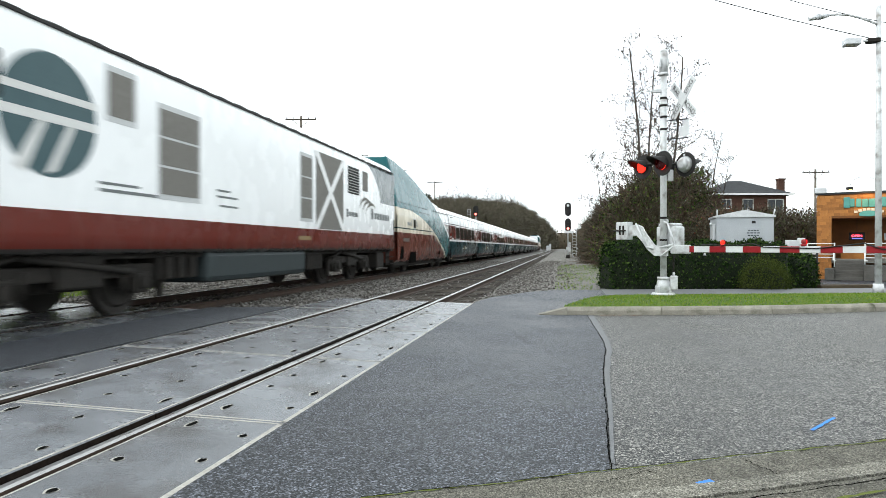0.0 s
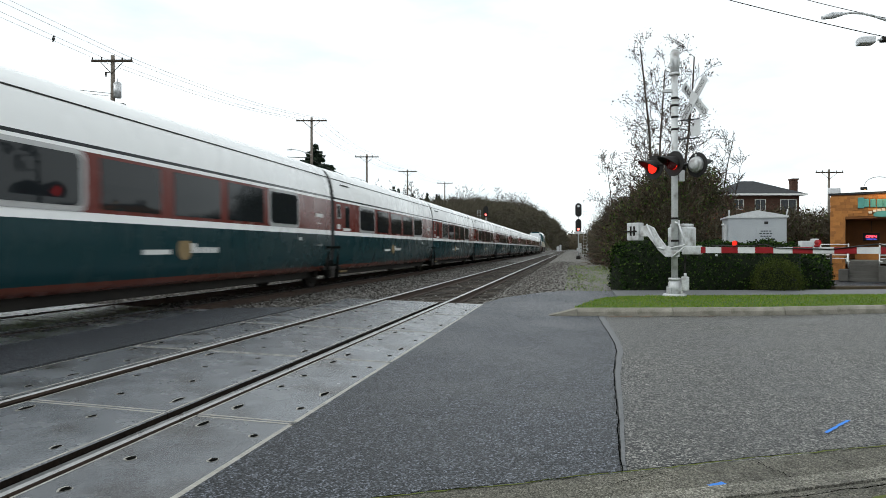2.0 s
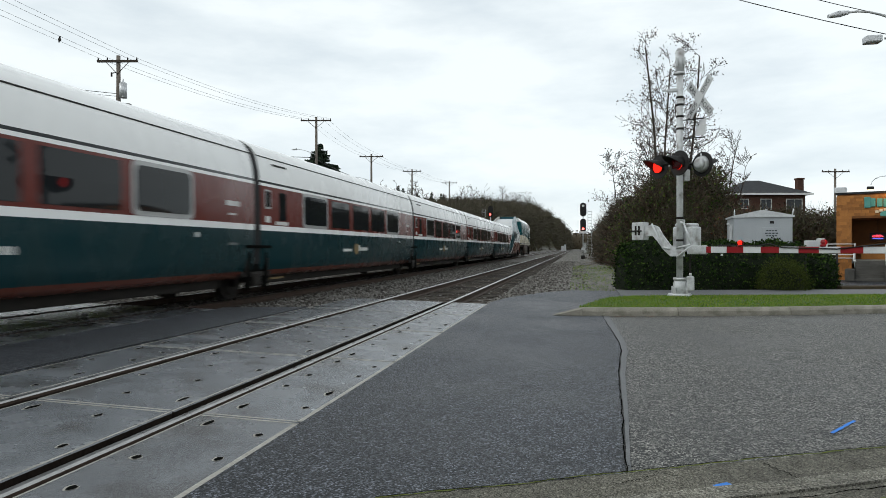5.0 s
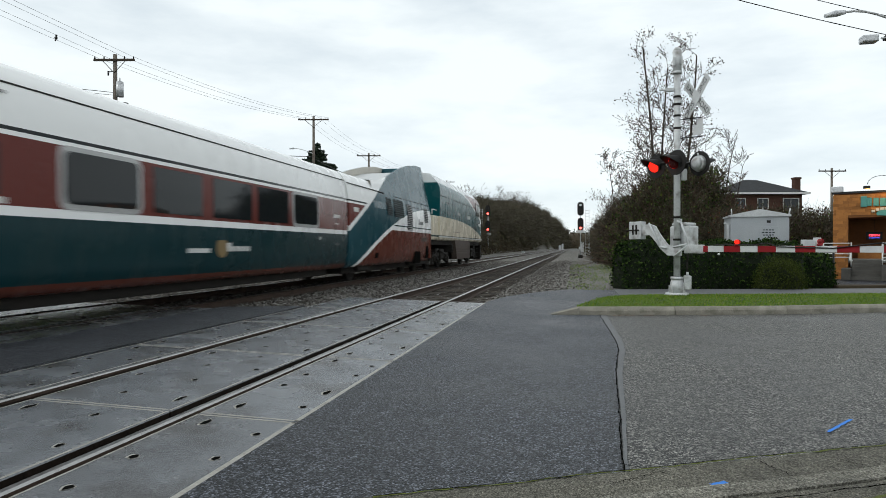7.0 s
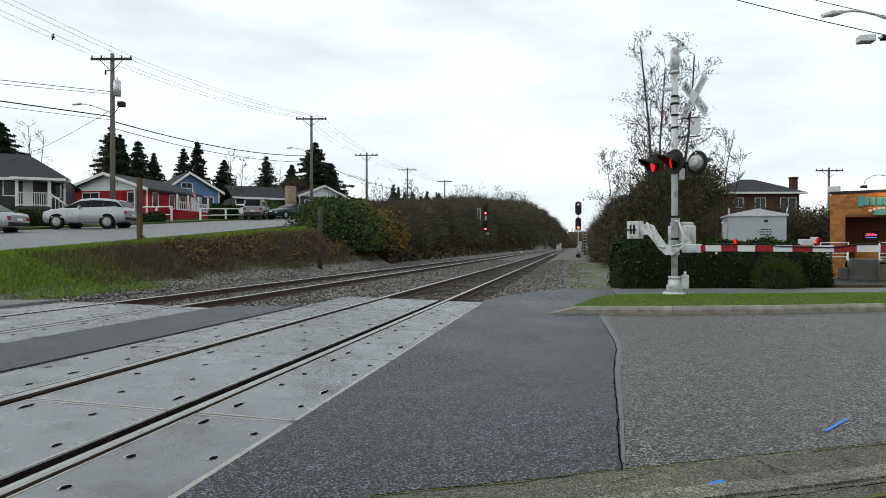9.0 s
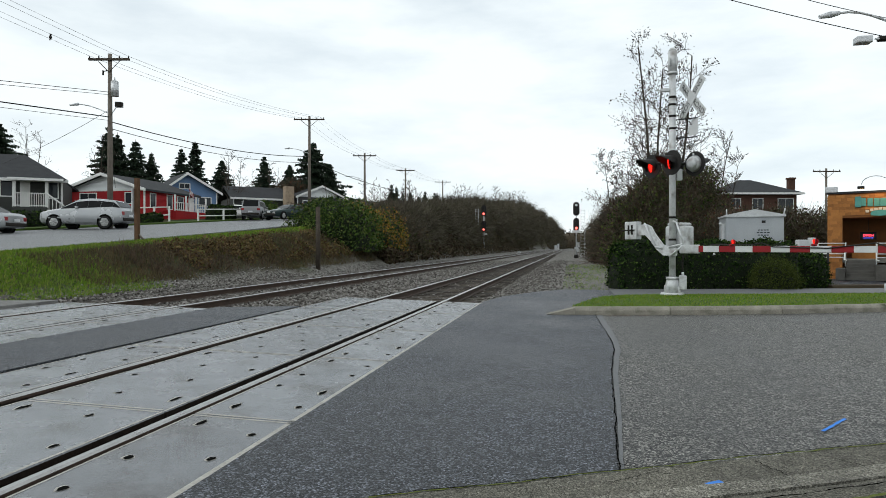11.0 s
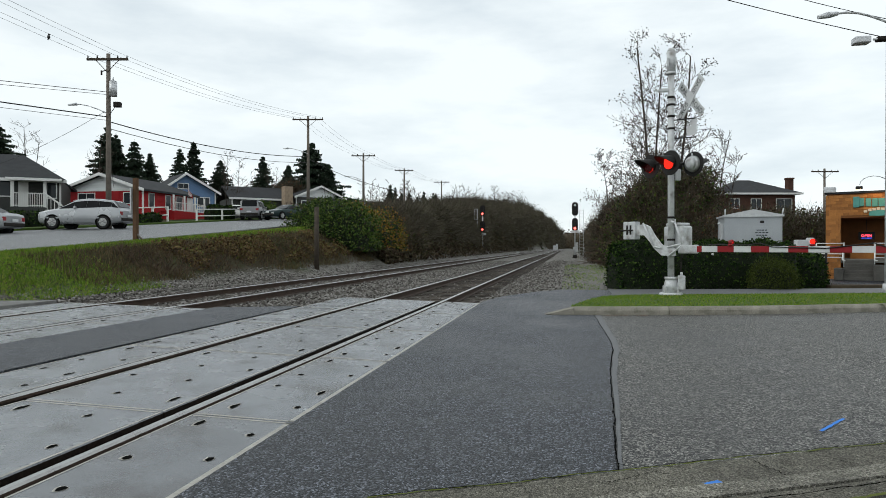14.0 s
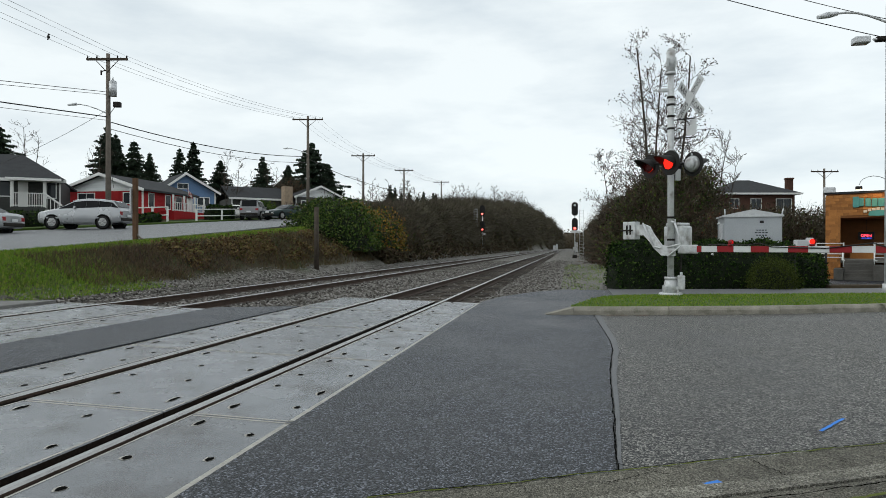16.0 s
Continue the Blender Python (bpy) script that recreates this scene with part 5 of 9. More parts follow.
    for s in (-1, 1):
        q = [(15.52, 3.30), (15.92, 3.02)]
        v = [b.verts.new(p) for p in ((s * 0.08, 15.52, 4.3), (s * 1.25, 15.52, 4.2), (s * 1.35, 15.93, 3.35), (s * 0.08, 15.93, 3.35))]
        b.faces.new(v)
    bmesh.ops.translate(b, verts=b.verts, vec=(0, 0.06, 0.03))
    part("windscreen", b, M["tint"], car, "dark raked windscreen")
    b = bmesh.new()
    for y in (4.2, 6.5, 8.8):
        tube(b, (0, y, 4.84), (0, y, 4.94), 0.6, 0.55, 24)
    box(b, -0.5, 0.5, 10.0, 12.0, 4.84, 4.93, 0.03)
    for y in (10.2, 12.6, 14.2):
        tube(b, (0.6, y, 4.8), (0.6, y, 5.0), 0.02, 0.02, 6)
        tube(b, (0.6, y - 0.25, 5.0), (0.6, y + 0.25, 5.0), 0.03, 0.03, 8)
    part("roof_fans", b, M["silver_roof"], car, "grey roof fans and horns")
    truck(car, 3.5, 2.75, 0.52)
    truck(car, 13.4, 2.75, 0.52)
    return car


M["pane"] = glass("pale_glass", (0.10, 0.12, 0.12))
TRAIN_X, TRAIN_Z, SPEED = -8.0825, 0.098, 23.5
TRAIN = []
TRAIN.append((build_charger(), 3.1, 0))
TRAIN.append((build_wedge(True), 37.55, 180))
coach = build_coach()
TRAIN.append((coach, 37.6, 0))
for k in range(1, 11):
    TRAIN.append((copy_thing(coach, pose(0, 0, 0)), 37.6 + 13.18 * k, 0))
TRAIN.append((build_wedge(False), 182.5, 0))
TRAIN.append((build_rear_loco(), 193.6, 0))
for ob, y0, turn in TRAIN:
    ob.matrix_world = pose(TRAIN_X, y0, TRAIN_Z, 0, 0, turn)


# ---- plants ----
def leaves(name, pts, size, material, seed=1, parent=None, long=1.5, droop=0.0):
    """Small folded leaves at the given points, turned by chance."""
    r = np.random.RandomState(seed)
    P = np.asarray(pts, float)
    n = len(P)
    d = r.normal(size=(n, 3))
    d[:, 2] -= droop
    d /= np.linalg.norm(d, axis=1)[:, None]
    e = np.cross(d, r.normal(size=(n, 3)))
    e /= np.linalg.norm(e, axis=1)[:, None]
    nrm = np.cross(d, e)
    s = (size * r.uniform(0.55, 1.35, n))[:, None]
    V = np.stack([P - d * s * long * 0.5, P + e * s * 0.45 + nrm * s * 0.12, P + d * s * long * 0.5, P - e * s * 0.45 + nrm * s * 0.12], 1).reshape(-1, 3)
    i = np.arange(n)[:, None] * 4
    F = np.concatenate([i + [[0, 1, 2]], i + [[0, 2, 3]]])
    return cloud(name, V.tolist(), F.tolist(), material, parent)


def blades(name, pts, height, material, seed=1, parent=None, width=0.012, lean=0.5):
    """Upright narrow blades from the given roots."""
    r = np.random.RandomState(seed)
    P = np.asarray(pts, float)
    n = len(P)
    h = height * r.uniform(0.4, 1.3, n)
    a = r.uniform(0, 6.28, n)
    w = np.stack([np.cos(a), np.sin(a), np.zeros(n)], 1) * width
    t = np.stack([r.normal(0, lean, n) * h, r.normal(0, lean, n) * h, h], 1)
    V = np.stack([P - w, P + w, P + t * 0.55 + w * 0.7, P + t], 1).reshape(-1, 3)
    i = np.arange(n)[:, None] * 4
    F = np.concatenate([i + [[0, 1, 2]], i + [[0, 2, 3]]])
    return cloud(name, V.tolist(), F.tolist(), material, parent)


def limbs(name, segs, material, parent=None, sides=4):
    """Tapered sticks; each is (start, end, radius, radius)."""
    S = [(Vector(a), Vector(b), r0, r1) for a, b, r0, r1 in segs]
    V, F = [], []
    for a, b, r0, r1 in S:
        d = (b - a).normalized()
        u = d.orthogonal().normalized()
        v = d.cross(u)
        k = len(V)
        n = sides if r0 > 0.015 else 3
        for p, r in ((a, r0), (b, r1)):
            for i in range(n):
                t = 2 * math.pi * i / n
                V.append(p + (u * math.cos(t) + v * math.sin(t)) * r)
        F += [(k + i, k + (i + 1) % n, k + n + (i + 1) % n, k + n + i) for i in range(n)]
    return cloud(name, V, F, material, parent, True)


def grow(p, d, length, r, depth, rnd, segs, tips, spread=0.55, up=0.12, kids=(2, 4)):
    """One limb bending as it goes, with side limbs, down to twigs."""
    n = 4 if depth > 1 else 3
    for i in range(n):
        d = (d + Vector((rnd.gauss(0, 0.10), rnd.gauss(0, 0.10), rnd.gauss(up, 0.06)))).normalized()
        q = p + d * (length / n)
        r1 = r * 0.80
        segs.append((p, q, r, r1))
        p, r = q, r1
        if depth > 0 and i > 0:
            for _ in range(rnd.randint(*kids) if i < n - 1 else 2):
                a = rnd.uniform(0, 6.28)
                o = d.orthogonal().normalized()
                side = (Matrix.Rotation(a, 3, d) @ o)
                nd = (d * (1 - spread) + side * spread * rnd.uniform(0.7, 1.3)).normalized()
                grow(p, nd, length * rnd.uniform(0.42, 0.68), r * 0.58, depth - 1, rnd, segs, tips, spread, up, kids)
    tips.append(p)


def bare_tree(x, y, z, stems, height, seed, label, tufts=0, name="bare_tree", depth=3, spread=0.5):
    rnd = random.Random(seed)
    top = thing(name, label, "tree", at=Matrix.Translation((x, y, z)))
    segs, tips = [], []
    for dx, dy, lean, k in stems:
        p, r = Vector((dx, dy, -0.3)), 0.0115 * height * k
        d = Vector((lean, rnd.uniform(-0.05, 0.05), 1)).normalized()
        n = 9
        for i in range(n):
            d = (d + Vector((rnd.gauss(0, 0.035), rnd.gauss(0, 0.035), 0.03))).normalized()
            q = p + d * (height * k / n)
            segs.append((p, q, r, r * 0.86))
            p, r = q, r * 0.86
            if i >= 2:
                for _ in range(rnd.randint(1, 3)):
                    a = rnd.uniform(0, 6.28)
                    nd = Vector((math.cos(a), math.sin(a), rnd.uniform(0.15, 0.8))).normalized()
                    grow(p, nd, height * k * rnd.uniform(0.09, 0.20) * (1.3 - 0.09 * i), r * 0.45, depth - 1, rnd, segs, tips, spread, kids=(1, 2))
        tips.append(p)
    big = [s for s in segs if s[2] > 0.03]
    fine = [s for s in segs if s[2] <= 0.03]
    limbs("trunk", big, M["bark"], top, 7)
    c = limbs("crown", [(a, b, max(r0, 0.008 + 0.00012 * y), max(r1, 0.006 + 0.0001 * y)) for a, b, r0, r1 in fine], M["twig"], top, 4)
    if tufts:
        pts = []
        for t in tips:
            for _ in range(tufts):
                pts.append(t + Vector((rnd.gauss(0, 0.16), rnd.gauss(0, 0.16), rnd.gauss(-0.05, 0.16))))
        leaves("dry_leaves", pts, 0.085, M["twig"], seed, top)
    return top


def fir(x, y, z, height, width, seed, label="dark green conifer with drooping boughs", ragged=0.25):
    """A conifer: whorls of drooping boughs of uneven reach, each a flat spray of needles, with sky between."""
    rnd = random.Random(seed)
    top = thing("conifer", label, "tree", "conifers on the hill", Matrix.Translation((x, y, z)))
    limbs("trunk", [(Vector((0, 0, -0.5)), Vector((0, 0, height * 0.5)), height * 0.018, height * 0.012), (Vector((0, 0, height * 0.5)), Vector((0, 0, height)), height * 0.012, 0.02)], M["bark"], top, 8)
    pts, segs = [], []
    zz = height * 0.06
    while zz < height * 0.985:
        f = 1 - zz / height
        reach = width * 0.62 * (f ** 0.85) * rnd.uniform(1 - ragged, 1 + ragged) + 0.12
        turn = rnd.uniform(0, 6.28)
        arms = 7 + int(5 * f)
        for i in range(arms):
            if rnd.random() < 0.10:
                continue
            a = turn + 6.283 * i / arms + rnd.gauss(0, 0.2)
            rr = reach * rnd.uniform(0.55, 1.15)
            out = Vector((math.cos(a), math.sin(a), 0))
            side = Vector((-out.y, out.x, 0))
            root = Vector((0, 0, zz))
            drop = rr * rnd.uniform(0.12, 0.38)
            tip = root + out * rr - Vector((0, 0, drop))
            segs.append((root, tip, 0.03, 0.008))
            for _ in range(int(16 + rr * 46)):
                k = rnd.random() ** 0.75
                q = root + out * rr * k - Vector((0, 0, drop * k ** 0.6 - 0.10 * rr * max(0, k - 0.75)))
                w = 0.04 + 0.17 * rr * (1.08 - k) * min(1, 3 * k)
                pts.append(q + side * rnd.gauss(0, w) + Vector((0, 0, rnd.gauss(-0.07, 0.05))))
        zz += (height * 0.020 + 0.10) * rnd.uniform(0.7, 1.4)
    leaves("crown", pts, 0.15 * (height / 10) ** 0.5, M["needle"], seed, top, 2.4, 0.35)
    limbs("boughs", segs, M["bark"], top, 3)
    return top


def inside_points(n, fn, seed):
    r = np.random.RandomState(seed)
    out = []
    while len(out) < n:
        p = fn(r)
        if p is not None:
            out.append(p)
    return out


def clipped_hedge(name, path, width, height, n, seed, label, leaf="leaf", size=0.055, sag=0.05, cat="hedge"):
    """A clipped hedge along a plan path: a woody core coloured near-black as inner shade, under a skin of small leaves.
    """
    r = np.random.RandomState(seed)
    top = thing(name, label, cat)
    P = [Vector((x, y, 0)) for x, y in path]
    L = [(b - a).length for a, b in zip(P, P[1:])]
    T = sum(L)

    def at(u):
        d = u * T
        for a, b, l in zip(P, P[1:], L):
            if d <= l:
                t = (b - a).normalized()
                return a + t * d, Vector((-t.y, t.x, 0))
            d -= l
        t = (P[-1] - P[-2]).normalized()
        return P[-1], Vector((-t.y, t.x, 0))

    V, F = [], []
    nu, nr = 40, 14
    for i in range(nu + 1):
        u = i / nu
        c, s = at(u)
        endk = min(1, min(u, 1 - u) * T / (0.4 * width) + 0.45) ** 0.5
        for j in range(nr):
            a = math.pi * (j / (nr - 1)) * 1.0
            ca, sa = math.cos(a), math.sin(a)
            k = 1 / max(abs(ca) ** 3.2 + abs(sa) ** 3.2, 1e-6) ** (1 / 3.2)
            bump = 1 + 0.20 * noise.noise((u * T * 0.9, ca * 2, sa * 2 + seed)) + 0.07 * noise.noise((u * T * 3.1, ca * 5, sa * 5 + seed))
            V.append(c + s * (ca * k * width / 2 * 0.93 * endk * bump) + Vector((0, 0, max(0.02, sa * k * height * 0.95 * (0.8 + 0.2 * endk) * bump) + ground_z(c.x, c.y))))
    for i in range(nu):
        for j in range(nr - 1):
            F.append((i * nr + j, (i + 1) * nr + j, (i + 1) * nr + j + 1, i * nr + j + 1))
    F.append(tuple(range(nr)))
    F.append(tuple(reversed(range(nu * nr, nu * nr + nr))))
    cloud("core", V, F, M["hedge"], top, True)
    pts = []
    A = np.array([v[:] for v in V]).reshape(nu + 1, nr, 3)
    for _ in range(n):
        i, j = r.randint(0, nu), r.randint(0, nr - 1)
        a, b = r.rand(), r.rand()
        q = (A[i, j] * (1 - a) + A[i + 1, j] * a) * (1 - b) + (A[i, j + 1] * (1 - a) + A[i + 1, j + 1] * a) * b
        pts.append(q + r.normal(0, sag, 3))
    for e in (0, nu):
        for _ in range(n // 25):
            j, jj = r.randint(0, nr), r.randint(0, nr)
            k = r.rand()
            pts.append(A[e, j] * k + A[e, jj] * (1 - k) + r.normal(0, sag, 3))
    leaves("foliage", pts, size, M[leaf], seed, top)
    return top


def sprays(name, roots, length, width, each, material, seed, parent=None):
    """Fans of thin bare stems; roots: rows of place and outward way."""
    r = np.random.RandomState(seed)
    A = np.repeat(np.asarray(roots, float), each, 0)
    n = len(A)
    P = A[:, :3] + r.normal(0, 0.10 * length, (n, 3))
    d = A[:, 3:] * 0.55 + r.normal(0, 0.66, (n, 3))
    d[:, 2] += 0.40
    d /= np.linalg.norm(d, axis=1)[:, None]
    e = np.cross(d, r.normal(size=(n, 3)))
    e *= (width / np.linalg.norm(e, axis=1))[:, None]
    s = (length * r.uniform(0.25, 1.15, n))[:, None]
    bend = r.normal(0, 0.24, (n, 3)) * s
    bend[:, 2] -= 0.05 * s[:, 0]
    V = np.stack([P - e, P + e, P + d * s * 0.55 + bend * 0.3 + e * 0.6, P + d * s * 0.55 + bend * 0.3 - e * 0.6, P + d * s + bend], 1).reshape(-1, 3)
    i = np.arange(n)[:, None] * 5
    F = np.concatenate([i + [[0, 1, 2]], i + [[0, 2, 3]], i + [[3, 2, 4]]])
    return cloud(name, V.tolist(), F.tolist(), material, parent)


def mound(name, x, y, rx, ry, h, n, seed, label, mixes, stems=200, size=0.14, turn=0.0, cat="bush", base=None, core="hedge", bare=None):
    """A tangled shrub mass: a lumpy core, by default near-black as painted inner shade, arching stems and leaves by
    kind; mixes: (material, share).
    """
    rnd = random.Random(seed)
    top = thing(name, label, cat)
    ct, st = math.cos(turn), math.sin(turn)
    z0 = ground_z(x, y) if base is None else base

    def surface(a, e, k=1.0):
        lump = 1 + 0.26 * noise.noise((math.cos(a) * 1.6 + seed, math.sin(a) * 1.6, e * 1.5)) + 0.17 * noise.noise((math.cos(a) * 4.1, math.sin(a) * 4.1 + seed, e * 4.3))
        q = Vector((math.cos(a) * math.cos(e) * rx, math.sin(a) * math.cos(e) * ry, math.sin(e) ** 0.8 * h)) * (lump * k)
        wx, wy = x + q.x * ct - q.y * st, y + q.x * st + q.y * ct
        return Vector((wx, wy, max(z0 + q.z, ground_z(wx, wy) - 0.1 + q.z * 0.6)))

    V, F = [], []
    na, ne = 28, 9
    for j in range(ne):
        for i in range(na):
            V.append(surface(i * 2 * math.pi / na, 0.001 + j * (math.pi / 2 - 0.01) / (ne - 1), 0.74 if bare else 0.86))
    for j in range(ne - 1):
        for i in range(na):
            F.append((j * na + i, j * na + (i + 1) % na, (j + 1) * na + (i + 1) % na, (j + 1) * na + i))
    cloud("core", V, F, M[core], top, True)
    for idx, (mt, share) in enumerate(mixes):
        pts = []
        for _ in range(int(n * share)):
            pts.append(surface(rnd.uniform(0, 6.283), math.asin(rnd.random()) * 0.98, rnd.uniform(0.82, 1.06)) + Vector((rnd.gauss(0, 0.08), rnd.gauss(0, 0.08), rnd.gauss(0, 0.08))))
        leaves("foliage", pts, size * (0.8 if mt in ("gorse", "rustleaf") else 1), M[mt], seed + idx, top)
    segs = []
    for _ in range(stems):
        a, e = rnd.uniform(0, 6.283), math.asin(rnd.random())
        p = surface(a, e, 0.8)
        out = (surface(a, e, 1.0) - p)
        d = (out.normalized() + Vector((rnd.gauss(0, 0.4), rnd.gauss(0, 0.4), rnd.uniform(0.2, 0.9)))).normalized()
        ln = rnd.uniform(0.4, 1.9) * (0.3 + 0.14 * h)
        for _ in range(3):
            q = p + d * ln / 3
            segs.append((p, q, 0.016, 0.011))
            p = q
            d = (d + Vector((rnd.gauss(0, 0.18), rnd.gauss(0, 0.18), -0.22))).normalized()
    if segs:
        limbs("stem_tangle", segs, M["thorn"], top, 3)
    if bare:
        count, length, width = bare
        roots = []
        for _ in range(count):
            a, e = rnd.uniform(0, 6.283), math.asin(rnd.random())
            p = surface(a, e, rnd.uniform(0.72, 0.98))
            roots.append((*p, *(surface(a, e, 1.0) - surface(a, e, 0.8)).normalized()))
        sprays("bare_stem_tangle", roots, length, width, 11, M["thicket"], seed, top)["kind"] = "stuff"
    return top


# ---- crossing signal ----
F_DIR = Vector((-0.866, -0.5, 0))
A_DIR = Vector((0.5, -0.866, 0))
AIM = Matrix(((A_DIR.x, -F_DIR.x, 0, 0), (A_DIR.y, -F_DIR.y, 0, 0), (0, 0, 1, 0), (0, 0, 0, 1)))
M["red_paint"] = surf("reflective_red", (0.19, 0.008, 0.012), (0.26, 0.012, 0.016), 5, 0.4, 0, 0.05, 60)
M["arm_white"] = surf("reflective_white", (0.50, 0.51, 0.52), (0.60, 0.61, 0.61), 5, 0.4, 0, 0.05, 60)
M["alu"] = surf("aluminium_paint", (0.44, 0.45, 0.46), (0.64, 0.65, 0.65), 4, 0.42, 0.1, 0.08, 40, dirt=((0.24, 0.225, 0.21), 5))
M["red_dead"] = surf("unlit_red_lens", (0.05, 0.003, 0.003), (0.09, 0.006, 0.006), 30, 0.25, 0, 0.3, 120)
M["red_live"] = glow("lit_red_lens", (1.0, 0.018, 0.010), 1.9)
M["red_dim"] = glow("red_signal_lamp", (1.0, 0.10, 0.08), 5.0)
FLASH = []


def words(parent, text, size, m, material, name="lettering", squeeze=1.0):
    cu = bpy.data.curves.new(name, "FONT")
    cu.body, cu.size, cu.align_x, cu.align_y, cu.extrude = text, size, "CENTER", "CENTER", 0.0015
    ob = new(name, cu)
    bpy.context.view_layer.update()
    me = bpy.data.meshes.new_from_object(ob.evaluated_get(bpy.context.evaluated_depsgraph_get()))
    bpy.data.objects.remove(ob)
    me.materials.append(material)
    o2 = new(name, me)
    o2.parent = parent
    o2.matrix_local = m @ Matrix.Diagonal((squeeze, 1, 1, 1))
    return o2


def flasher(parent, at, toward, phase):
    """One signal head: round black background, hood, housing and a lens drum that shows its lit or dark face. Local -y looks out."""
    h = new("signal_head")
    h.parent = parent
    h.matrix_local = Matrix.Translation(at) @ toward
    h["label"] = "black round crossing signal head with hood"
    b = bmesh.new()
    tube(b, (0, 0.0, 0), (0, 0.02, 0), 0.295, 0.295, 32)
    part("background", b, M["black"], h)
    b = bmesh.new()
    tube(b, (0, 0.02, 0), (0, 0.12, 0), 0.20, 0.17, 24)
    tube(b, (0, 0.12, 0), (0, 0.18, 0), 0.17, 0.08, 24)
    tube(b, (0, 0.06, 0.19), (0, 0.06, 0.25), 0.02, 0.02, 8)
    part("housing", b, M["alu"], h, "grey rounded lamp housing")
    # hood: upper part of a tube, cut back below
    b = bmesh.new()
    rows = []
    for i in range(17):
        a = math.radians(-35 + 250 * i / 16)
        reach = 0.48 * (0.14 + 0.86 * max(0, math.sin(a)) ** 0.8)
        rows.append([(math.cos(a) * k, -y, math.sin(a) * k - (0.03 if y else 0)) for k in (0.175, 0.168) for y in (0.0, reach)])
    vs = [[b.verts.new(q) for q in row] for row in rows]
    for p, q in zip(vs, vs[1:]):
        b.faces.new((p[0], p[1], q[1], q[0]))
        b.faces.new((p[2], q[2], q[3], p[3]))
        b.faces.new((p[1], p[3], q[3], q[1]))
    bmesh.ops.recalc_face_normals(b, faces=b.faces)
    part("hood", b, M["black"], h)
    d = new("lens")
    b = bmesh.new()
    for mi, sg in ((0, -1), (1, 1)):
        rings = []
        for rr, dep in ((0.155, 0.004), (0.13, 0.022), (0.08, 0.036), (0.0, 0.042)):
            rings.append([b.verts.new((math.cos(i * math.pi / 10) * rr, sg * dep, math.sin(i * math.pi / 10) * rr)) for i in range(20)] if rr else [b.verts.new((0, sg * dep, 0))])
        for p, q in zip(rings, rings[1:]):
            for i in range(20):
                j = (i + 1) % 20
                f = b.faces.new((p[i], p[j], q[j], q[i]) if len(q) > 1 else (p[i], p[j], q[0]))
                f.material_index = mi
                f.smooth = True
    bmesh.ops.recalc_face_normals(b, faces=b.faces)
    bpy.data.objects.remove(d)
    d = part("lens", b, [M["red_live"], M["red_dead"]], h, "red lens, lit in turn with its neighbour")
    FLASH.append((d, Matrix.Translation((0, -0.045, 0)), phase))
    return h


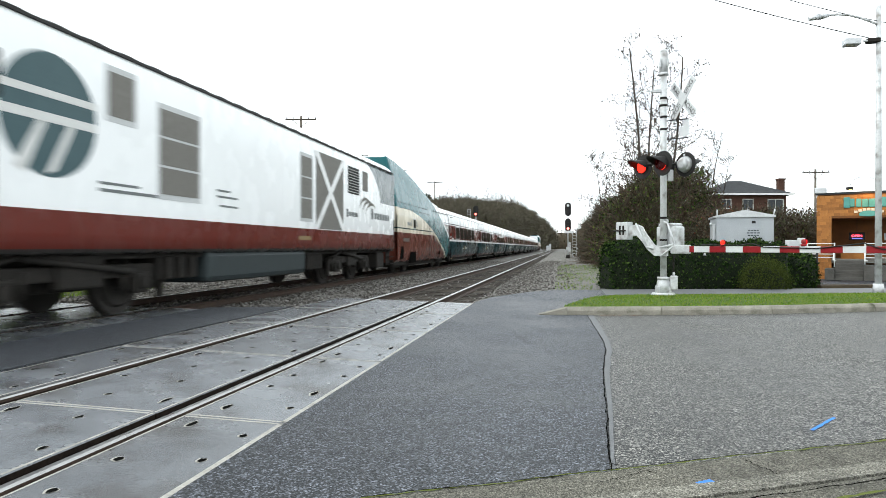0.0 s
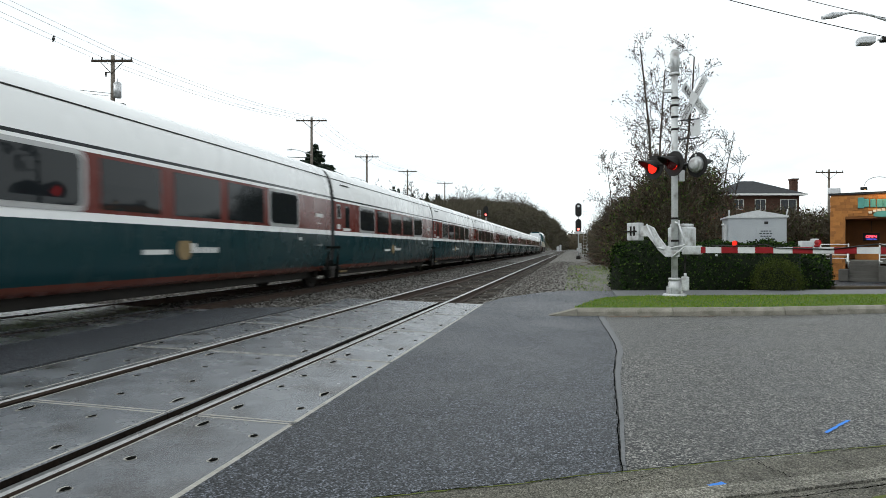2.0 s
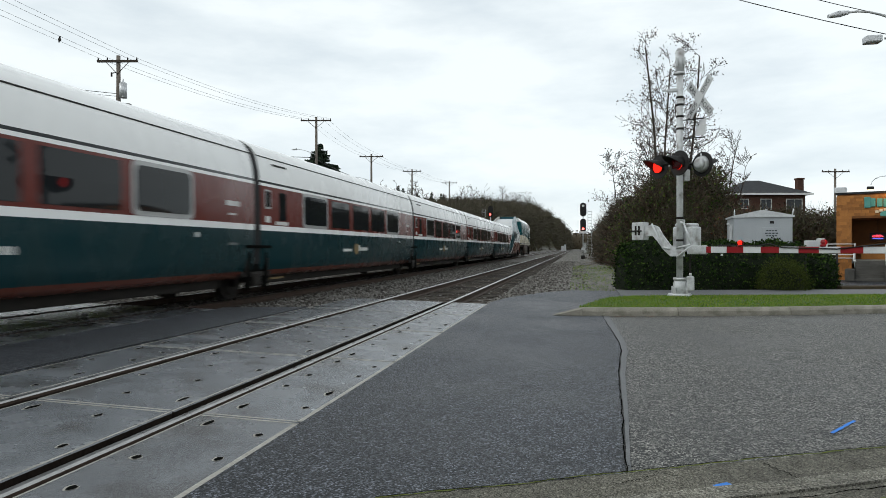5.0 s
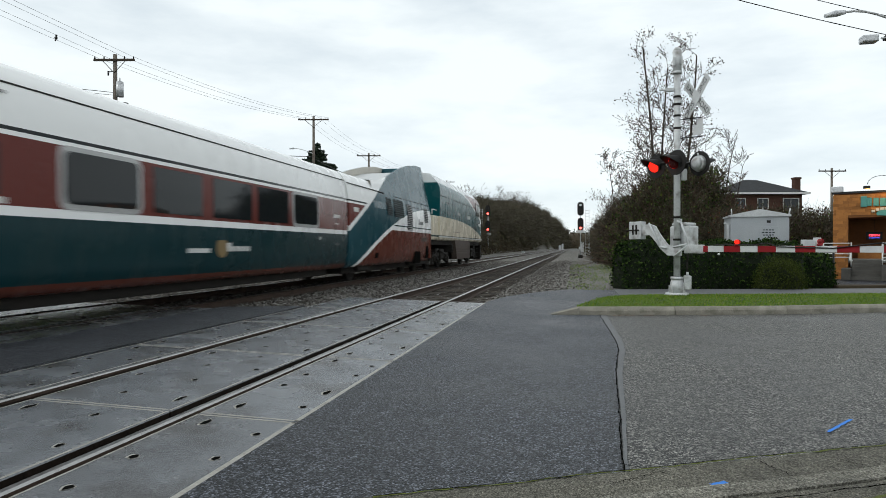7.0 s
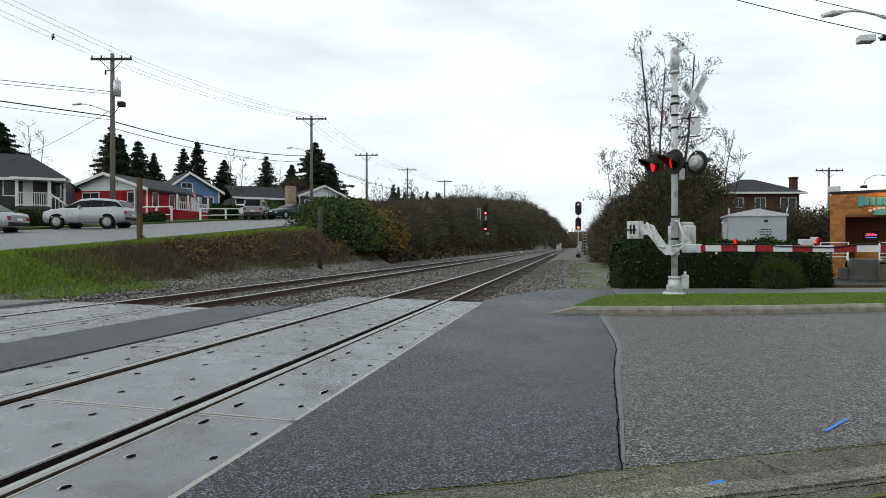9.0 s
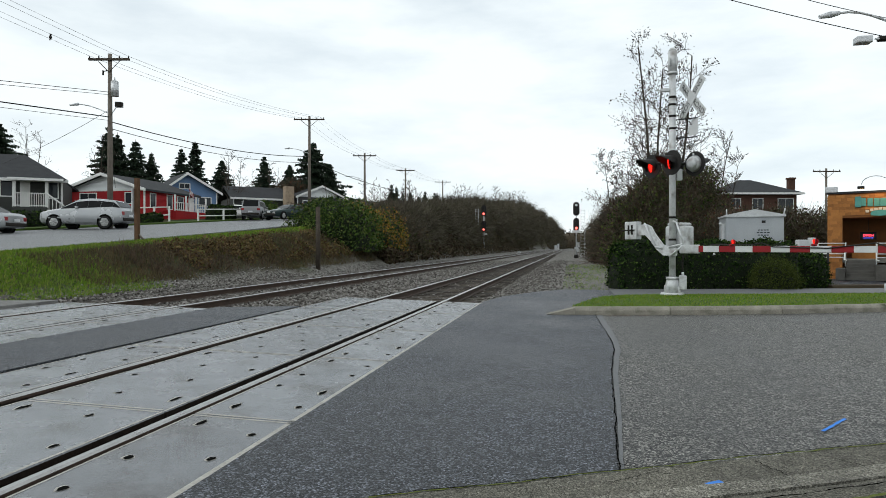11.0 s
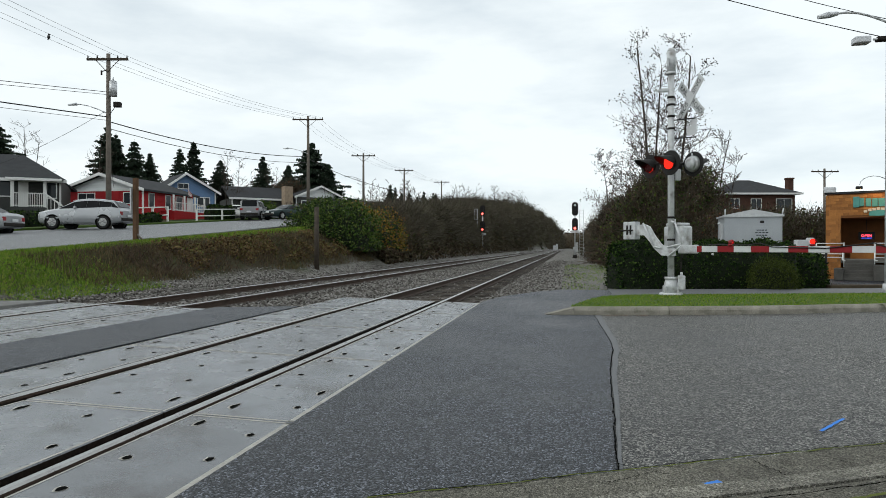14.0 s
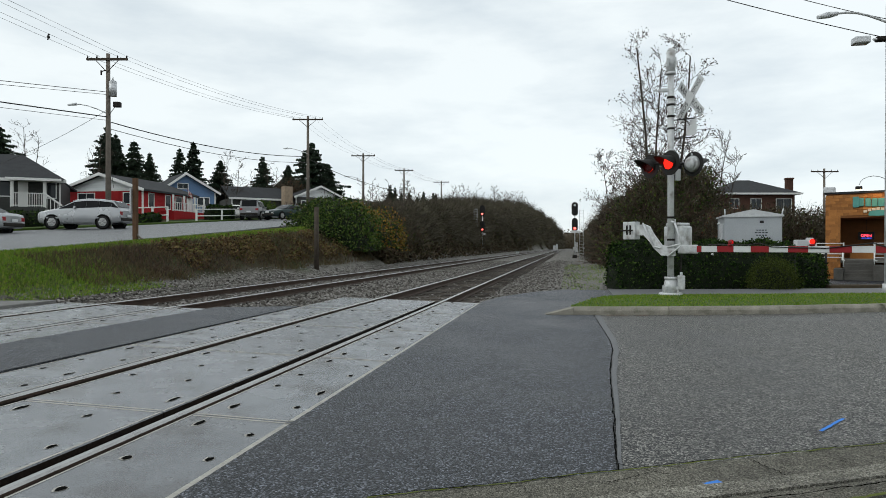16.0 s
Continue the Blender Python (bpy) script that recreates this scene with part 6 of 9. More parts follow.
def crossing_signal(x, y, z):
    top = thing("crossing_signal", "grey steel crossing signal mast with red flashers and crossbuck", "crossing signal", at=Matrix.Translation((x, y, z)))
    b = bmesh.new()
    tube(b, (0, 0, 0.3), (0, 0, 5.9), 0.078, 0.078, 20)
    part("mast", b, M["alu"], top)
    b = bmesh.new()
    tube(b, (0, 0, 5.42), (0, 0, 5.92), 0.105, 0.105, 20)
    tube(b, (0, 0, 5.92), (0, 0, 6.0), 0.105, 0.06, 20)
    tube(b, (0, 0, 5.36), (0, 0, 5.42), 0.12, 0.12, 20)
    for a in (-0.6, 0.6):
        box(b, a * 0.15 - 0.02, a * 0.15 + 0.02, -0.13, -0.09, 5.55, 5.75, 0.005)
    part("mast_bell", b, M["alu"], top, "grey bell housing on the mast top")
    b = bmesh.new()
    tube(b, (0, 0, 0), (0, 0, 0.06), 0.30, 0.26, 8)
    tube(b, (0, 0, 0.06), (0, 0, 0.40), 0.20, 0.13, 16)
    tube(b, (0, 0, 0.38), (0, 0, 0.44), 0.15, 0.15, 16)
    for i in range(4):
        a = math.pi / 4 + i * math.pi / 2
        box(b, math.cos(a) * 0.2 - 0.03, math.cos(a) * 0.2 + 0.03, math.sin(a) * 0.2 - 0.03, math.sin(a) * 0.2 + 0.03, 0.03, 0.22, 0.01)
    part("base", b, M["alu"], top, "flared cast mast base with bolts")
    b = bmesh.new()
    box(b, 0.14, 0.30, -0.22, -0.06, 0.14, 0.48, 0.02)
    tube(b, (0.22, -0.14, 0.48), (0.22, -0.14, 0.56), 0.03, 0.03, 8)
    part("junction_box", b, M["alu"], top, "small grey junction box")
    b = bmesh.new()
    pts = [(0.22, -0.14, 0.5), (0.21, -0.13, 0.8), (0.24, -0.1, 1.0), (0.22, -0.05, 1.25)]
    for p, q in zip(pts, pts[1:]):
        tube(b, p, q, 0.018, 0.018, 8)
    part("cable", b, M["grime"], top)
    # mast collars and the little side arm
    for zc in (1.32, 1.86, 3.42, 4.02, 4.32, 4.60, 4.78):
        b = bmesh.new()
        tube(b, (0, 0, zc), (0, 0, zc + 0.05), 0.092, 0.092, 20)
        part("collar", b, M["grime"], top)
    b = bmesh.new()
    tube(b, (-0.05, 0, 4.97), (-0.42, -0.1, 4.97), 0.028, 0.02, 8)
    box(b, -0.30, -0.08, -0.08, 0.02, 4.94, 5.02, 0.01)
    part("side_arm", b, M["alu"], top)
    # crossbuck
    c = new("crossbuck")
    c.parent = top
    c["label"] = "white crossbuck lettered railroad crossing"
    c.matrix_local = Matrix.Translation(A_DIR * 0.36 - F_DIR * 0.28 + Vector((0, 0, 4.72))) @ Matrix.Rotation(math.radians(-4), 4, "Z") @ AIM
    for ang, left, right in ((-45, "RAIL", "ROAD"), (45, "CROS", "SING")):
        b = bmesh.new()
        box(b, -0.61, 0.61, -0.008, 0.008, -0.115, 0.115, 0.004)
        bd = part("board", b, M["arm_white"], c)
        bd.matrix_local = Matrix.Translation((0, -0.018 if ang > 0 else 0, 0)) @ Matrix.Rotation(-math.radians(ang), 4, "Y")
        for s, tx in ((-1, left), (1, right)):
            words(bd, tx, 0.185, Matrix.Translation((s * 0.345, -0.012, 0)) @ Matrix.Rotation(math.radians(90), 4, "X"), M["black"], squeeze=0.95)
    b = bmesh.new()
    for zc in (4.25, 3.80):
        for s in (0, 1):
            tube(b, -F_DIR * 0.1 * s + Vector((0.05, 0, zc + 0.02 * s)), A_DIR * 0.52 - F_DIR * 0.28 + Vector((0, 0, zc - 0.02)), 0.014, 0.014, 6)
    part("bracket", b, M["black"], top, "black sign brackets")
    b = bmesh.new()
    box(b, -0.16, 0.16, -0.006, 0.006, -0.14, 0.10, 0.003)
    box(b, -0.04, 0.16, -0.006, 0.006, 0.10, 0.24, 0.003)
    sg = part("tracks_sign", b, M["arm_white"], top, "small white sign plate")
    sg.matrix_local = Matrix.Translation(A_DIR * 0.40 - F_DIR * 0.28 + Vector((0, 0, 3.98))) @ AIM
    b = bmesh.new()
    box(b, 0.10, 0.22, -0.08, 0.06, 2.78, 3.05, 0.015)
    part("relay_box", b, M["alu"], top)
    # flashers: a pair each way on a cross arm
    b = bmesh.new()
    for f in (1, -1):
        tube(b, F_DIR * 0.1 * f + Vector((0, 0, 3.20)), F_DIR * 0.30 * f + Vector((0, 0, 3.20)), 0.04, 0.04, 10)
        tube(b, F_DIR * 0.30 * f - A_DIR * 0.40 + Vector((0, 0, 3.20)), F_DIR * 0.30 * f + A_DIR * 0.40 + Vector((0, 0, 3.20)), 0.03, 0.03, 10)
    box(b, -0.14, 0.14, -0.14, 0.14, 3.14, 3.36, 0.03)
    part("cross_arm", b, M["black"], top, "black flasher cross arm")
    turn = AIM.copy()
    back = AIM @ Matrix.Rotation(math.pi, 4, "Z")
    for s, ph in ((-1, 1), (1, 0)):
        flasher(top, F_DIR * 0.32 + A_DIR * 0.37 * s + Vector((0, 0, 3.16)), Matrix.Rotation(math.radians(6), 4, "Z") @ turn, ph)
        flasher(top, -F_DIR * 0.36 + A_DIR * 0.37 * s + Vector((0, 0, 3.16)), Matrix.Rotation(math.radians(8), 4, "Z") @ back, ph)
    return top


MAST = (2.46, 16.2, 0.04)
signal_mast = crossing_signal(*MAST)


def gate(x, y, z):
    """The gate: machine on the mast, curved counterweight arms and the striped boom; local x runs along the boom."""
    along = (Vector((5.83, 13.38, 0)) - Vector((3.1, 16.31, 0))).normalized()
    ang = math.atan2(along.y, along.x)
    top = thing("crossing_gate", "lowered red and white striped crossing gate on grey machine", "crossing gate", at=Matrix.Translation((x, y, z)) @ Matrix.Rotation(ang, 4, "Z"))
    H = 1.16
    b = bmesh.new()
    box(b, -0.30, 0.26, 0.10, 0.48, 1.12, 1.72, 0.04)
    box(b, -0.22, 0.18, 0.08, 0.5, 1.72, 1.80, 0.03)
    tube(b, (-0.15, 0.3, 1.80), (-0.15, 0.3, 1.90), 0.05, 0.05, 12)
    part("gate_machine", b, M["alu"], top, "grey gate machine housing")
    for yy in (-0.22,):
        b = bmesh.new()
        # a curved plate from the boom pivot back and up to the counterweight
        ctr = [(0.30, 1.09), (-0.08, 1.13), (-0.30, 1.33), (-0.45, 1.53), (-0.62, 1.64), (-0.95, 1.62)]
        wd = [0.09, 0.13, 0.17, 0.19, 0.14, 0.12]
        a = [b.verts.new((px, yy - 0.02, pz + w)) for (px, pz), w in zip(ctr, wd)]
        c = [b.verts.new((px, yy - 0.02, pz - w)) for (px, pz), w in zip(ctr, wd)]
        a2 = [b.verts.new((px, yy + 0.02, pz + w)) for (px, pz), w in zip(ctr, wd)]
        c2 = [b.verts.new((px, yy + 0.02, pz - w)) for (px, pz), w in zip(ctr, wd)]
        for i in range(5):
            b.faces.new((a[i], a[i + 1], c[i + 1], c[i]))
            b.faces.new((a2[i], c2[i], c2[i + 1], a2[i + 1]))
            b.faces.new((a[i], a2[i], a2[i + 1], a[i + 1]))
            b.faces.new((c[i], c[i + 1], c2[i + 1], c2[i]))
        b.faces.new((a[0], c[0], c2[0], a2[0]))
        b.faces.new((a[5], a2[5], c2[5], c[5]))
        bmesh.ops.recalc_face_normals(b, faces=b.faces)
        part("counterweight_arm", b, M["alu"], top, "curved grey counterweight arm")
    b = bmesh.new()
    box(b, -1.24, -0.86, -0.30, -0.10, 1.40, 1.85, 0.015)
    part("counterweight", b, M["alu"], top, "grey counterweight slabs")
    b = bmesh.new()
    for xx in (-1.13, -1.02):
        box(b, xx, xx + 0.05, -0.315, -0.295, 1.52, 1.76, 0.004)
    tube(b, (-1.30, -0.33, 1.63), (-0.90, -0.33, 1.63), 0.018, 0.018, 8)
    part("clamp_bolts", b, M["grime"], top)
    # guard bars and conversion bracket
    for p, q in (((0.32, -0.26, 1.78), (0.52, -0.26, 1.28)), ((0.22, -0.26, 1.82), (0.32, -0.26, 1.78)), ((0.10, -0.26, 1.20), (0.52, -0.26, 1.28)), ((0.12, -0.26, 0.98), (0.50, -0.26, 1.24)), ((-0.62, -0.27, 1.80), (-0.30, -0.27, 1.22)), ((-0.30, -0.27, 1.22), (-0.1, -0.27, 1.18))):
        b = bmesh.new()
        tube(b, p, q, 0.022, 0.022, 8)
        part("guard_bar", b, M["arm_white"], top, "pale bent guard bar")
    b = bmesh.new()
    box(b, 0.15, 0.68, 0.06, 0.14, H - 0.11, H + 0.10, 0.02)
    part("boom_socket", b, M["alu"], top)
    # boom in single striped lengths
    n = 15
    x0 = 0.60
    for i in range(n):
        w = 0.408 if i else 0.2
        b = bmesh.new()
        hgt = 0.072 - 0.0010 * i
        box(b, x0, x0 + w - 0.001, 0.075, 0.125, H - hgt, H + hgt, 0.006)
        part("stripe", b, M["red_paint"] if i % 2 == 0 else M["arm_white"], top)
        x0 += w
    b = bmesh.new()
    pts = [(1.0, 0.06, H + 0.10), (2.0, 0.06, H + 0.09), (2.25, 0.05, H + 0.13), (2.5, 0.05, H + 0.05), (3.6, 0.055, H + 0.02), (4.45, 0.05, H + 0.12), (4.75, 0.05, H + 0.01), (5.6, 0.055, H - 0.03)]
    for p, q in zip(pts, pts[1:]):
        tube(b, p, q, 0.012, 0.012, 6)
    part("lamp_cable", b, M["black"], top)
    for xx, ph in ((1.52, 1), (3.32, 0), (5.6, 0)):
        l = new("boom_lamp")
        l.parent = top
        l.matrix_local = Matrix.Translation((xx, 0.10, H + 0.155))
        b = bmesh.new()
        tube(b, (0, 0, -0.09), (0, 0, -0.045), 0.05, 0.06, 12)
        tube(b, (0, 0.045, 0), (0, 0.055, 0), 0.058, 0.058, 20)
        part("lamp_body", b, M["red_paint"], l)
        b = bmesh.new()
        for mi, sg in ((0, -1), (1, 1)):
            rings = []
            for rr, dep in ((0.055, 0.002), (0.045, 0.016), (0.026, 0.026), (0.0, 0.030)):
                rings.append([b.verts.new((math.cos(k * math.pi / 8) * rr, sg * dep, math.sin(k * math.pi / 8) * rr)) for k in range(16)] if rr else [b.verts.new((0, sg * dep, 0))])
            for p, q in zip(rings, rings[1:]):
                for k in range(16):
                    j = (k + 1) % 16
                    f = b.faces.new((p[k], p[j], q[j], q[k]) if len(q) > 1 else (p[k], p[j], q[0]))
                    f.material_index = mi
        bmesh.ops.recalc_face_normals(b, faces=b.faces)
        d = part("lens", b, [M["red_live"], M["red_unlit"]], l, "red boom lamp lens")
        FLASH.append((d, Matrix.Identity(4), ph))
    b = bmesh.new()
    tube(b, (1.12, 0.03, H - 0.14), (1.12, 0.03, H - 0.09), 0.03, 0.02, 8)
    part("latch", b, M["arm_white"], top)
    return top


M["red_unlit"] = surf("unlit_red_boom_lens", (0.18, 0.015, 0.018), (0.25, 0.03, 0.03), 20, 0.3, 0, 0.2, 60)
gate(MAST[0], MAST[1], 0.0)

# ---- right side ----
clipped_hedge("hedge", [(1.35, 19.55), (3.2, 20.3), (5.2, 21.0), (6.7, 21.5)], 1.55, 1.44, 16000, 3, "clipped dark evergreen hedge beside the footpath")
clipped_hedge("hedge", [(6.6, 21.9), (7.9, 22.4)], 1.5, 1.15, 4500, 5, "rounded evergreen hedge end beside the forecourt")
mound("shrub", 5.78, 19.62, 0.62, 0.45, 0.84, 9000, 7, "low rounded olive-green clipped shrub", (("box_leaf", 1.0),), 0, 0.03, 0.3)

lawn = []
rs = np.random.RandomState(4)
vp = [Vector((x, y, 0)) for x, y in verge]


def in_poly(x, y, poly):
    c = False
    for i in range(len(poly)):
        (x0, y0), (x1, y1) = poly[i], poly[i - 1]
        if (y0 > y) != (y1 > y) and x < (x1 - x0) * (y - y0) / (y1 - y0) + x0:
            c = not c
    return c


while len(lawn) < 30000:
    x, y = rs.uniform(-0.5, 14), rs.uniform(11.4, 21)
    if in_poly(x, y, verge):
        lawn.append((x, y, 0.10 - 0.08 * ease(13, 16.2, y - 0.36 * x)))
tagged(blades("grass", lawn, 0.032, M["lawn"], 4, width=0.006), "short green grass blades on the verge", "grass", kind="stuff")
tuft = inside_points(9000, lambda r: (lambda x, y: (x, y, ground_z(x, y)) if r.rand() < 0.25 + 0.75 * (noise.noise((x * 0.8, y * 0.4, 3)) > -0.05) else None)(r.uniform(-0.2, 6), r.uniform(18.6, 46)), 5)
tagged(blades("grass", [p for p in tuft if not (p[0] > 1.0 and 18.9 < p[1] < 22.6)], 0.06, M["lawn"], 5, width=0.007), "thin green grass in the gravel path", "grass", kind="stuff")


def post(name, x, y, h, r, material, label, square=False, cat="post", z=None, lean=0.0):
    top = thing(name, label, cat, at=Matrix.Translation((x, y, ground_z(x, y) - 0.05 if z is None else z)) @ Matrix.Rotation(lean, 4, "Y"))
    b = bmesh.new()
    if square:
        box(b, -r, r, -r, r, 0, h, 0.008)
    else:
        tube(b, (0, 0, 0), (0, 0, h), r, r * 0.9, 14)
    part("post", b, material, top)
    return top


post("steel_post", 8.03, 22.03, 1.25, 0.035, M["black"], "thin black steel post by the forecourt")
# low soil bed edge beside the post
slab("planting_edge", [(7.9, 21.3), (9.9, 21.9), (9.8, 22.3), (7.9, 21.9)], lambda x, y: 0.03, M["soil"], "dark planting strip at the forecourt edge", 0.2, "soil")

M["bungalow"] = surf("bungalow_aluminium", (0.30, 0.32, 0.34), (0.42, 0.44, 0.46), 1.2, 0.4, 0.35, 0.06, 30)


def bungalow(x, y, z, turn):
    top = thing("signal_bungalow", "grey aluminium railway signal hut with shallow gable roof", "equipment hut", at=pose(x, y, z, 0, 0, turn))
    W, D, H = 2.1, 1.9, 2.65
    b = bmesh.new()
    box(b, 0, W, 0, D, 0, H, 0.01)
    part("hut_body", b, M["bungalow"], top)
    b = bmesh.new()
    prism(b, [(-0.06, H), (W + 0.06, H), (W + 0.06, H + 0.07), (W / 2, H + 0.30), (-0.06, H + 0.07)], -0.06, D + 0.06)
    bmesh.ops.recalc_face_normals(b, faces=b.faces)
    part("roof", b, M["galv"], top)
    for xx in (0.02, W - 0.02):
        b = bmesh.new()
        tube(b, (xx, -0.02, H + 0.05), (xx + (0.05 if xx > 1 else 0.0), -0.02, H + 0.32), 0.03, 0.02, 8)
        part("lifting_lug", b, M["arm_white"], top)
    d = new("door")
    d.parent = top
    b = bmesh.new()
    box(b, 1.02, 1.72, -0.025, 0.0, 0.15, 2.25, 0.008)
    bpy.data.objects.remove(d)
    d = part("door", b, M["bungalow"], top, "grey door with dark warning lettering")
    for i, (w, hh, zz) in enumerate(((0.40, 0.04, 2.10), (0.50, 0.04, 2.0), (0.42, 0.04, 1.9), (0.52, 0.09, 1.68), (0.52, 0.09, 1.28))):
        k = 7 if hh > 0.05 else 4
        for j in range(k):
            b = bmesh.new()
            x0 = 1.37 - w / 2 + w * j / k
            box(b, x0, x0 + w / k * 0.75, -0.030, -0.026, zz, zz + hh)
            part("lettering", b, M["tank_dark"], d)
    b = bmesh.new()
    box(b, 1.30, 1.44, -0.02, 0.0, 2.40, 2.50, 0.004)
    part("vent", b, M["black"], top)
    b = bmesh.new()
    box(b, -0.10, 0.0, 0.3, 0.75, 1.6, 2.4, 0.02)
    tube(b, (-0.12, 0.5, 2.35), (-0.16, 0.5, 2.45), 0.06, 0.05, 12)
    part("meter_box", b, M["galv"], top)
    return top


bungalow(6.17, 27.15, -0.24, -5)
# relay cases further along
for (x, y, w, h) in ((10.45, 31.6, 0.5, 1.95), (10.95, 31.9, 0.22, 2.05)):
    c = thing("utility_pedestal", "small pale utility pedestal behind the hedge", "utility box", at=pose(x, y, ground_z(x, y), 0, 0, 20))
    b = bmesh.new()
    box(b, -w / 2, w / 2, -0.15, 0.15, 0, h, 0.03)
    part("case", b, M["arm_white"], c)

# tangle behind the hedge and along the line
MIX = (("bramble", 0.75), ("ivy", 0.25))
mound("bramble_thicket", 5.7, 39.5, 3.7, 3.2, 6.3, 14000, 11, "tall ivy and bramble thicket, mostly bare", (("bramble", 0.45), ("ivy", 0.55)), 1800, 0.10, 0.2, core="soil", bare=(1500, 1.0, 0.012))
mound("bramble_thicket", 8.6, 37.0, 2.6, 2.0, 3.4, 5000, 12, "bramble thicket with rusty red leaves", (("bramble", 0.8), ("rustleaf", 0.20)), 900, 0.10, core="soil", bare=(900, 0.8, 0.010))
mound("bramble_thicket", 13.8, 43.0, 6.5, 2.6, 3.8, 8000, 13, "brown and green bramble bank behind the hut", MIX, 900, 0.11, 0.2, core="soil", bare=(1800, 0.9, 0.012))
mound("bramble_thicket", 5.0, 52.0, 3.2, 5.0, 5.0, 8000, 14, "bare brown thicket beside the line", (("bramble", 0.85), ("ivy", 0.15)), 1500, 0.11, core="soil", bare=(2200, 1.2, 0.014))
mound("bramble_thicket", 6.5, 68.0, 4.0, 9.0, 5.0, 7000, 15, "bare brown thicket beside the line", (("bramble", 0.9), ("ivy", 0.1)), 1200, 0.15, core="soil", bare=(2200, 1.4, 0.018))
mound("bramble_thicket", 9.0, 98.0, 6.0, 18.0, 7.0, 5000, 16, "bare brown thicket beside the line", (("bramble", 1.0),), 400, 0.28, core="soil", bare=(2200, 2.0, 0.03))
mound("bramble_thicket", 12.0, 160.0, 8.0, 40.0, 9.0, 6000, 17, "distant bare thicket beside the line", (("bramble", 1.0),), 300, 0.45, core="soil", bare=(2600, 3.0, 0.05))
bare_tree(4.75, 39.6, -0.1, ((0, 0, 0.00, 1.0), (0.25, 0.2, 0.03, 0.93), (1.15, 0.3, 0.06, 0.97), (0.5, -0.2, 0.16, 0.8), (-0.3, 0.3, -0.13, 0.62)), 13.3, 21, "tall bare alder with several stems and dark catkins", 2)
bare_tree(9.0, 44.0, -0.2, ((0, 0, 0.02, 1.0), (0.9, 0.3, 0.12, 0.8), (-0.6, 0.2, -0.1, 0.75)), 8.8, 23, "bare ivy-clad tree behind the hut", 0)
bare_tree(3.4, 46.0, -0.1, ((0, 0, -0.15, 1.0), (0.4, 0, 0.05, 0.9)), 7.6, 24, "small bare tree beside the line", 1)
iv = inside_points(900, lambda r: (9.0 + r.normal(0, 0.2), 44.0 + r.normal(0, 0.2), r.uniform(0, 6.5)), 9)
iv_o = tagged(leaves("ivy", iv, 0.13, M["ivy"], 9), "ivy leaves clinging to the bare tree", "ivy", kind="stuff")
for i, (x, y, h) in enumerate(((7.5, 60, 7.5), (9, 74, 9), (8.5, 90, 10), (11, 112, 11), (13, 140, 13), (15, 180, 15), (16, 230, 17))):
    bare_tree(x, y, -0.2, ((0, 0, -0.05, 1.0), (0.5, 0.2, 0.1, 0.85)), h, 30 + i, "bare winter tree beside the railway", 0, depth=2)

M["brick"] = surf("brown_brick", (0.05, 0.026, 0.018), (0.095, 0.048, 0.033), 3, 0.9, 0, 0.3, 30)
M["shingle"] = surf("dark_shingles", (0.018, 0.019, 0.021), (0.045, 0.047, 0.05), 2, 0.9, 0, 0.4, 14)
M["trim"] = surf("white_trim", (0.62, 0.62, 0.6), (0.74, 0.74, 0.72), 2, 0.5, 0, 0.05, 20)
M["house_glass"] = glass("window_glass", (0.03, 0.035, 0.04))


def window(parent, w, h, m, rows=1, cols=2, glass_m=None):
    """A framed window with its panes; local x across, z up, -y out."""
    f = new("window")
    f.parent = parent
    f.matrix_local = m
    t = 0.07
    for x0, x1, z0, z1 in ((-w / 2, w / 2, 0, t), (-w / 2, w / 2, h - t, h), (-w / 2, -w / 2 + t, t, h - t), (w / 2 - t, w / 2, t, h - t)):
        b = bmesh.new()
        box(b, x0, x1, -0.05, 0.03, z0, z1)
        part("frame", b, M["trim"], f)
    for i in range(cols):
        x0 = -w / 2 + t + (w - 2 * t) * i / cols
        x1 = -w / 2 + t + (w - 2 * t) * (i + 1) / cols
        b = bmesh.new()
        box(b, x0 + 0.015, x1 - 0.015, -0.015, 0.0, t, h - t)
        part("pane", b, glass_m or M["house_glass"], f)
        if i:
            b = bmesh.new()
            box(b, x0 - 0.02, x0 + 0.02, -0.03, 0.01, t, h - t)
            part("mullion", b, M["trim"], f)
    return f


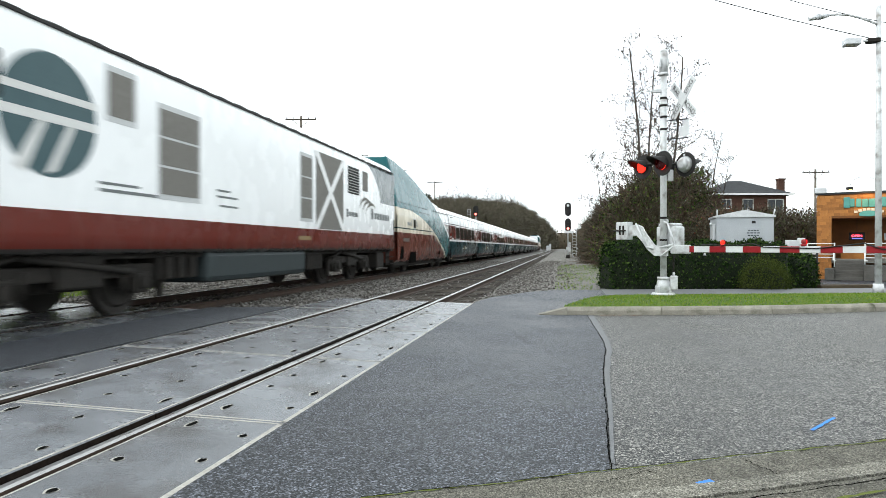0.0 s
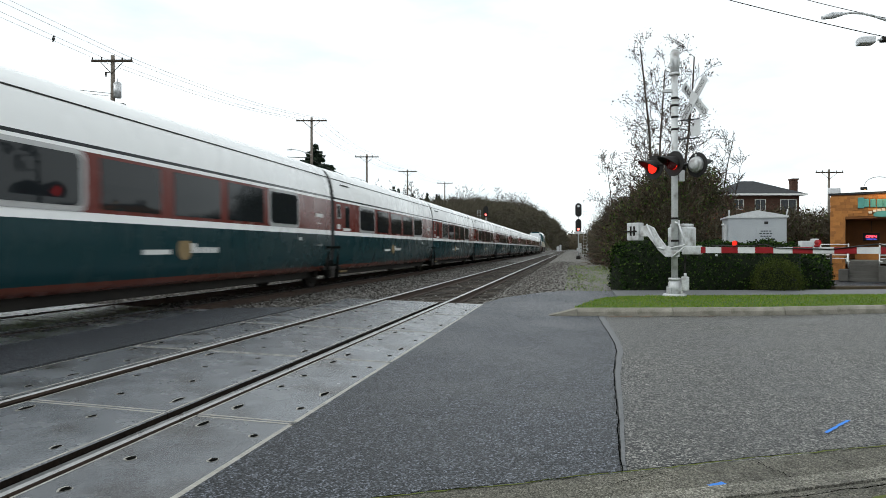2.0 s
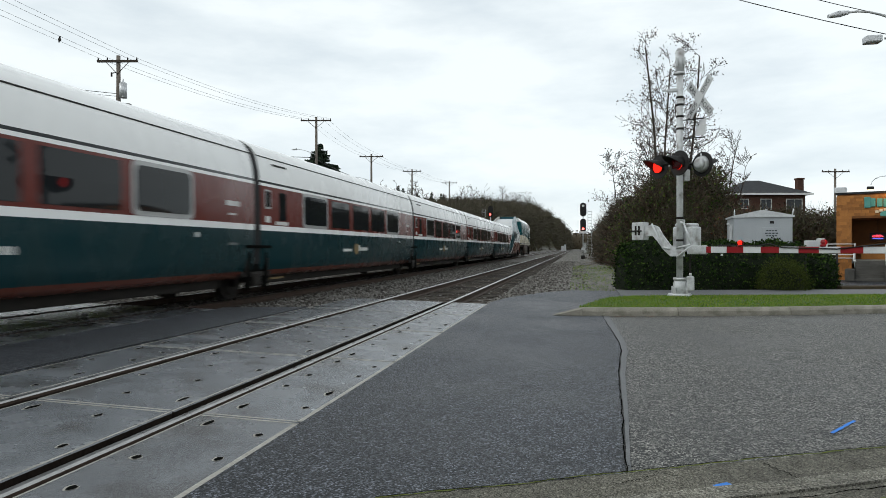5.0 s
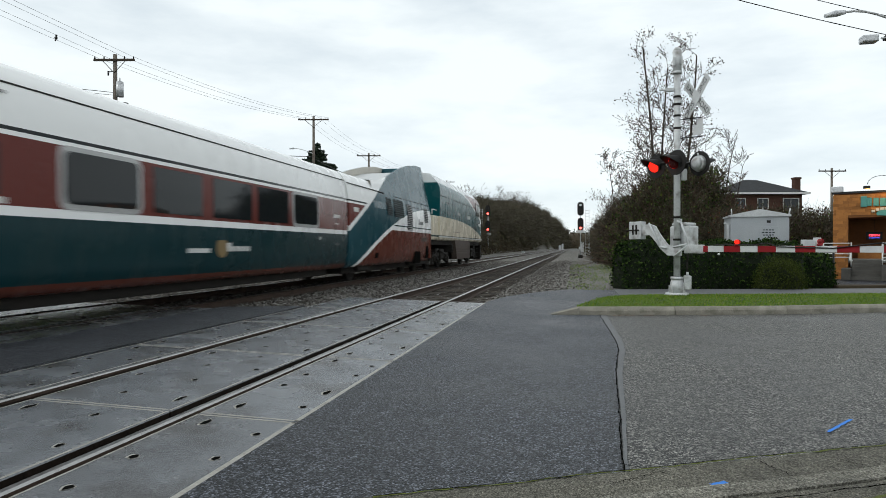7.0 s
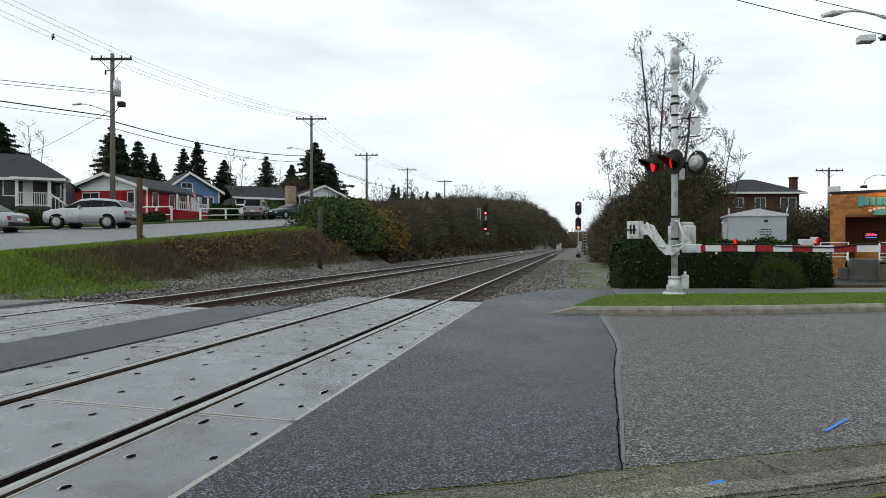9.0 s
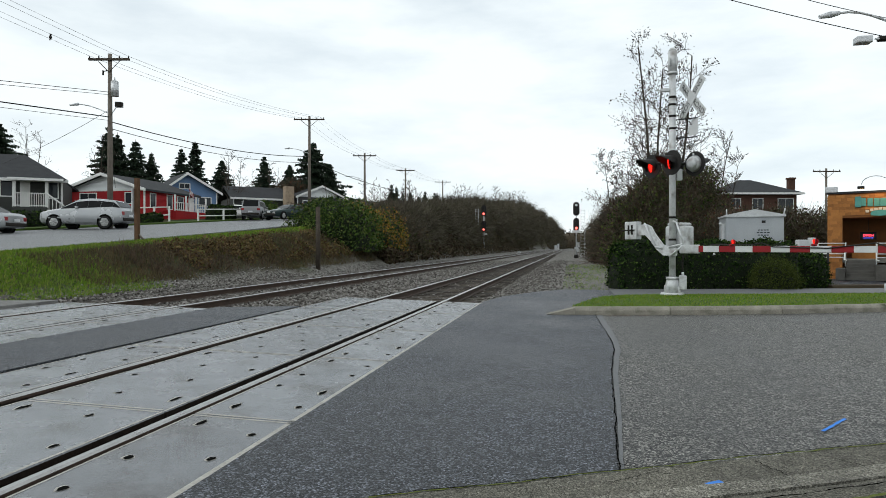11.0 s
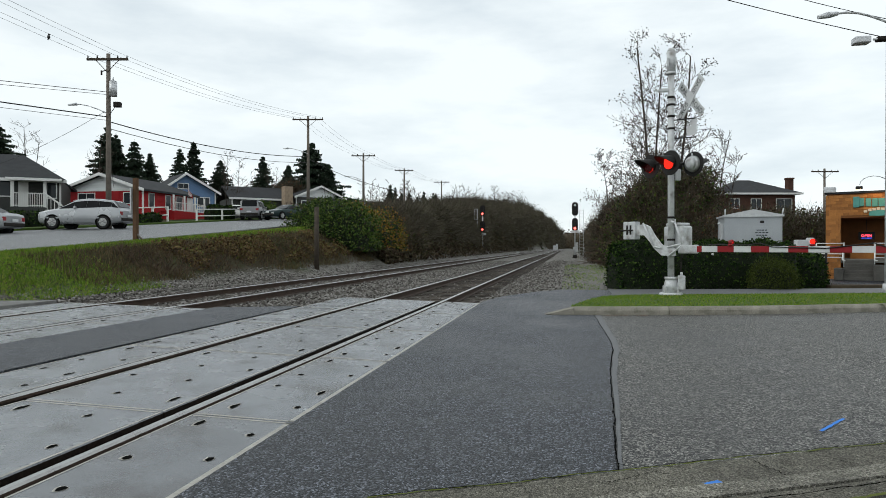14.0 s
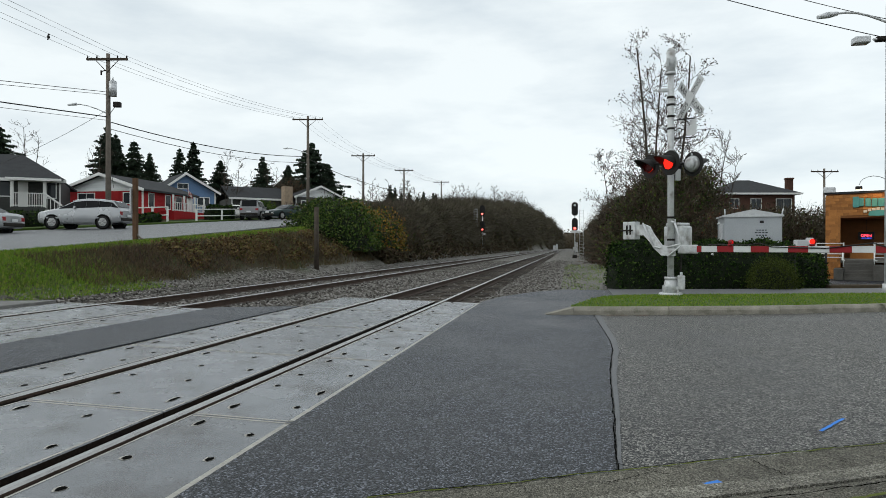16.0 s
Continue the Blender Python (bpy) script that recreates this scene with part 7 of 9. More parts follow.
def brick_house(x, y, z, turn):
    top = thing("brick_house", "two-storey brown brick house with dark hip roof", "house", at=pose(x, y, z, 0, 0, turn))
    W, D, H = 8.6, 7.5, 7.2
    b = bmesh.new()
    box(b, 0, W, 0, D, 0, H)
    part("wall", b, M["brick"], top)
    b = bmesh.new()
    e = 0.6
    q = [b.verts.new(p) for p in ((-e, -e, H), (W + e, -e, H), (W + e, D + e, H), (-e, D + e, H))]
    q2 = [b.verts.new((v.co.x, v.co.y, H + 0.18)) for v in q]
    r0, r1 = b.verts.new((W * 0.40, D / 2, H + 2.1)), b.verts.new((W * 0.58, D / 2, H + 2.1))
    b.faces.new(q[::-1])
    for i in range(4):
        b.faces.new((q[i], q[(i + 1) % 4], q2[(i + 1) % 4], q2[i]))
    b.faces.new((q2[0], q2[1], r1, r0)), b.faces.new((q2[1], q2[2], r1)), b.faces.new((q2[2], q2[3], r0, r1)), b.faces.new((q2[3], q2[0], r0))
    bmesh.ops.recalc_face_normals(b, faces=b.faces)
    part("roof", b, M["shingle"], top)
    b = bmesh.new()
    box(b, -e - 0.05, W + e + 0.05, -e - 0.06, -e, H - 0.02, H + 0.2)
    box(b, -e - 0.06, -e, -e, D + e, H - 0.02, H + 0.2)
    part("gutter", b, M["trim"], top)
    b = bmesh.new()
    box(b, W + 0.004, W + 0.72, 1.6, 2.3, 0, H + 2.1, 0.03)
    box(b, W - 0.06, W + 0.80, 1.52, 2.38, H + 2.0, H + 2.2, 0.03)
    part("chimney", b, M["brick"], top)
    for wx, w, h in ((1.4, 1.2, 1.2), (4.0, 1.3, 1.3), (7.3, 1.9, 2.0)):
        window(top, w, h, Matrix.Translation((wx, 0, H - 0.45 - h)), cols=2)
    return top


brick_house(18.0, 80.2, 0.25, 11)

M["cedar"] = surf("cedar_shingle", (0.24, 0.095, 0.022), (0.40, 0.17, 0.045), 3, 0.7, 0, 0.3, 30)
vary_by_object(M["cedar"], 0.75, 1.25)
M["cedar_dark"] = surf("stained_board", (0.13, 0.05, 0.015), (0.22, 0.085, 0.025), 3, 0.7, 0, 0.2, 30)
M["sign_teal"] = surf("sign_teal", (0.06, 0.22, 0.20), (0.10, 0.30, 0.27), 5, 0.5, 0, 0.05, 40)
M["sign_cream"] = surf("sign_cream", (0.55, 0.48, 0.36), (0.65, 0.58, 0.45), 5, 0.5, 0, 0.05, 40)
M["neon"] = glow("red_neon", (1.0, 0.06, 0.10), 4.0)
M["neon_blue"] = glow("blue_neon", (0.12, 0.15, 1.0), 2.5)
M["warm_lamp"] = glow("warm_sign_lamp", (1.0, 0.55, 0.18), 6.0)


M["step_stone"] = surf("dark_step_concrete", (0.05, 0.047, 0.042), (0.11, 0.105, 0.095), 2, 0.85, 0, 0.4, 30)


def restaurant(x, y, z, turn):
    """Local x along the front, -y out to the forecourt."""
    top = thing("restaurant", "cedar-shingled restaurant front with porch, steps and teal sign", "restaurant", at=pose(x, y, z, 0, 0, turn))
    W, D, H = 9.0, 7.0, 4.15
    b = bmesh.new()
    box(b, 0.0, 0.25, 0.25, D, 0, H)
    box(b, 0.0, W, D - 0.25, D, 0, H)
    box(b, W - 0.25, W, 0, D, 0, H)
    part("wall", b, M["cedar_dark"], top)
    b = bmesh.new()
    box(b, 0.05, W, 0.25, D, H - 0.25, H - 0.1)
    part("roof", b, M["shingle"], top)
    # front: left pier and fascia in shingle courses
    rnd = random.Random(8)
    pr = bmesh.new()
    box(pr, 0.02, 0.62, 0.06, 0.3, 0, H - 0.02)
    box(pr, 0.36, W, 0.06, 0.3, 2.97, H - 0.02)
    part("front_wall", pr, M["cedar_dark"], top)
    mesh_cache = {}

    def course(w):
        k = round(w, 2)
        if k not in mesh_cache:
            me = bpy.data.meshes.new("shingle")
            bb = bmesh.new()
            v = [bb.verts.new(p) for p in ((0, 0.0, 0), (k, 0.0, 0), (k, 0.018, 0.15), (0, 0.018, 0.15), (0, 0.03, 0), (k, 0.03, 0))]
            bb.faces.new((v[0], v[1], v[2], v[3])), bb.faces.new((v[0], v[4], v[5], v[1])), bb.faces.new((v[0], v[3], v[4])), bb.faces.new((v[1], v[5], v[2]))
            bmesh.ops.recalc_face_normals(bb, faces=bb.faces)
            bb.to_mesh(me)
            bb.free()
            me.materials.append(M["cedar"])
            mesh_cache[k] = me
        return mesh_cache[k]

    for row in range(int((H + 0.02) / 0.14)):
        zz = row * 0.14
        spans = [(0.0, 0.62)] if zz < 2.95 else [(0.0, 4.6)]
        for a, e in spans:
            xx = a - rnd.uniform(0, 0.2)
            while xx < e:
                w = rnd.choice((0.22, 0.3, 0.38))
                xs, xe = max(xx, a), min(xx + w, e)
                if xe - xs > 0.05:
                    s = new("shingle", course(xe - xs - 0.006))
                    s.parent = top
                    s.location = (xs, 0.03, zz)
                xx += w
        xx = 0.2
        while xx < D and row % 1 == 0:
            w = rnd.choice((0.4, 0.55))
            s = new("shingle", course(min(w, D - xx) - 0.006))
            s.parent = top
            s.matrix_local = Matrix.Translation((-0.03, min(xx + w, D), zz)) @ Matrix.Rotation(-math.pi / 2, 4, "Z")
            xx += w
    b = bmesh.new()
    box(b, -0.06, 4.8, 0.0, 0.32, H - 0.02, H + 0.08, 0.01)
    part("coping", b, M["shingle"], top, "dark parapet coping")
    b = bmesh.new()
    box(b, -0.10, 0.40, -0.05, 0.5, H + 0.05, H + 0.34, 0.03)
    part("corner_cap", b, M["galv"], top, "grey metal corner flashing")
    # porch recess: back wall, door, floor
    b = bmesh.new()
    box(b, 0.3, W - 0.3, 2.4, 2.6, 0.95, 3.0)
    part("porch_wall", b, M["cedar_dark"], top)
    b = bmesh.new()
    box(b, 0.26, 0.28, 0.3, 2.4, 0.9, 3.0)
    part("porch_side", b, M["cedar_dark"], top)
    b = bmesh.new()
    box(b, 0.3, W - 0.3, 0.05, 2.5, 0.80, 0.98)
    part("porch_floor", b, M["wall_old"], top, "concrete porch floor")
    b = bmesh.new()
    box(b, 0.28, W - 0.3, 0.3, 2.5, 2.95, 3.0)
    part("porch_ceiling", b, M["cedar_dark"], top)
    b = bmesh.new()
    box(b, 0.95, 1.95, 1.3, 1.36, 0.98, 1.5)
    part("porch_screen", b, M["cedar"], top, "lit cedar screen panel at the porch")
    # steps with concrete cheeks
    for i in range(6):
        b = bmesh.new()
        box(b, 0.80, 1.95, -1.35 + i * 0.24, 0.1, i * 0.155, (i + 1) * 0.155, 0.01)
        part("step", b, M["step_stone"], top)
    for x0 in (0.42, 1.96):
        b = bmesh.new()
        box(b, x0, x0 + 0.38 if x0 < 1 else x0 + 1.9, -1.45, 0.05, 0, 0.72 if x0 > 1 else 0.55, 0.02)
        part("step_cheek", b, M["step_stone"], top, "weathered concrete step cheek")
    # white railings
    for x0, x1 in ((-0.4, 0.75), (1.98, 4.6)):
        r = new("railing")
        r.parent = top
        for zz in (1.05, 1.22, 1.39, 1.56, 1.73):
            b = bmesh.new()
            tube(b, (x0, -0.1, zz), (x1, -0.1, zz), 0.022, 0.022, 8)
            part("rail", b, M["trim"], r)
        for xx in (x0, x1):
            b = bmesh.new()
            tube(b, (xx, -0.1, 0.6), (xx, -0.1, 1.75), 0.028, 0.028, 8)
            part("post", b, M["trim"], r)
    for x0 in (0.76, 2.0):
        b = bmesh.new()
        tube(b, (x0, -0.1, 1.75), (x0, -1.35, 0.95), 0.03, 0.03, 8)
        tube(b, (x0, -1.35, 0.95), (x0 + 0.1, -1.5, 0.93), 0.03, 0.03, 8)
        part("hand_rail", b, M["trim"], top, "white sloping hand rail")
    # neon sign and menu board in the porch
    n = new("neon_sign")
    n.parent = top
    n.matrix_local = Matrix.Translation((1.62, 1.6, 2.12))
    n["label"] = "red neon sign lettered open"
    words(n, "OPEN", 0.16, Matrix.Rotation(math.radians(90), 4, "X"), M["neon"], squeeze=1.1)
    b = bmesh.new()
    box(b, -0.22, 0.22, -0.01, 0.01, -0.13, -0.11)
    part("underline", b, M["neon_blue"], n)
    b = bmesh.new()
    box(b, -0.34, 0.34, 0.03, 0.06, -0.2, 0.18)
    part("backboard", b, M["black"], n)
    b = bmesh.new()
    tube(b, (0, 0.05, 0.2), (0, 0.05, 0.80), 0.01, 0.01, 6)
    part("hanger", b, M["black"], n)
    b = bmesh.new()
    box(b, 2.75, 3.0, 2.34, 2.39, 1.9, 2.25)
    part("menu_board", b, M["arm_white"], top)
    # fascia sign: plain teal shapes, a cream arc of bars and a shell below
    sg = new("fascia_sign")
    sg.parent = top
    sg["label"] = "teal fascia sign with cream strip and shell"
    for i, (w, h) in enumerate(((0.26, 0.52), (0.2, 0.40), (0.22, 0.40), (0.24, 0.40), (0.3, 0.40), (0.22, 0.42), (0.24, 0.46), (0.24, 0.50))):
        b = bmesh.new()
        x0 = 1.12 + i * 0.25
        zc = 3.66 + 0.05 * abs(i - 3.5) / 3.5
        box(b, x0, x0 + w, -0.03, 0.03, zc - h / 2, zc + h / 2, 0.03)
        part("sign_shape", b, M["sign_teal"], sg)
    for i in range(7):
        b = bmesh.new()
        x0 = 1.55 + i * 0.17
        box(b, x0, x0 + 0.14, -0.05, 0.03, 3.30 - 0.012 * (i - 3) ** 2, 3.42 - 0.012 * (i - 3) ** 2, 0.01)
        part("sign_strip", b, M["sign_cream"], sg)
    b = bmesh.new()
    v0 = b.verts.new((2.12, -0.06, 3.02))
    rim = [b.verts.new((2.12 + 0.38 * math.cos(math.radians(a)), -0.04, 3.12 + 0.20 * math.sin(math.radians(a)))) for a in range(-20, 201, 20)]
    for p, q in zip(rim, rim[1:]):
        b.faces.new((v0, p, q))
    bmesh.ops.recalc_face_normals(b, faces=b.faces)
    part("sign_shell", b, M["sign_teal"], sg)
    # gooseneck lamp over the sign
    g = new("sign_lamp")
    g.parent = top
    b = bmesh.new()
    arc = [Vector((2.5, 0.1, 4.2))] + [Vector((2.5 - 0.55 + 0.55 * math.cos(t), 0.0 - 0.5 * t / math.pi, 4.5 + 0.40 * math.sin(t))) for t in [k * math.pi / 8 for k in range(9)]]
    for p, q in zip(arc, arc[1:]):
        tube(b, p, q, 0.018, 0.018, 6)
    part("neck", b, M["galv"], g)
    b = bmesh.new()
    box(b, arc[-1].x - 0.16, arc[-1].x + 0.12, arc[-1].y - 0.12, arc[-1].y + 0.12, 4.28, 4.42, 0.03)
    part("lamp_head", b, M["black"], g)
    b = bmesh.new()
    box(b, arc[-1].x - 0.12, arc[-1].x + 0.08, arc[-1].y - 0.09, arc[-1].y + 0.09, 4.27, 4.278)
    part("lamp_glass", b, M["warm_lamp"], g)
    sp = new("sign_light", bpy.data.lights.new("sign_light", "SPOT"))
    sp.data.energy, sp.data.color, sp.data.spot_size, sp.data.spot_blend, sp.data.shadow_soft_size = 30, (1, 0.55, 0.2), radians(95), 0.8, 0.1
    sp.parent = top
    sp.matrix_local = look((2.0, -0.75, 4.24), (2.1, 0.05, 3.7))
    return top


restaurant(12.43, 34.15, -0.34, -24)


def street_lamp(x, y, z):
    top = thing("street_lamp", "white tall lamp post with cobra head and floodlight", "street lamp", at=Matrix.Translation((x, y, z)))
    b = bmesh.new()
    tube(b, (0, 0, 0), (0, 0, 7.55), 0.085, 0.06, 16)
    tube(b, (0, 0, 0), (0, 0, 0.25), 0.14, 0.12, 16)
    part("pole", b, M["alu"], top)
    b = bmesh.new()
    R, U = Vector((0.981, 0.193, 0)), Vector((0, 0, 1))
    pts = [-R * t + U * (7.05 + 0.28 * math.sin(min(1, t / 1.1) * 1.57) - 0.10 * max(0, t - 1.0)) for t in (0, 0.2, 0.5, 0.8, 1.1, 1.35)]
    for p, q in zip(pts, pts[1:]):
        tube(b, p, q, 0.03, 0.03, 8)
    part("arm", b, M["alu"], top)
    b = bmesh.new()
    c = pts[-1]
    tube(b, c + R * 0.02, c - R * 0.22 - U * 0.04, 0.05, 0.085, 12)
    tube(b, c - R * 0.22 - U * 0.04, c - R * 0.50 - U * 0.10, 0.085, 0.05, 12)
    part("lamp_head", b, M["galv"], top, "grey cobra head lamp")
    b = bmesh.new()
    c = -R * 0.62 + U * 6.62
    tube(b, -R * 0.02 + U * 6.66, c + R * 0.22, 0.03, 0.03, 8)
    box(b, -0.28 + c.x, 0.10 + c.x, c.y - 0.15, c.y + 0.15, c.z - 0.12, c.z + 0.06, 0.03)
    part("floodlight", b, M["galv"], top, "grey box floodlight")
    b = bmesh.new()
    box(b, -0.30, 0.02, -0.1, 0.1, 6.58, 6.70, 0.03)
    part("floodlight_bracket", b, M["grime"], top)
    return top


street_lamp(8.20, 18.45, 0.0)


# ---- left side: hill street, houses, cars, poles ----
def siding(name, a, b):
    """Lapped boards: fine horizontal relief on painted wood."""
    m = surf(name, a, b, 1.5, 0.7, 0, 0.1, 20)
    t = m.node_tree
    p = t.nodes["Principled BSDF"]
    tc = t.nodes.new("ShaderNodeTexCoord")
    w = t.nodes.new("ShaderNodeTexWave")
    w.wave_type, w.bands_direction, w.wave_profile = "BANDS", "Z", "SAW"
    w.inputs["Scale"].default_value = 1.6
    bp = t.nodes.new("ShaderNodeBump")
    bp.inputs["Strength"].default_value, bp.inputs["Distance"].default_value = 0.8, 0.03
    t.links.new(tc.outputs["Object"], w.inputs["Vector"])
    t.links.new(w.outputs["Fac"], bp.inputs["Height"])
    t.links.new(bp.outputs["Normal"], p.inputs["Normal"])
    return m


M["grey_siding"] = siding("grey_siding", (0.045, 0.047, 0.045), (0.065, 0.067, 0.064))
M["red_siding"] = siding("red_siding", (0.28, 0.010, 0.014), (0.36, 0.018, 0.020))
M["blue_siding"] = siding("blue_siding", (0.11, 0.19, 0.33), (0.15, 0.24, 0.40))
M["white_siding"] = siding("white_siding", (0.68, 0.70, 0.70), (0.76, 0.78, 0.78))
M["chimney_stone"] = surf("chimney_stone", (0.22, 0.17, 0.12), (0.36, 0.28, 0.2), 3, 0.9, 0, 0.4, 14)


def railing(parent, x0, x1, y, z, h, n):
    r = new("porch_railing")
    r.parent = parent
    for zz in (z + 0.1, z + h):
        b = bmesh.new()
        box(b, x0, x1, y - 0.03, y + 0.03, zz - 0.03, zz + 0.03)
        part("rail", b, M["trim"], r)
    for i in range(n + 1):
        b = bmesh.new()
        xx = x0 + (x1 - x0) * i / n
        t = 0.05 if i in (0, n) else 0.02
        box(b, xx - t, xx + t, y - t, y + t, z, z + h + (0.1 if i in (0, n) else 0))
        part("baluster", b, M["trim"], r)
    return r


def house(label, p0, p1, z, wall_h, depth, rise, gable, wall, wins, gable_m=None, name="house", apex=0.5, hip=0.0):
    """A house whose front runs from p0 to p1; gable: the ridge runs away from the front. wins: (x, z, w, h)."""
    p0, p1 = Vector((*p0, 0)), Vector((*p1, 0))
    d = p1 - p0
    W = d.length
    top = thing(name, label, "house", "houses on the hill street", Matrix.Translation((p0.x, p0.y, z)) @ Matrix.Rotation(math.atan2(d.y, d.x), 4, "Z"))
    b = bmesh.new()
    box(b, 0, W, 0, depth, -1.2, wall_h)
    part("wall", b, wall, top)
    e = 0.45
    if gable:
        a = W * apex
        b = bmesh.new()
        prism(b, [(0, wall_h), (W, wall_h), (a, wall_h + rise)], 0.0, depth)
        bmesh.ops.recalc_face_normals(b, faces=b.faces)
        part("gable", b, gable_m or wall, top)
        for s, x0 in ((-1, -e), (1, W + e)):
            k = rise / (a if s < 0 else W - a)
            b = bmesh.new()
            z0 = wall_h - e * k
            prism(b, [(x0, z0), (a, wall_h + rise), (a, wall_h + rise + 0.18), (x0, z0 + 0.18)], -e, depth + e)
            bmesh.ops.recalc_face_normals(b, faces=b.faces)
            part("roof", b, M["shingle"], top)
            b = bmesh.new()
            prism(b, [(x0, z0 - 0.05), (a, wall_h + rise - 0.05), (a, wall_h + rise + 0.20), (x0, z0 + 0.20)], -e - 0.06, -e - 0.005)
            bmesh.ops.recalc_face_normals(b, faces=b.faces)
            part("barge_board", b, M["trim"], top)
    else:
        b = bmesh.new()
        k = rise / (depth / 2)
        q = [(-e, wall_h - e * k), (depth / 2, wall_h + rise), (depth + e, wall_h - e * k), (depth + e, wall_h - e * k + 0.15), (depth / 2, wall_h + rise + 0.18), (-e, wall_h - e * k + 0.15)]
        va = [b.verts.new((-e, y, zz)) for y, zz in q]
        vb = [b.verts.new((W + e - (hip if 0 < y < depth else 0), y, zz)) for y, zz in q]
        b.faces.new(va)
        b.faces.new(vb[::-1])
        for i in range(6):
            b.faces.new((va[i], vb[i], vb[(i + 1) % 6], va[(i + 1) % 6]))
        bmesh.ops.recalc_face_normals(b, faces=b.faces)
        part("roof", b, M["shingle"], top)
        b = bmesh.new()
        box(b, -e, W + e, -e - 0.08, -e - 0.004, wall_h - e * k - 0.05, wall_h - e * k + 0.16)
        part("gutter", b, M["trim"], top)
    for wx, wz, ww, wh in wins:
        window(top, ww, wh, Matrix.Translation((wx, 0, wz)), cols=2 if ww > 0.9 else 1)
    for xx in (0.0, W):
        b = bmesh.new()
        box(b, xx - 0.06, xx + 0.06, -0.04, 0.06, 0, wall_h)
        part("corner_board", b, M["trim"], top)
    return top


h1 = house("dark grey clapboard house with white porch railing", (-42.2, 35.0), (-36.1, 39.6), 3.75, 2.35, 8.0, 1.95, False, M["grey_siding"], ((1.6, 1.0, 1.2, 1.4), (4.3, 1.0, 0.8, 1.3), (7.1, 0.95, 0.7, 1.2)), name="grey_house", hip=3.2)
# porch of the grey house
b = bmesh.new()
box(b, 4.9, 6.9, -1.5, -0.02, -1.2, 0.25)
part("porch", b, M["grey_siding"], h1, "grey boarded porch base")
railing(h1, 4.9, 6.8, -1.45, 0.25, 0.95, 14)
for i in range(6):
    b = bmesh.new()
    box(b, 6.9 + 0.22 * i, 7.12 + 0.22 * i, -1.5, -0.4, -1.2, 0.08 - 0.18 * i)
    part("step", b, M["trim"], h1)
    b = bmesh.new()
    tube(b, (7.0 + 0.22 * i, -1.46, 0.05 - 0.18 * i), (7.0 + 0.22 * i, -1.46, 1.1 - 0.18 * i), 0.025, 0.025, 6)
    part("baluster", b, M["trim"], h1)
b = bmesh.new()
tube(b, (6.8, -1.46, 1.25), (8.25, -1.46, 0.1), 0.06, 0.06, 8)
part("stair_rail", b, M["trim"], h1)
for xx in (4.95, 6.85):
    b = bmesh.new()
    box(b, xx - 0.09, xx + 0.09, -1.48, -1.3, 0.2, 2.2)
    part("porch_post", b, M["trim"], h1)
b = bmesh.new()
box(b, 5.1, 5.7, -0.06, 0.0, 0.3, 2.15)
part("door", b, M["trim"], h1, "white front door")
b = bmesh.new()
prism(b, [(-1.75, 2.10), (-0.46, 2.24), (-0.46, 2.36), (-1.75, 2.22)], 4.6, 7.9)
bmesh.ops.rotate(b, verts=b.verts, cent=(0, 0, 0), matrix=Matrix(((0, 1, 0), (1, 0, 0), (0, 0, 1))))
bmesh.ops.recalc_face_normals(b, faces=b.faces)
part("porch_roof", b, M["shingle"], h1, "dark shingled porch roof")
b = bmesh.new()
box(b, 4.6, 7.9, -1.80, -1.752, 2.06, 2.24)
part("porch_fascia", b, M["trim"], h1)
h2 = house("red clapboard house with white gable and long side porch", (-42.6, 47.2), (-35.0, 47.2), 3.55, 2.5, 7.2, 1.27, True, M["red_siding"], ((2.2, 1.3, 1.7, 1.0), (6.2, 1.3, 0.9, 1.0)), M["white_siding"], "red_house")
SIDE = Matrix.Translation((7.6, 0, 0)) @ Matrix.Rotation(math.pi / 2, 4, "Z")
for yy, ww, wh in ((1.1, 0.8, 1.3), (3.4, 0.8, 1.3), (5.0, 1.0, 1.3)):
    window(h2, ww, wh, SIDE @ Matrix.Translation((yy, 0, 1.0)), cols=1)
b = bmesh.new()
box(b, 7.62, 8.9, 2.4, 7.2, -1.2, 0.85)
part("porch", b, M["red_siding"], h2, "low red porch base")
rl = railing(h2, 2.4, 7.2, -1.25, 0.85, 0.75, 16)
rl.matrix_local = SIDE
for yy in (2.4, 4.0, 5.6, 7.15):
    b = bmesh.new()
    box(b, 8.78, 8.9, yy - 0.06, yy + 0.06, 0.85, 2.25)
    part("porch_post", b, M["trim"], h2)
b = bmesh.new()
box(b, 7.62, 7.67, 6.2, 7.1, 0.9, 2.3)
part("door", b, M["trim"], h2, "white side door")
b = bmesh.new()
box(b, 4.4, 5.4, -0.05, 0.0, 1.1, 2.4)
part("shutter_panel", b, M["red_siding"], h2)
b = bmesh.new()
box(b, 0.0, 7.6, -0.05, 0.0, 2.42, 2.56)
part("gable_board", b, M["trim"], h2, "white board under the gable")
h4 = house("blue clapboard house with white barge boards", (-38.9, 55.3), (-35.6, 59.3), 4.3, 2.5, 4.5, 1.65, True, M["blue_siding"], ((2.0, 2.7, 1.1, 0.6), (4.0, 1.0, 1.3, 1.0)), None, "blue_house", 0.42)
house("small dark-roofed house behind the shrubs", (-37.5, 66.0), (-33.0, 70.0), 4.5, 2.4, 7, 1.4, False, M["grey_siding"], ((1.5, 0.9, 1.2, 1.1),))
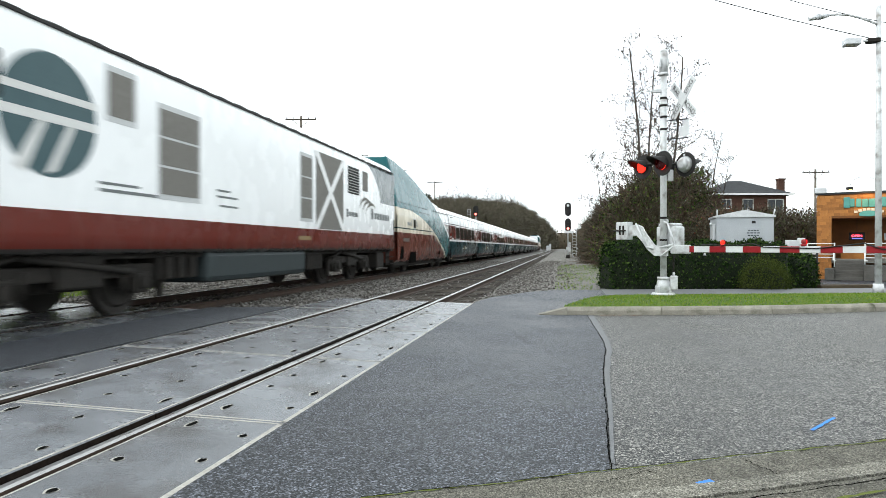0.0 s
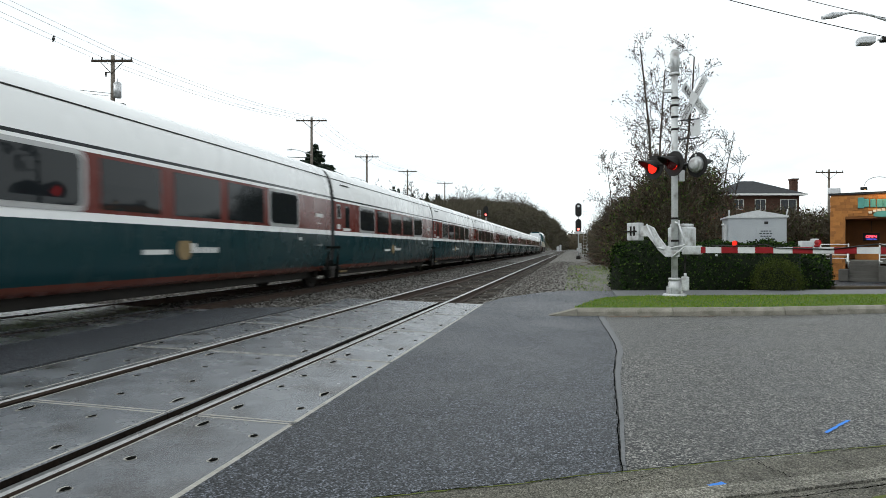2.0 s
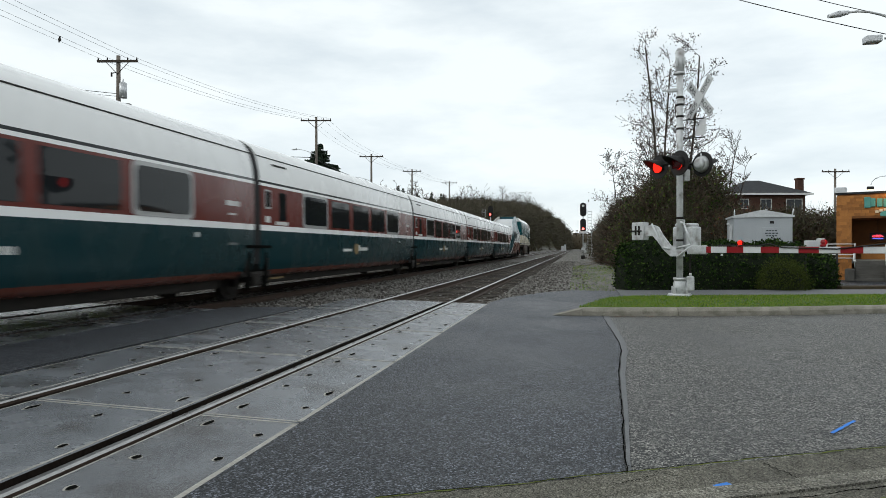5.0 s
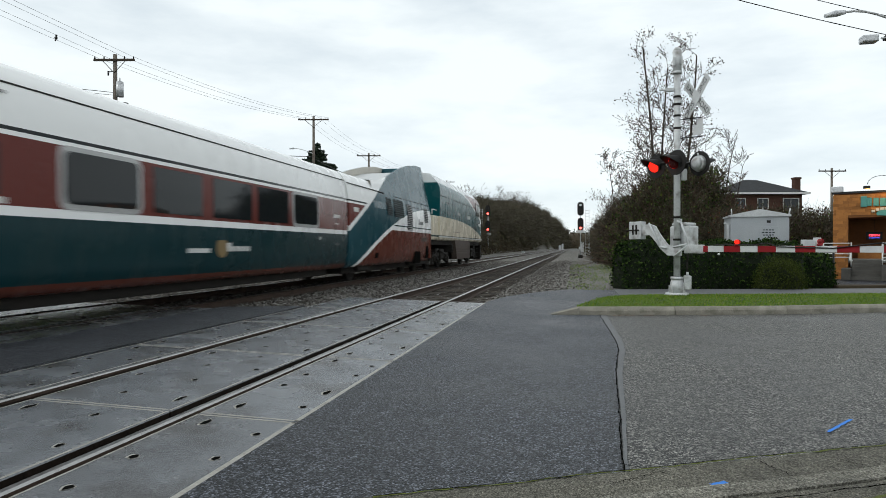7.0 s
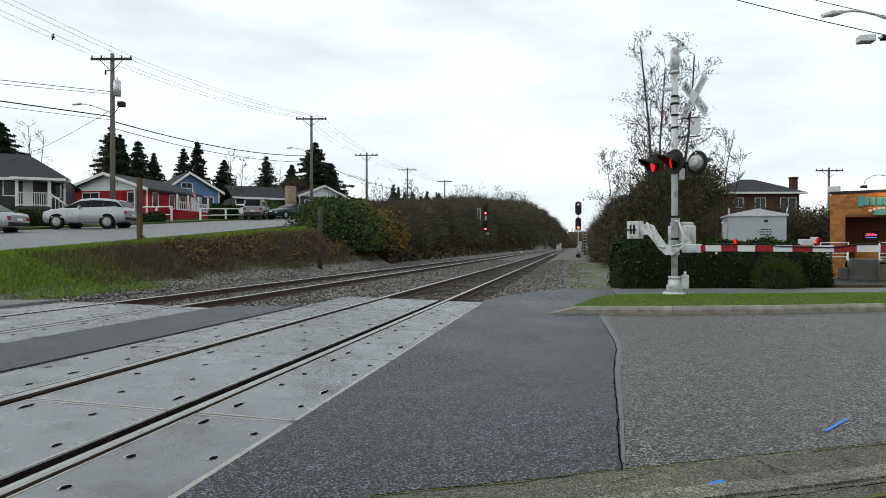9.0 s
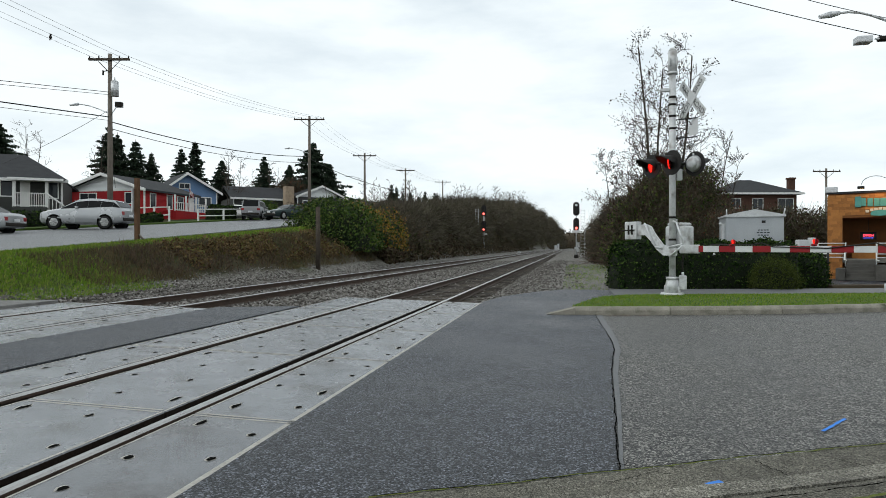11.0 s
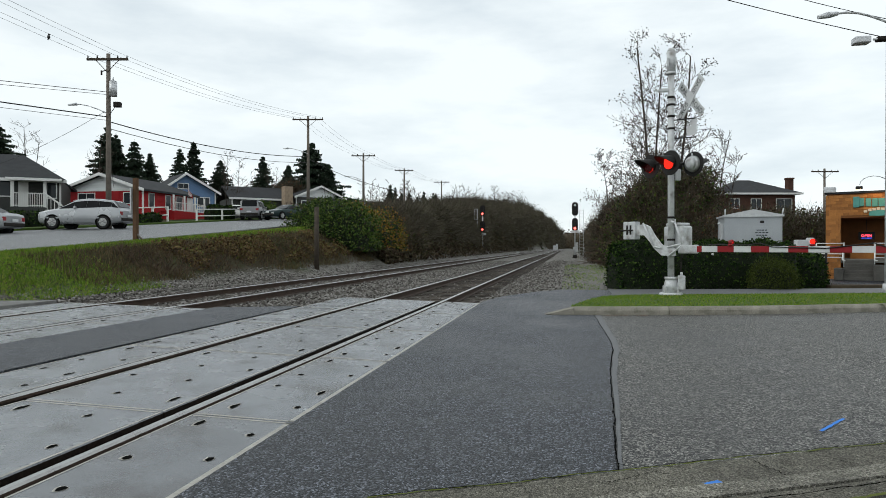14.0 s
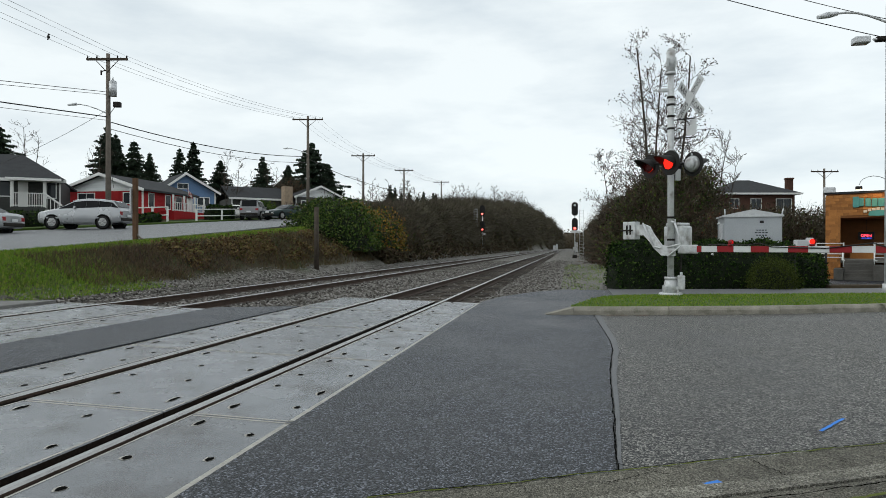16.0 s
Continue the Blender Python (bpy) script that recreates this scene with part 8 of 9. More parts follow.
h5 = house("low house with white gables and stone chimney", (-31.5, 70.0), (-27.5, 74.5), 5.3, 1.9, 6, 1.25, True, M["grey_siding"], ((1.2, 0.6, 1.2, 0.9), (4.4, 0.6, 1.0, 0.9)), M["white_siding"])
b = bmesh.new()
box(b, -1.6, -0.6, -0.4, 0.6, -0.5, 3.0, 0.03)
part("chimney", b, M["chimney_stone"], h5, "pale stone chimney")
house("long pale apartment house above the bank", (-36.8, 104.5), (-32.5, 126.0), 6.4, 2.6, 8, 1.0, False, M["white_siding"], ((2.5, 1.2, 1.4, 1.2), (6, 1.2, 1.4, 1.2), (9.5, 1.2, 1.4, 1.2), (13, 1.2, 1.4, 1.2), (17, 1.2, 1.4, 1.2)))


def flag(x, y, z, turn):
    top = thing("flag", "red and white striped flag on a short staff", "flag", at=pose(x, y, z, 0, 0, turn) @ Matrix.Scale(0.55, 4))
    b = bmesh.new()
    tube(b, (0, 0, -1.6), (0.35, 0, 1.35), 0.02, 0.015, 8)
    part("staff", b, M["trim"], top)
    for i in range(7):
        b = bmesh.new()
        q = [(0.10 + 0.10 * i, -0.02 * (i % 2), 1.2 - 0.10 * i), (0.20 + 0.10 * i, 0.02, 1.2 - 0.10 * i), (0.42 + 0.10 * i, 0.03 * (i % 2), 0.15 - 0.08 * i), (0.32 + 0.10 * i, 0.0, 0.15 - 0.08 * i)]
        f = b.faces.new([b.verts.new(p) for p in q])
        ex = bmesh.ops.extrude_face_region(b, geom=[f])
        bmesh.ops.translate(b, verts=[v for v in ex["geom"] if isinstance(v, bmesh.types.BMVert)], vec=(0, 0.008, 0))
        part("stripe", b, M["red_paint"] if i % 2 == 0 else M["trim"], top)
    return top


flag(-37.5, 42.2, 4.1, 20)
flag(-32.4, 49.5, 5.6, 60)


M["car_glass"] = surf("dark_car_glass", (0.006, 0.007, 0.008), (0.010, 0.011, 0.012), 2, 0.10, 0, 0.0, 30, spec=0.10)


def car(label, stations, m, paint, wheels, glass_rows, name="car", lights=True, rack=False):
    """A parked car. stations: (y, half width, sill, belt, roof, roof half width); local -y is the front."""
    top = thing(name, label, "car", "cars parked on the hill street", m)

    def ring(st):
        y, w, s, b, r, rw = st
        return [(w * 0.86, s), (w * 0.97, s + 0.10), (w, s + 0.30), (w * 0.985, b - 0.06), (w * 0.955, b), (rw, r - 0.05), (rw * 0.85, r), (rw * 0.3, r + 0.012)]

    part("body", skin([(st[0], loop(ring(st))) for st in stations]), paint, top)
    # glass follows the cabin a few millimetres proud
    for i in (glass_rows[0] - 1,) + tuple(glass_rows) + (glass_rows[-1] + 1,):
        A, B = stations[i], stations[i + 1]
        for s in (1, -1):
            b = bmesh.new()
            vs = []
            for st, k in ((A, 0.004), (B, -0.004)):
                y, w, sl, be, r, rw = st
                lo, hi = Vector((w * 0.955, be)), Vector((rw, r - 0.05))
                for f in (0.08, 0.84):
                    q = lo.lerp(hi, f)
                    vs.append(b.verts.new((s * (q.x + 0.008), y + k, q.y)))
            b.faces.new((vs[0], vs[2], vs[3], vs[1]))
            part("side_window", b, M["car_glass"], top)
    for i, nm in ((glass_rows[0] - 1, "windscreen"), (glass_rows[-1] + 1, "rear_window")):
        A, B = stations[i], stations[i + 1]
        b = bmesh.new()
        hi, lo = (B, A) if nm == "windscreen" else (A, B)
        o = 0.012 if nm == "rear_window" else -0.012
        zl = max(lo[4], lo[3]) + 0.03
        q = [(lo[1] * 0.80, lo[0] + o * 0, zl), (-lo[1] * 0.80, lo[0] + o * 0, zl), (-hi[5] * 0.86, hi[0], hi[4] - 0.02), (hi[5] * 0.86, hi[0], hi[4] - 0.02)]
        f = b.faces.new([b.verts.new((x, y + o, z + 0.014)) for x, y, z in q])
        bmesh.ops.recalc_face_normals(b, faces=b.faces)
        part(nm, b, M["car_glass"], top)
    for wy, r in wheels:
        for s in (1, -1):
            w = stations[len(stations) // 2][1]
            b = bmesh.new()
            tube(b, (s * (w - 0.22), wy, r), (s * (w - 0.01), wy, r), r, r, 24)
            tube(b, (s * (w - 0.03), wy, r), (s * (w + 0.004), wy, r), r * 0.98, r * 0.9, 24)
            t = part("tyre", b, M["rubber"], top)
            b = bmesh.new()
            tube(b, (s * (w - 0.01), wy, r), (s * (w + 0.008), wy, r), r * 0.66, r * 0.62, 20)
            part("rim", b, M["silver"], t)
            for k in range(6):
                a = k * math.pi / 3
                b = bmesh.new()
                tube(b, (s * (w + 0.012), wy, r), (s * (w + 0.012), wy + math.cos(a) * r * 0.64, r + math.sin(a) * r * 0.64), 0.022, 0.045, 6)
                part("spoke", b, M["silver"], t)
            # arch gap: a solid near-black disc, coloured as the shade of the wheel well
            b = bmesh.new()
            tube(b, (s * (w - 0.04), wy, r + 0.01), (s * (w - 0.002), wy, r + 0.01), r + 0.07, r + 0.07, 24)
            part("wheel_arch", b, M["dark"], top)
    y0, y1 = stations[0], stations[-1]
    for s in (1, -1):
        b = bmesh.new()
        box(b, s * y0[1] * 0.55, s * y0[1] * 0.98, y0[0] - 0.015, y0[0] + 0.22, y0[3] - 0.20, y0[3] - 0.03, 0.03)
        part("headlight", b, M["silver"], top, "clear headlight")
        b = bmesh.new()
        box(b, s * y1[1] * 0.68, s * y1[1] * 1.0, y1[0] - 0.25, y1[0] + 0.012, y1[3] - 0.22, y1[3] - 0.02, 0.03)
        part("tail_light", b, M["red_paint"], top, "red tail light")
        b = bmesh.new()
        ym = stations[glass_rows[0]][0] + 0.1
        box(b, s * (y0[1] + 0.06), s * (y0[1] + 0.24), ym - 0.08, ym + 0.05, stations[glass_rows[0]][3], stations[glass_rows[0]][3] + 0.14, 0.03)
        part("mirror", b, paint, top)
    for y, st, sg in ((y0[0], y0, -1), (y1[0], y1, 1)):
        b = bmesh.new()
        box(b, -st[1] * 0.92, st[1] * 0.92, y - 0.06, y + 0.06, st[2] + 0.02, st[2] + 0.20, 0.04)
        part("bumper", b, M["grime"], top)
        b = bmesh.new()
        box(b, -0.2, 0.2, y + sg * 0.055, y + sg * 0.075, st[2] + 0.26, st[2] + 0.38, 0.005)
        part("number_plate", b, M["arm_white"], top, "plain pale plate")
    if rack:
        for s in (1, -1):
            b = bmesh.new()
            st = stations[glass_rows[0]]
            tube(b, (s * st[5] * 0.85, stations[glass_rows[0]][0] + 0.3, st[4] + 0.05), (s * st[5] * 0.85, stations[glass_rows[-1] + 1][0] - 0.1, st[4] + 0.05), 0.02, 0.02, 8)
            part("roof_rail", b, M["black"], top)
    return top


M["silver_car"] = surf("silver_car_paint", (0.36, 0.37, 0.38), (0.42, 0.43, 0.44), 1, 0.25, 0.4, 0.01, 30)
M["grey_car"] = surf("grey_car_paint", (0.20, 0.20, 0.21), (0.25, 0.25, 0.26), 1, 0.3, 0.4, 0.01, 30)
M["dark_car"] = surf("dark_green_car_paint", (0.02, 0.035, 0.035), (0.03, 0.045, 0.045), 1, 0.22, 0.3, 0.01, 30)
crossover = [(-2.34, 0.74, 0.40, 0.78, 0.80, 0.62), (-2.20, 0.87, 0.30, 0.92, 0.94, 0.72), (-1.75, 0.92, 0.28, 1.02, 1.05, 0.76), (-1.18, 0.92, 0.28, 1.09, 1.15, 0.76), (-0.28, 0.92, 0.28, 1.09, 1.62, 0.66), (0.40, 0.92, 0.28, 1.11, 1.69, 0.67), (1.10, 0.92, 0.28, 1.14, 1.66, 0.67), (1.78, 0.91, 0.30, 1.18, 1.56, 0.66), (2.18, 0.89, 0.36, 1.14, 1.17, 0.74), (2.30, 0.85, 0.42, 0.98, 1.00, 0.70)]
sedan = [(-2.30, 0.72, 0.28, 0.62, 0.64, 0.60), (-2.15, 0.84, 0.22, 0.72, 0.74, 0.66), (-1.1, 0.88, 0.20, 0.90, 0.93, 0.70), (-0.75, 0.88, 0.20, 0.92, 0.98, 0.70), (0.0, 0.88, 0.20, 0.94, 1.38, 0.56), (0.7, 0.88, 0.20, 0.95, 1.41, 0.56), (1.15, 0.88, 0.22, 0.96, 1.36, 0.55), (1.65, 0.87, 0.24, 0.97, 1.0, 0.66), (2.2, 0.84, 0.28, 0.94, 0.97, 0.66), (2.32, 0.78, 0.32, 0.82, 0.84, 0.62)]
boxy = [(-2.15, 0.80, 0.34, 0.85, 0.88, 0.68), (-2.05, 0.86, 0.28, 0.96, 0.98, 0.72), (-1.1, 0.88, 0.28, 1.05, 1.07, 0.74), (-0.85, 0.88, 0.28, 1.06, 1.12, 0.74), (-0.25, 0.88, 0.28, 1.08, 1.66, 0.70), (0.6, 0.88, 0.28, 1.08, 1.72, 0.72), (1.3, 0.88, 0.28, 1.08, 1.72, 0.72), (1.95, 0.87, 0.30, 1.08, 1.70, 0.72), (2.10, 0.84, 0.34, 1.06, 1.10, 0.76), (2.15, 0.82, 0.36, 1.0, 1.02, 0.74)]
tilt = math.degrees(math.atan(0.065))
car("silver crossover parked on the hill street", crossover, pose(-26.6, 31.15, 0.2 + 0.065 * 31.15, 0, 0, -79), M["silver_car"], ((-1.45, 0.36), (1.35, 0.36)), (4, 5, 6), "crossover_car")
car("grey boxy off-roader with rear spare wheel", boxy, pose(-28.2, 53.6, 0.2 + 0.065 * 53.6, 0, 0, 195), M["grey_car"], ((-1.35, 0.36), (1.3, 0.36)), (4, 5, 6), "off_road_car", rack=True)
car("dark green saloon parked facing the line", sedan, pose(-25.3, 54.0, 0.2 + 0.065 * 54.0, 0, 0, -18), M["dark_car"], ((-1.4, 0.31), (1.35, 0.31)), (4, 5), "saloon_car")
car("silver saloon parked on the hill street", sedan, pose(-28.3, 25.3, 0.2 + 0.065 * 25.3, 0, 0, -79), M["silver_car"], ((-1.4, 0.31), (1.35, 0.31)), (4, 5), "saloon_car")
car("white saloon behind the fence", sedan, pose(-33.0, 60.0, 4.15, 0, 0, 100), M["trim"], ((-1.4, 0.31), (1.35, 0.31)), (4, 5), "saloon_car")

# verges, kerb, hedges and fences along the street
slab("verge_west", [(-29.25, -10), (-29.25, 57), (-31.2, 57), (-31.2, -10)], lambda x, y: 0.2 + 0.065 * y + 0.12, M["grass"], "green verge behind the street kerb", 0.4, "grass")
for (a, c, h, w, sd) in (((-33.6, 31.0), (-31.0, 36.6), 0.5, 1.3, 41), ((-31.4, 37.5), (-30.6, 43.0), 0.3, 1.2, 42), ((-31.5, 51.2), (-30.2, 53.2), 0.9, 1.6, 43), ((-35.5, 27.0), (-33.8, 30.6), 0.5, 1.3, 44)):
    z = ground_z(*a)
    clipped_hedge("street_hedge", [a, c], w, h + 0.4, 2600, sd, "low clipped hedge beside the hill street", size=0.11, sag=0.06)


def fence(x0, y0, x1, y1, h, n, label):
    z0, z1 = ground_z(x0, y0), ground_z(x1, y1)
    top = thing("white_fence", label, "fence")
    for i in range(n + 1):
        k = i / n
        x, y, z = x0 + (x1 - x0) * k, y0 + (y1 - y0) * k, z0 + (z1 - z0) * k
        b = bmesh.new()
        box(b, x - 0.06, x + 0.06, y - 0.06, y + 0.06, z - 0.2, z + h)
        part("fence_post", b, M["trim"], top)
    for f in (0.45, 0.95):
        b = bmesh.new()
        tube(b, (x0, y0, z0 + h * f), (x1, y1, z1 + h * f), 0.045, 0.045, 6)
        part("rail", b, M["trim"], top)
    return top


fence(-30.2, 47.5, -29.4, 54.0, 1.1, 2, "white two-rail fence beside the drive")
fence(-30.6, 40.5, -31.5, 45.5, 1.25, 2, "white two-rail fence beside the red house")


def utility_pole(x, y, z, h, arm, label, rig=False, lamp=None, turn=11, lean=0.0):
    top = thing("utility_pole", label, "utility pole", "poles along the street", pose(x, y, z, 0, lean, turn))
    b = bmesh.new()
    tube(b, (0, 0, -0.5), (0, 0, h), 0.17, 0.11, 14)
    part("pole", b, M["wood"], top)
    b = bmesh.new()
    zt = h - 0.35
    box(b, -arm / 2, arm / 2, -0.16, -0.05, zt - 0.06, zt + 0.07, 0.01)
    part("crossarm", b, M["bark"], top)
    for s in (1, -1):
        b = bmesh.new()
        tube(b, (s * arm * 0.28, -0.12, zt - 0.05), (0, -0.12, zt - 0.75), 0.022, 0.022, 6)
        part("brace", b, M["bark"], top)
        for k in (0.95, 0.5):
            b = bmesh.new()
            tube(b, (s * arm / 2 * k, -0.1, zt + 0.06), (s * arm / 2 * k, -0.1, zt + 0.22), 0.045, 0.03, 8)
            part("insulator", b, M["grime"], top)
    if rig:
        b = bmesh.new()
        tube(b, (0.33, -0.1, h - 2.5), (0.33, -0.1, h - 1.65), 0.21, 0.21, 18)
        tube(b, (0.33, -0.1, h - 1.65), (0.33, -0.1, h - 1.58), 0.21, 0.12, 18)
        tube(b, (0.33, -0.1, h - 1.58), (0.33, -0.1, h - 1.38), 0.035, 0.035, 8)
        part("transformer", b, M["galv"], top, "grey can transformer")
        b = bmesh.new()
        box(b, 0.42, 0.80, -0.3, 0.0, h - 3.15, h - 2.85, 0.03)
        tube(b, (0.1, -0.1, h - 3.6), (0.5, -0.12, h - 3.05), 0.02, 0.02, 6)
        part("floodlight", b, M["grime"], top, "grey pole floodlight")
        b = bmesh.new()
        tube(b, (-0.1, -0.1, h - 1.0), (-0.35, -0.1, h - 1.05), 0.03, 0.03, 6)
        tube(b, (-0.35, -0.1, h - 1.0), (-0.35, -0.1, h - 1.25), 0.05, 0.05, 8)
        part("cutout", b, M["grime"], top)
    if lamp:
        lz, ln, sd = lamp
        b = bmesh.new()
        pts = [(sd * t, -0.1, lz + 0.55 * math.sin(min(1, t / ln) * 1.5)) for t in (0, ln * 0.3, ln * 0.6, ln * 0.85, ln)]
        for p, q in zip(pts, pts[1:]):
            tube(b, p, q, 0.03, 0.03, 6)
        part("lamp_arm", b, M["galv"], top)
        b = bmesh.new()
        e = pts[-1]
        tube(b, e, (e[0] + sd * 0.5, e[1], e[2] - 0.05), 0.09, 0.05, 10)
        part("lamp_head", b, M["galv"], top, "grey street lamp head")
    return top


POLES = [(-26.35, 32.5, 2.3, 10.2, 2.4), (-25.0, 58.3, 3.95, 10.1, 3.0), (-25.5, 76.9, 4.45, 8.7, 3.0), (-25.5, 97.3, 5.1, 8.6, 2.9), (-25.5, 127.4, 6.0, 8.9, 3.2)]
for i, (x, y, z, h, a) in enumerate(POLES):
    utility_pole(x, y, z, h, a, "weathered wooden utility pole with crossarm", i == 0, ((6.7, 1.8, -1) if i == 0 else (6.4, 1.9, -1) if i == 1 else (5.2, 1.9, -1) if i == 2 else None), 11, 0)
utility_pole(27.8, 76.8, -0.5, 10.4, 3.0, "wooden utility pole behind the restaurant", False, None, 11)


def wire(name, a, b, sag, r, label, n=14):
    a, b = Vector(a), Vector(b)
    pts = [a.lerp(b, i / n) - Vector((0, 0, sag * 4 * (i / n) * (1 - i / n))) for i in range(n + 1)]
    d = (b - a).normalized()
    u = d.cross(Vector((0, 0, 1))).normalized()
    v = d.cross(u)
    rim = [(u * math.cos(k) + v * math.sin(k)) * r for k in (0.0, 1.571, 3.142, 4.712)]
    V = [p + o for p in pts for o in rim]
    F = [(4 * i + k, 4 * i + (k + 1) % 4, 4 * i + 4 + (k + 1) % 4, 4 * i + 4 + k) for i in range(n) for k in range(4)]
    ob = cloud(name, V, F, M["black"], None, True)
    return tagged(ob, label, "cable")


for k in (-1.1, -0.5, 0.55, 1.1):
    for (p, q) in zip(POLES, POLES[1:]):
        wire("power_line", (p[0] + k, p[1] + 0.1, p[2] + p[3] - 0.15), (q[0] + k * 1.2, q[1] + 0.1, q[2] + q[3] - 0.15), 0.45, 0.008, "thin overhead power line")
    wire("power_line", (-26.35 + k, 32.5, 12.35), (-27 + k, 0, 14.2), 0.2, 0.008, "thin overhead power line")
for zz, dz in ((8.55, 0), (8.15, -0.2)):
    wire("telephone_cable", (-26.35, 32.4, zz), (-25.0, 58.2, zz + 1.55 + dz), 0.55, 0.03 if dz == 0 else 0.02, "thick black telephone cable")
wire("telephone_cable", (-25.0, 58.2, 9.9), (-25.5, 76.8, 9.5), 0.2, 0.03, "thick black telephone cable")
wire("telephone_cable", (-25.5, 76.8, 9.5), (-25.5, 97.2, 10.0), 0.2, 0.03, "thick black telephone cable")
wire("telephone_cable", (-26.35, 32.4, 8.8), (-27.5, 8, 6.5), 0.0, 0.03, "thick black telephone cable")
wire("telephone_cable", (-26.35, 32.4, 8.6), (-27.4, 8, 6.2), 0.05, 0.012, "thick black telephone cable")
wire("service_cable", (-26.35, 32.4, 10.25), (-27.5, 8, 6.4), 0.0, 0.016, "black overhead service cable")
wire("service_cable", (-26.35, 32.4, 10.1), (-27.3, 8, 6.1), 0.0, 0.012, "black overhead service cable")
wire("service_cable", (-26.35, 32.4, 9.2), (-40, 37.0, 6.6), 0.3, 0.014, "thin overhead service cable")
wire("service_cable", (-26.35, 32.4, 8.9), (-36, 45.0, 6.0), 0.3, 0.014, "thin overhead service cable")
wire("overhead_cable", (3.54, 17.52, 7.79), (9.18, 18.63, 6.44), 0.05, 0.012, "black overhead cable to the lamp post")
wire("overhead_cable", (5.71, 17.94, 7.73), (9.18, 18.63, 6.95), 0.04, 0.010, "black overhead cable to the lamp post")


def bird(x, y, z):
    top = thing("bird", "small black bird perched on a power line", "bird", at=pose(x, y, z, 0, 0, -40))
    b = bmesh.new()
    bmesh.ops.create_uvsphere(b, u_segments=10, v_segments=7, radius=0.09, matrix=Matrix.Rotation(0.5, 4, "Y") @ Matrix.Diagonal((1.7, 0.9, 1.0, 1)))
    part("body", b, M["black"], top)
    b = bmesh.new()
    bmesh.ops.create_uvsphere(b, u_segments=8, v_segments=6, radius=0.055, matrix=Matrix.Translation((0.12, 0, 0.10)))
    tube(b, (0.16, 0, 0.10), (0.22, 0, 0.09), 0.015, 0.002, 6)
    part("head", b, M["black"], top)
    b = bmesh.new()
    box(b, -0.32, -0.1, -0.03, 0.03, -0.09, -0.06, 0.005)
    part("tail", b, M["black"], top)
    return top


bird(-27.5, 29.4, 12.55)

# posts on the bank
M["post_wood"] = surf("post_wood", (0.07, 0.038, 0.02), (0.12, 0.068, 0.038), 5, 0.9, 0, 0.4, 40)
p = post("sign_post", -14.74, 19.5, 2.45, 0.07, M["post_wood"], "brown wooden sign post with steel plate", True, "sign post", 1.15)
b = bmesh.new()
box(b, -0.11, -0.07, -0.16, 0.16, 1.25, 2.1, 0.008)
part("sign_plate", b, M["galv"], p, "grey sign plate seen edge-on")
b = bmesh.new()
tube(b, (0.05, 0, 0.5), (0.55, 0.2, -0.05), 0.035, 0.035, 6)
part("strut", b, M["wood"], p)
post("old_post", -11.0, 26.6, 2.9, 0.11, M["bark"], "dark weathered wooden post on the bank", False, "post", 0.1)


# railway signals
def rail_signal(x, y, z, h, gaps, label, frame_side, rim):
    top = thing("railway_signal", label, "railway signal", "railway signals", Matrix.Translation((x, y, z)))
    b = bmesh.new()
    tube(b, (0, 0, 0), (0, 0, h), 0.07, 0.06, 12)
    part("mast", b, M["galv"], top)
    b = bmesh.new()
    tube(b, (0, 0, 0), (0, 0, 0.5), 0.3, 0.25, 10)
    part("base", b, M["grime"], top)
    for i, zz in enumerate(gaps):
        hd = new("signal_head")
        hd.parent = top
        hd.matrix_local = Matrix.Translation((0, -0.15, zz))
        b = bmesh.new()
        ring = []
        for k in range(24):
            a = k * math.pi / 12
            ring.append((0.34 * math.cos(a), 0.34 * math.sin(a) + (0.42 if math.sin(a) > 0 else -0.42)))
        prism(b, ring, -0.02, 0.03)
        bmesh.ops.recalc_face_normals(b, faces=b.faces)
        part("background", b, M["black"], hd)
        if rim and i == 0:
            b = bmesh.new()
            prism(b, [(p[0] * 1.12, p[1] * 1.06) for p in ring], 0.035, 0.05)
            bmesh.ops.recalc_face_normals(b, faces=b.faces)
            part("white_rim", b, M["arm_white"], hd)
        for k, lz in enumerate((0.42, 0, -0.42)):
            b = bmesh.new()
            tube(b, (0, -0.20, lz + 0.02), (0, -0.02, lz + 0.02), 0.15, 0.15, 14)
            part("hood", b, M["black"], hd)
            if k == 2 or (rim and i == 0 and k == 0):
                b = bmesh.new()
                tube(b, (0, -0.215, lz), (0, -0.20, lz), 0.14, 0.14, 14)
                part("lamp", b, M["red_dim"] if k == 2 and not (rim and i == 0) else M["arm_white"] if k == 0 else M["black"], hd, "red signal lamp")
    b = bmesh.new()
    for s in (-0.22, 0.22):
        tube(b, (frame_side + s, 0.3, 0), (frame_side + s, 0.3, h * 0.93), 0.025, 0.025, 6)
    k = 0.3
    while k < h * 0.93:
        tube(b, (frame_side - 0.22, 0.3, k), (frame_side + 0.22, 0.3, k), 0.02, 0.02, 6)
        k += 0.35
    part("ladder", b, M["galv"], top)
    b = bmesh.new()
    box(b, -0.45, 0.45, -0.25, -0.22, 3.0, 3.28, 0.01)
    box(b, -0.2, 0.2, -0.2, -0.17, 1.1, 1.4, 0.01)
    part("plate", b, M["arm_white"], top, "pale plate on the mast")
    return top


rail_signal(0.78, 74.3, -0.15, 6.1, (5.75, 3.95), "black railway signal showing red over a white-rimmed head", 0.75, True)
rail_signal(-11.5, 86.3, -0.15, 7.1, (6.35, 4.2), "black railway signal showing two red lamps", -1.0, False)
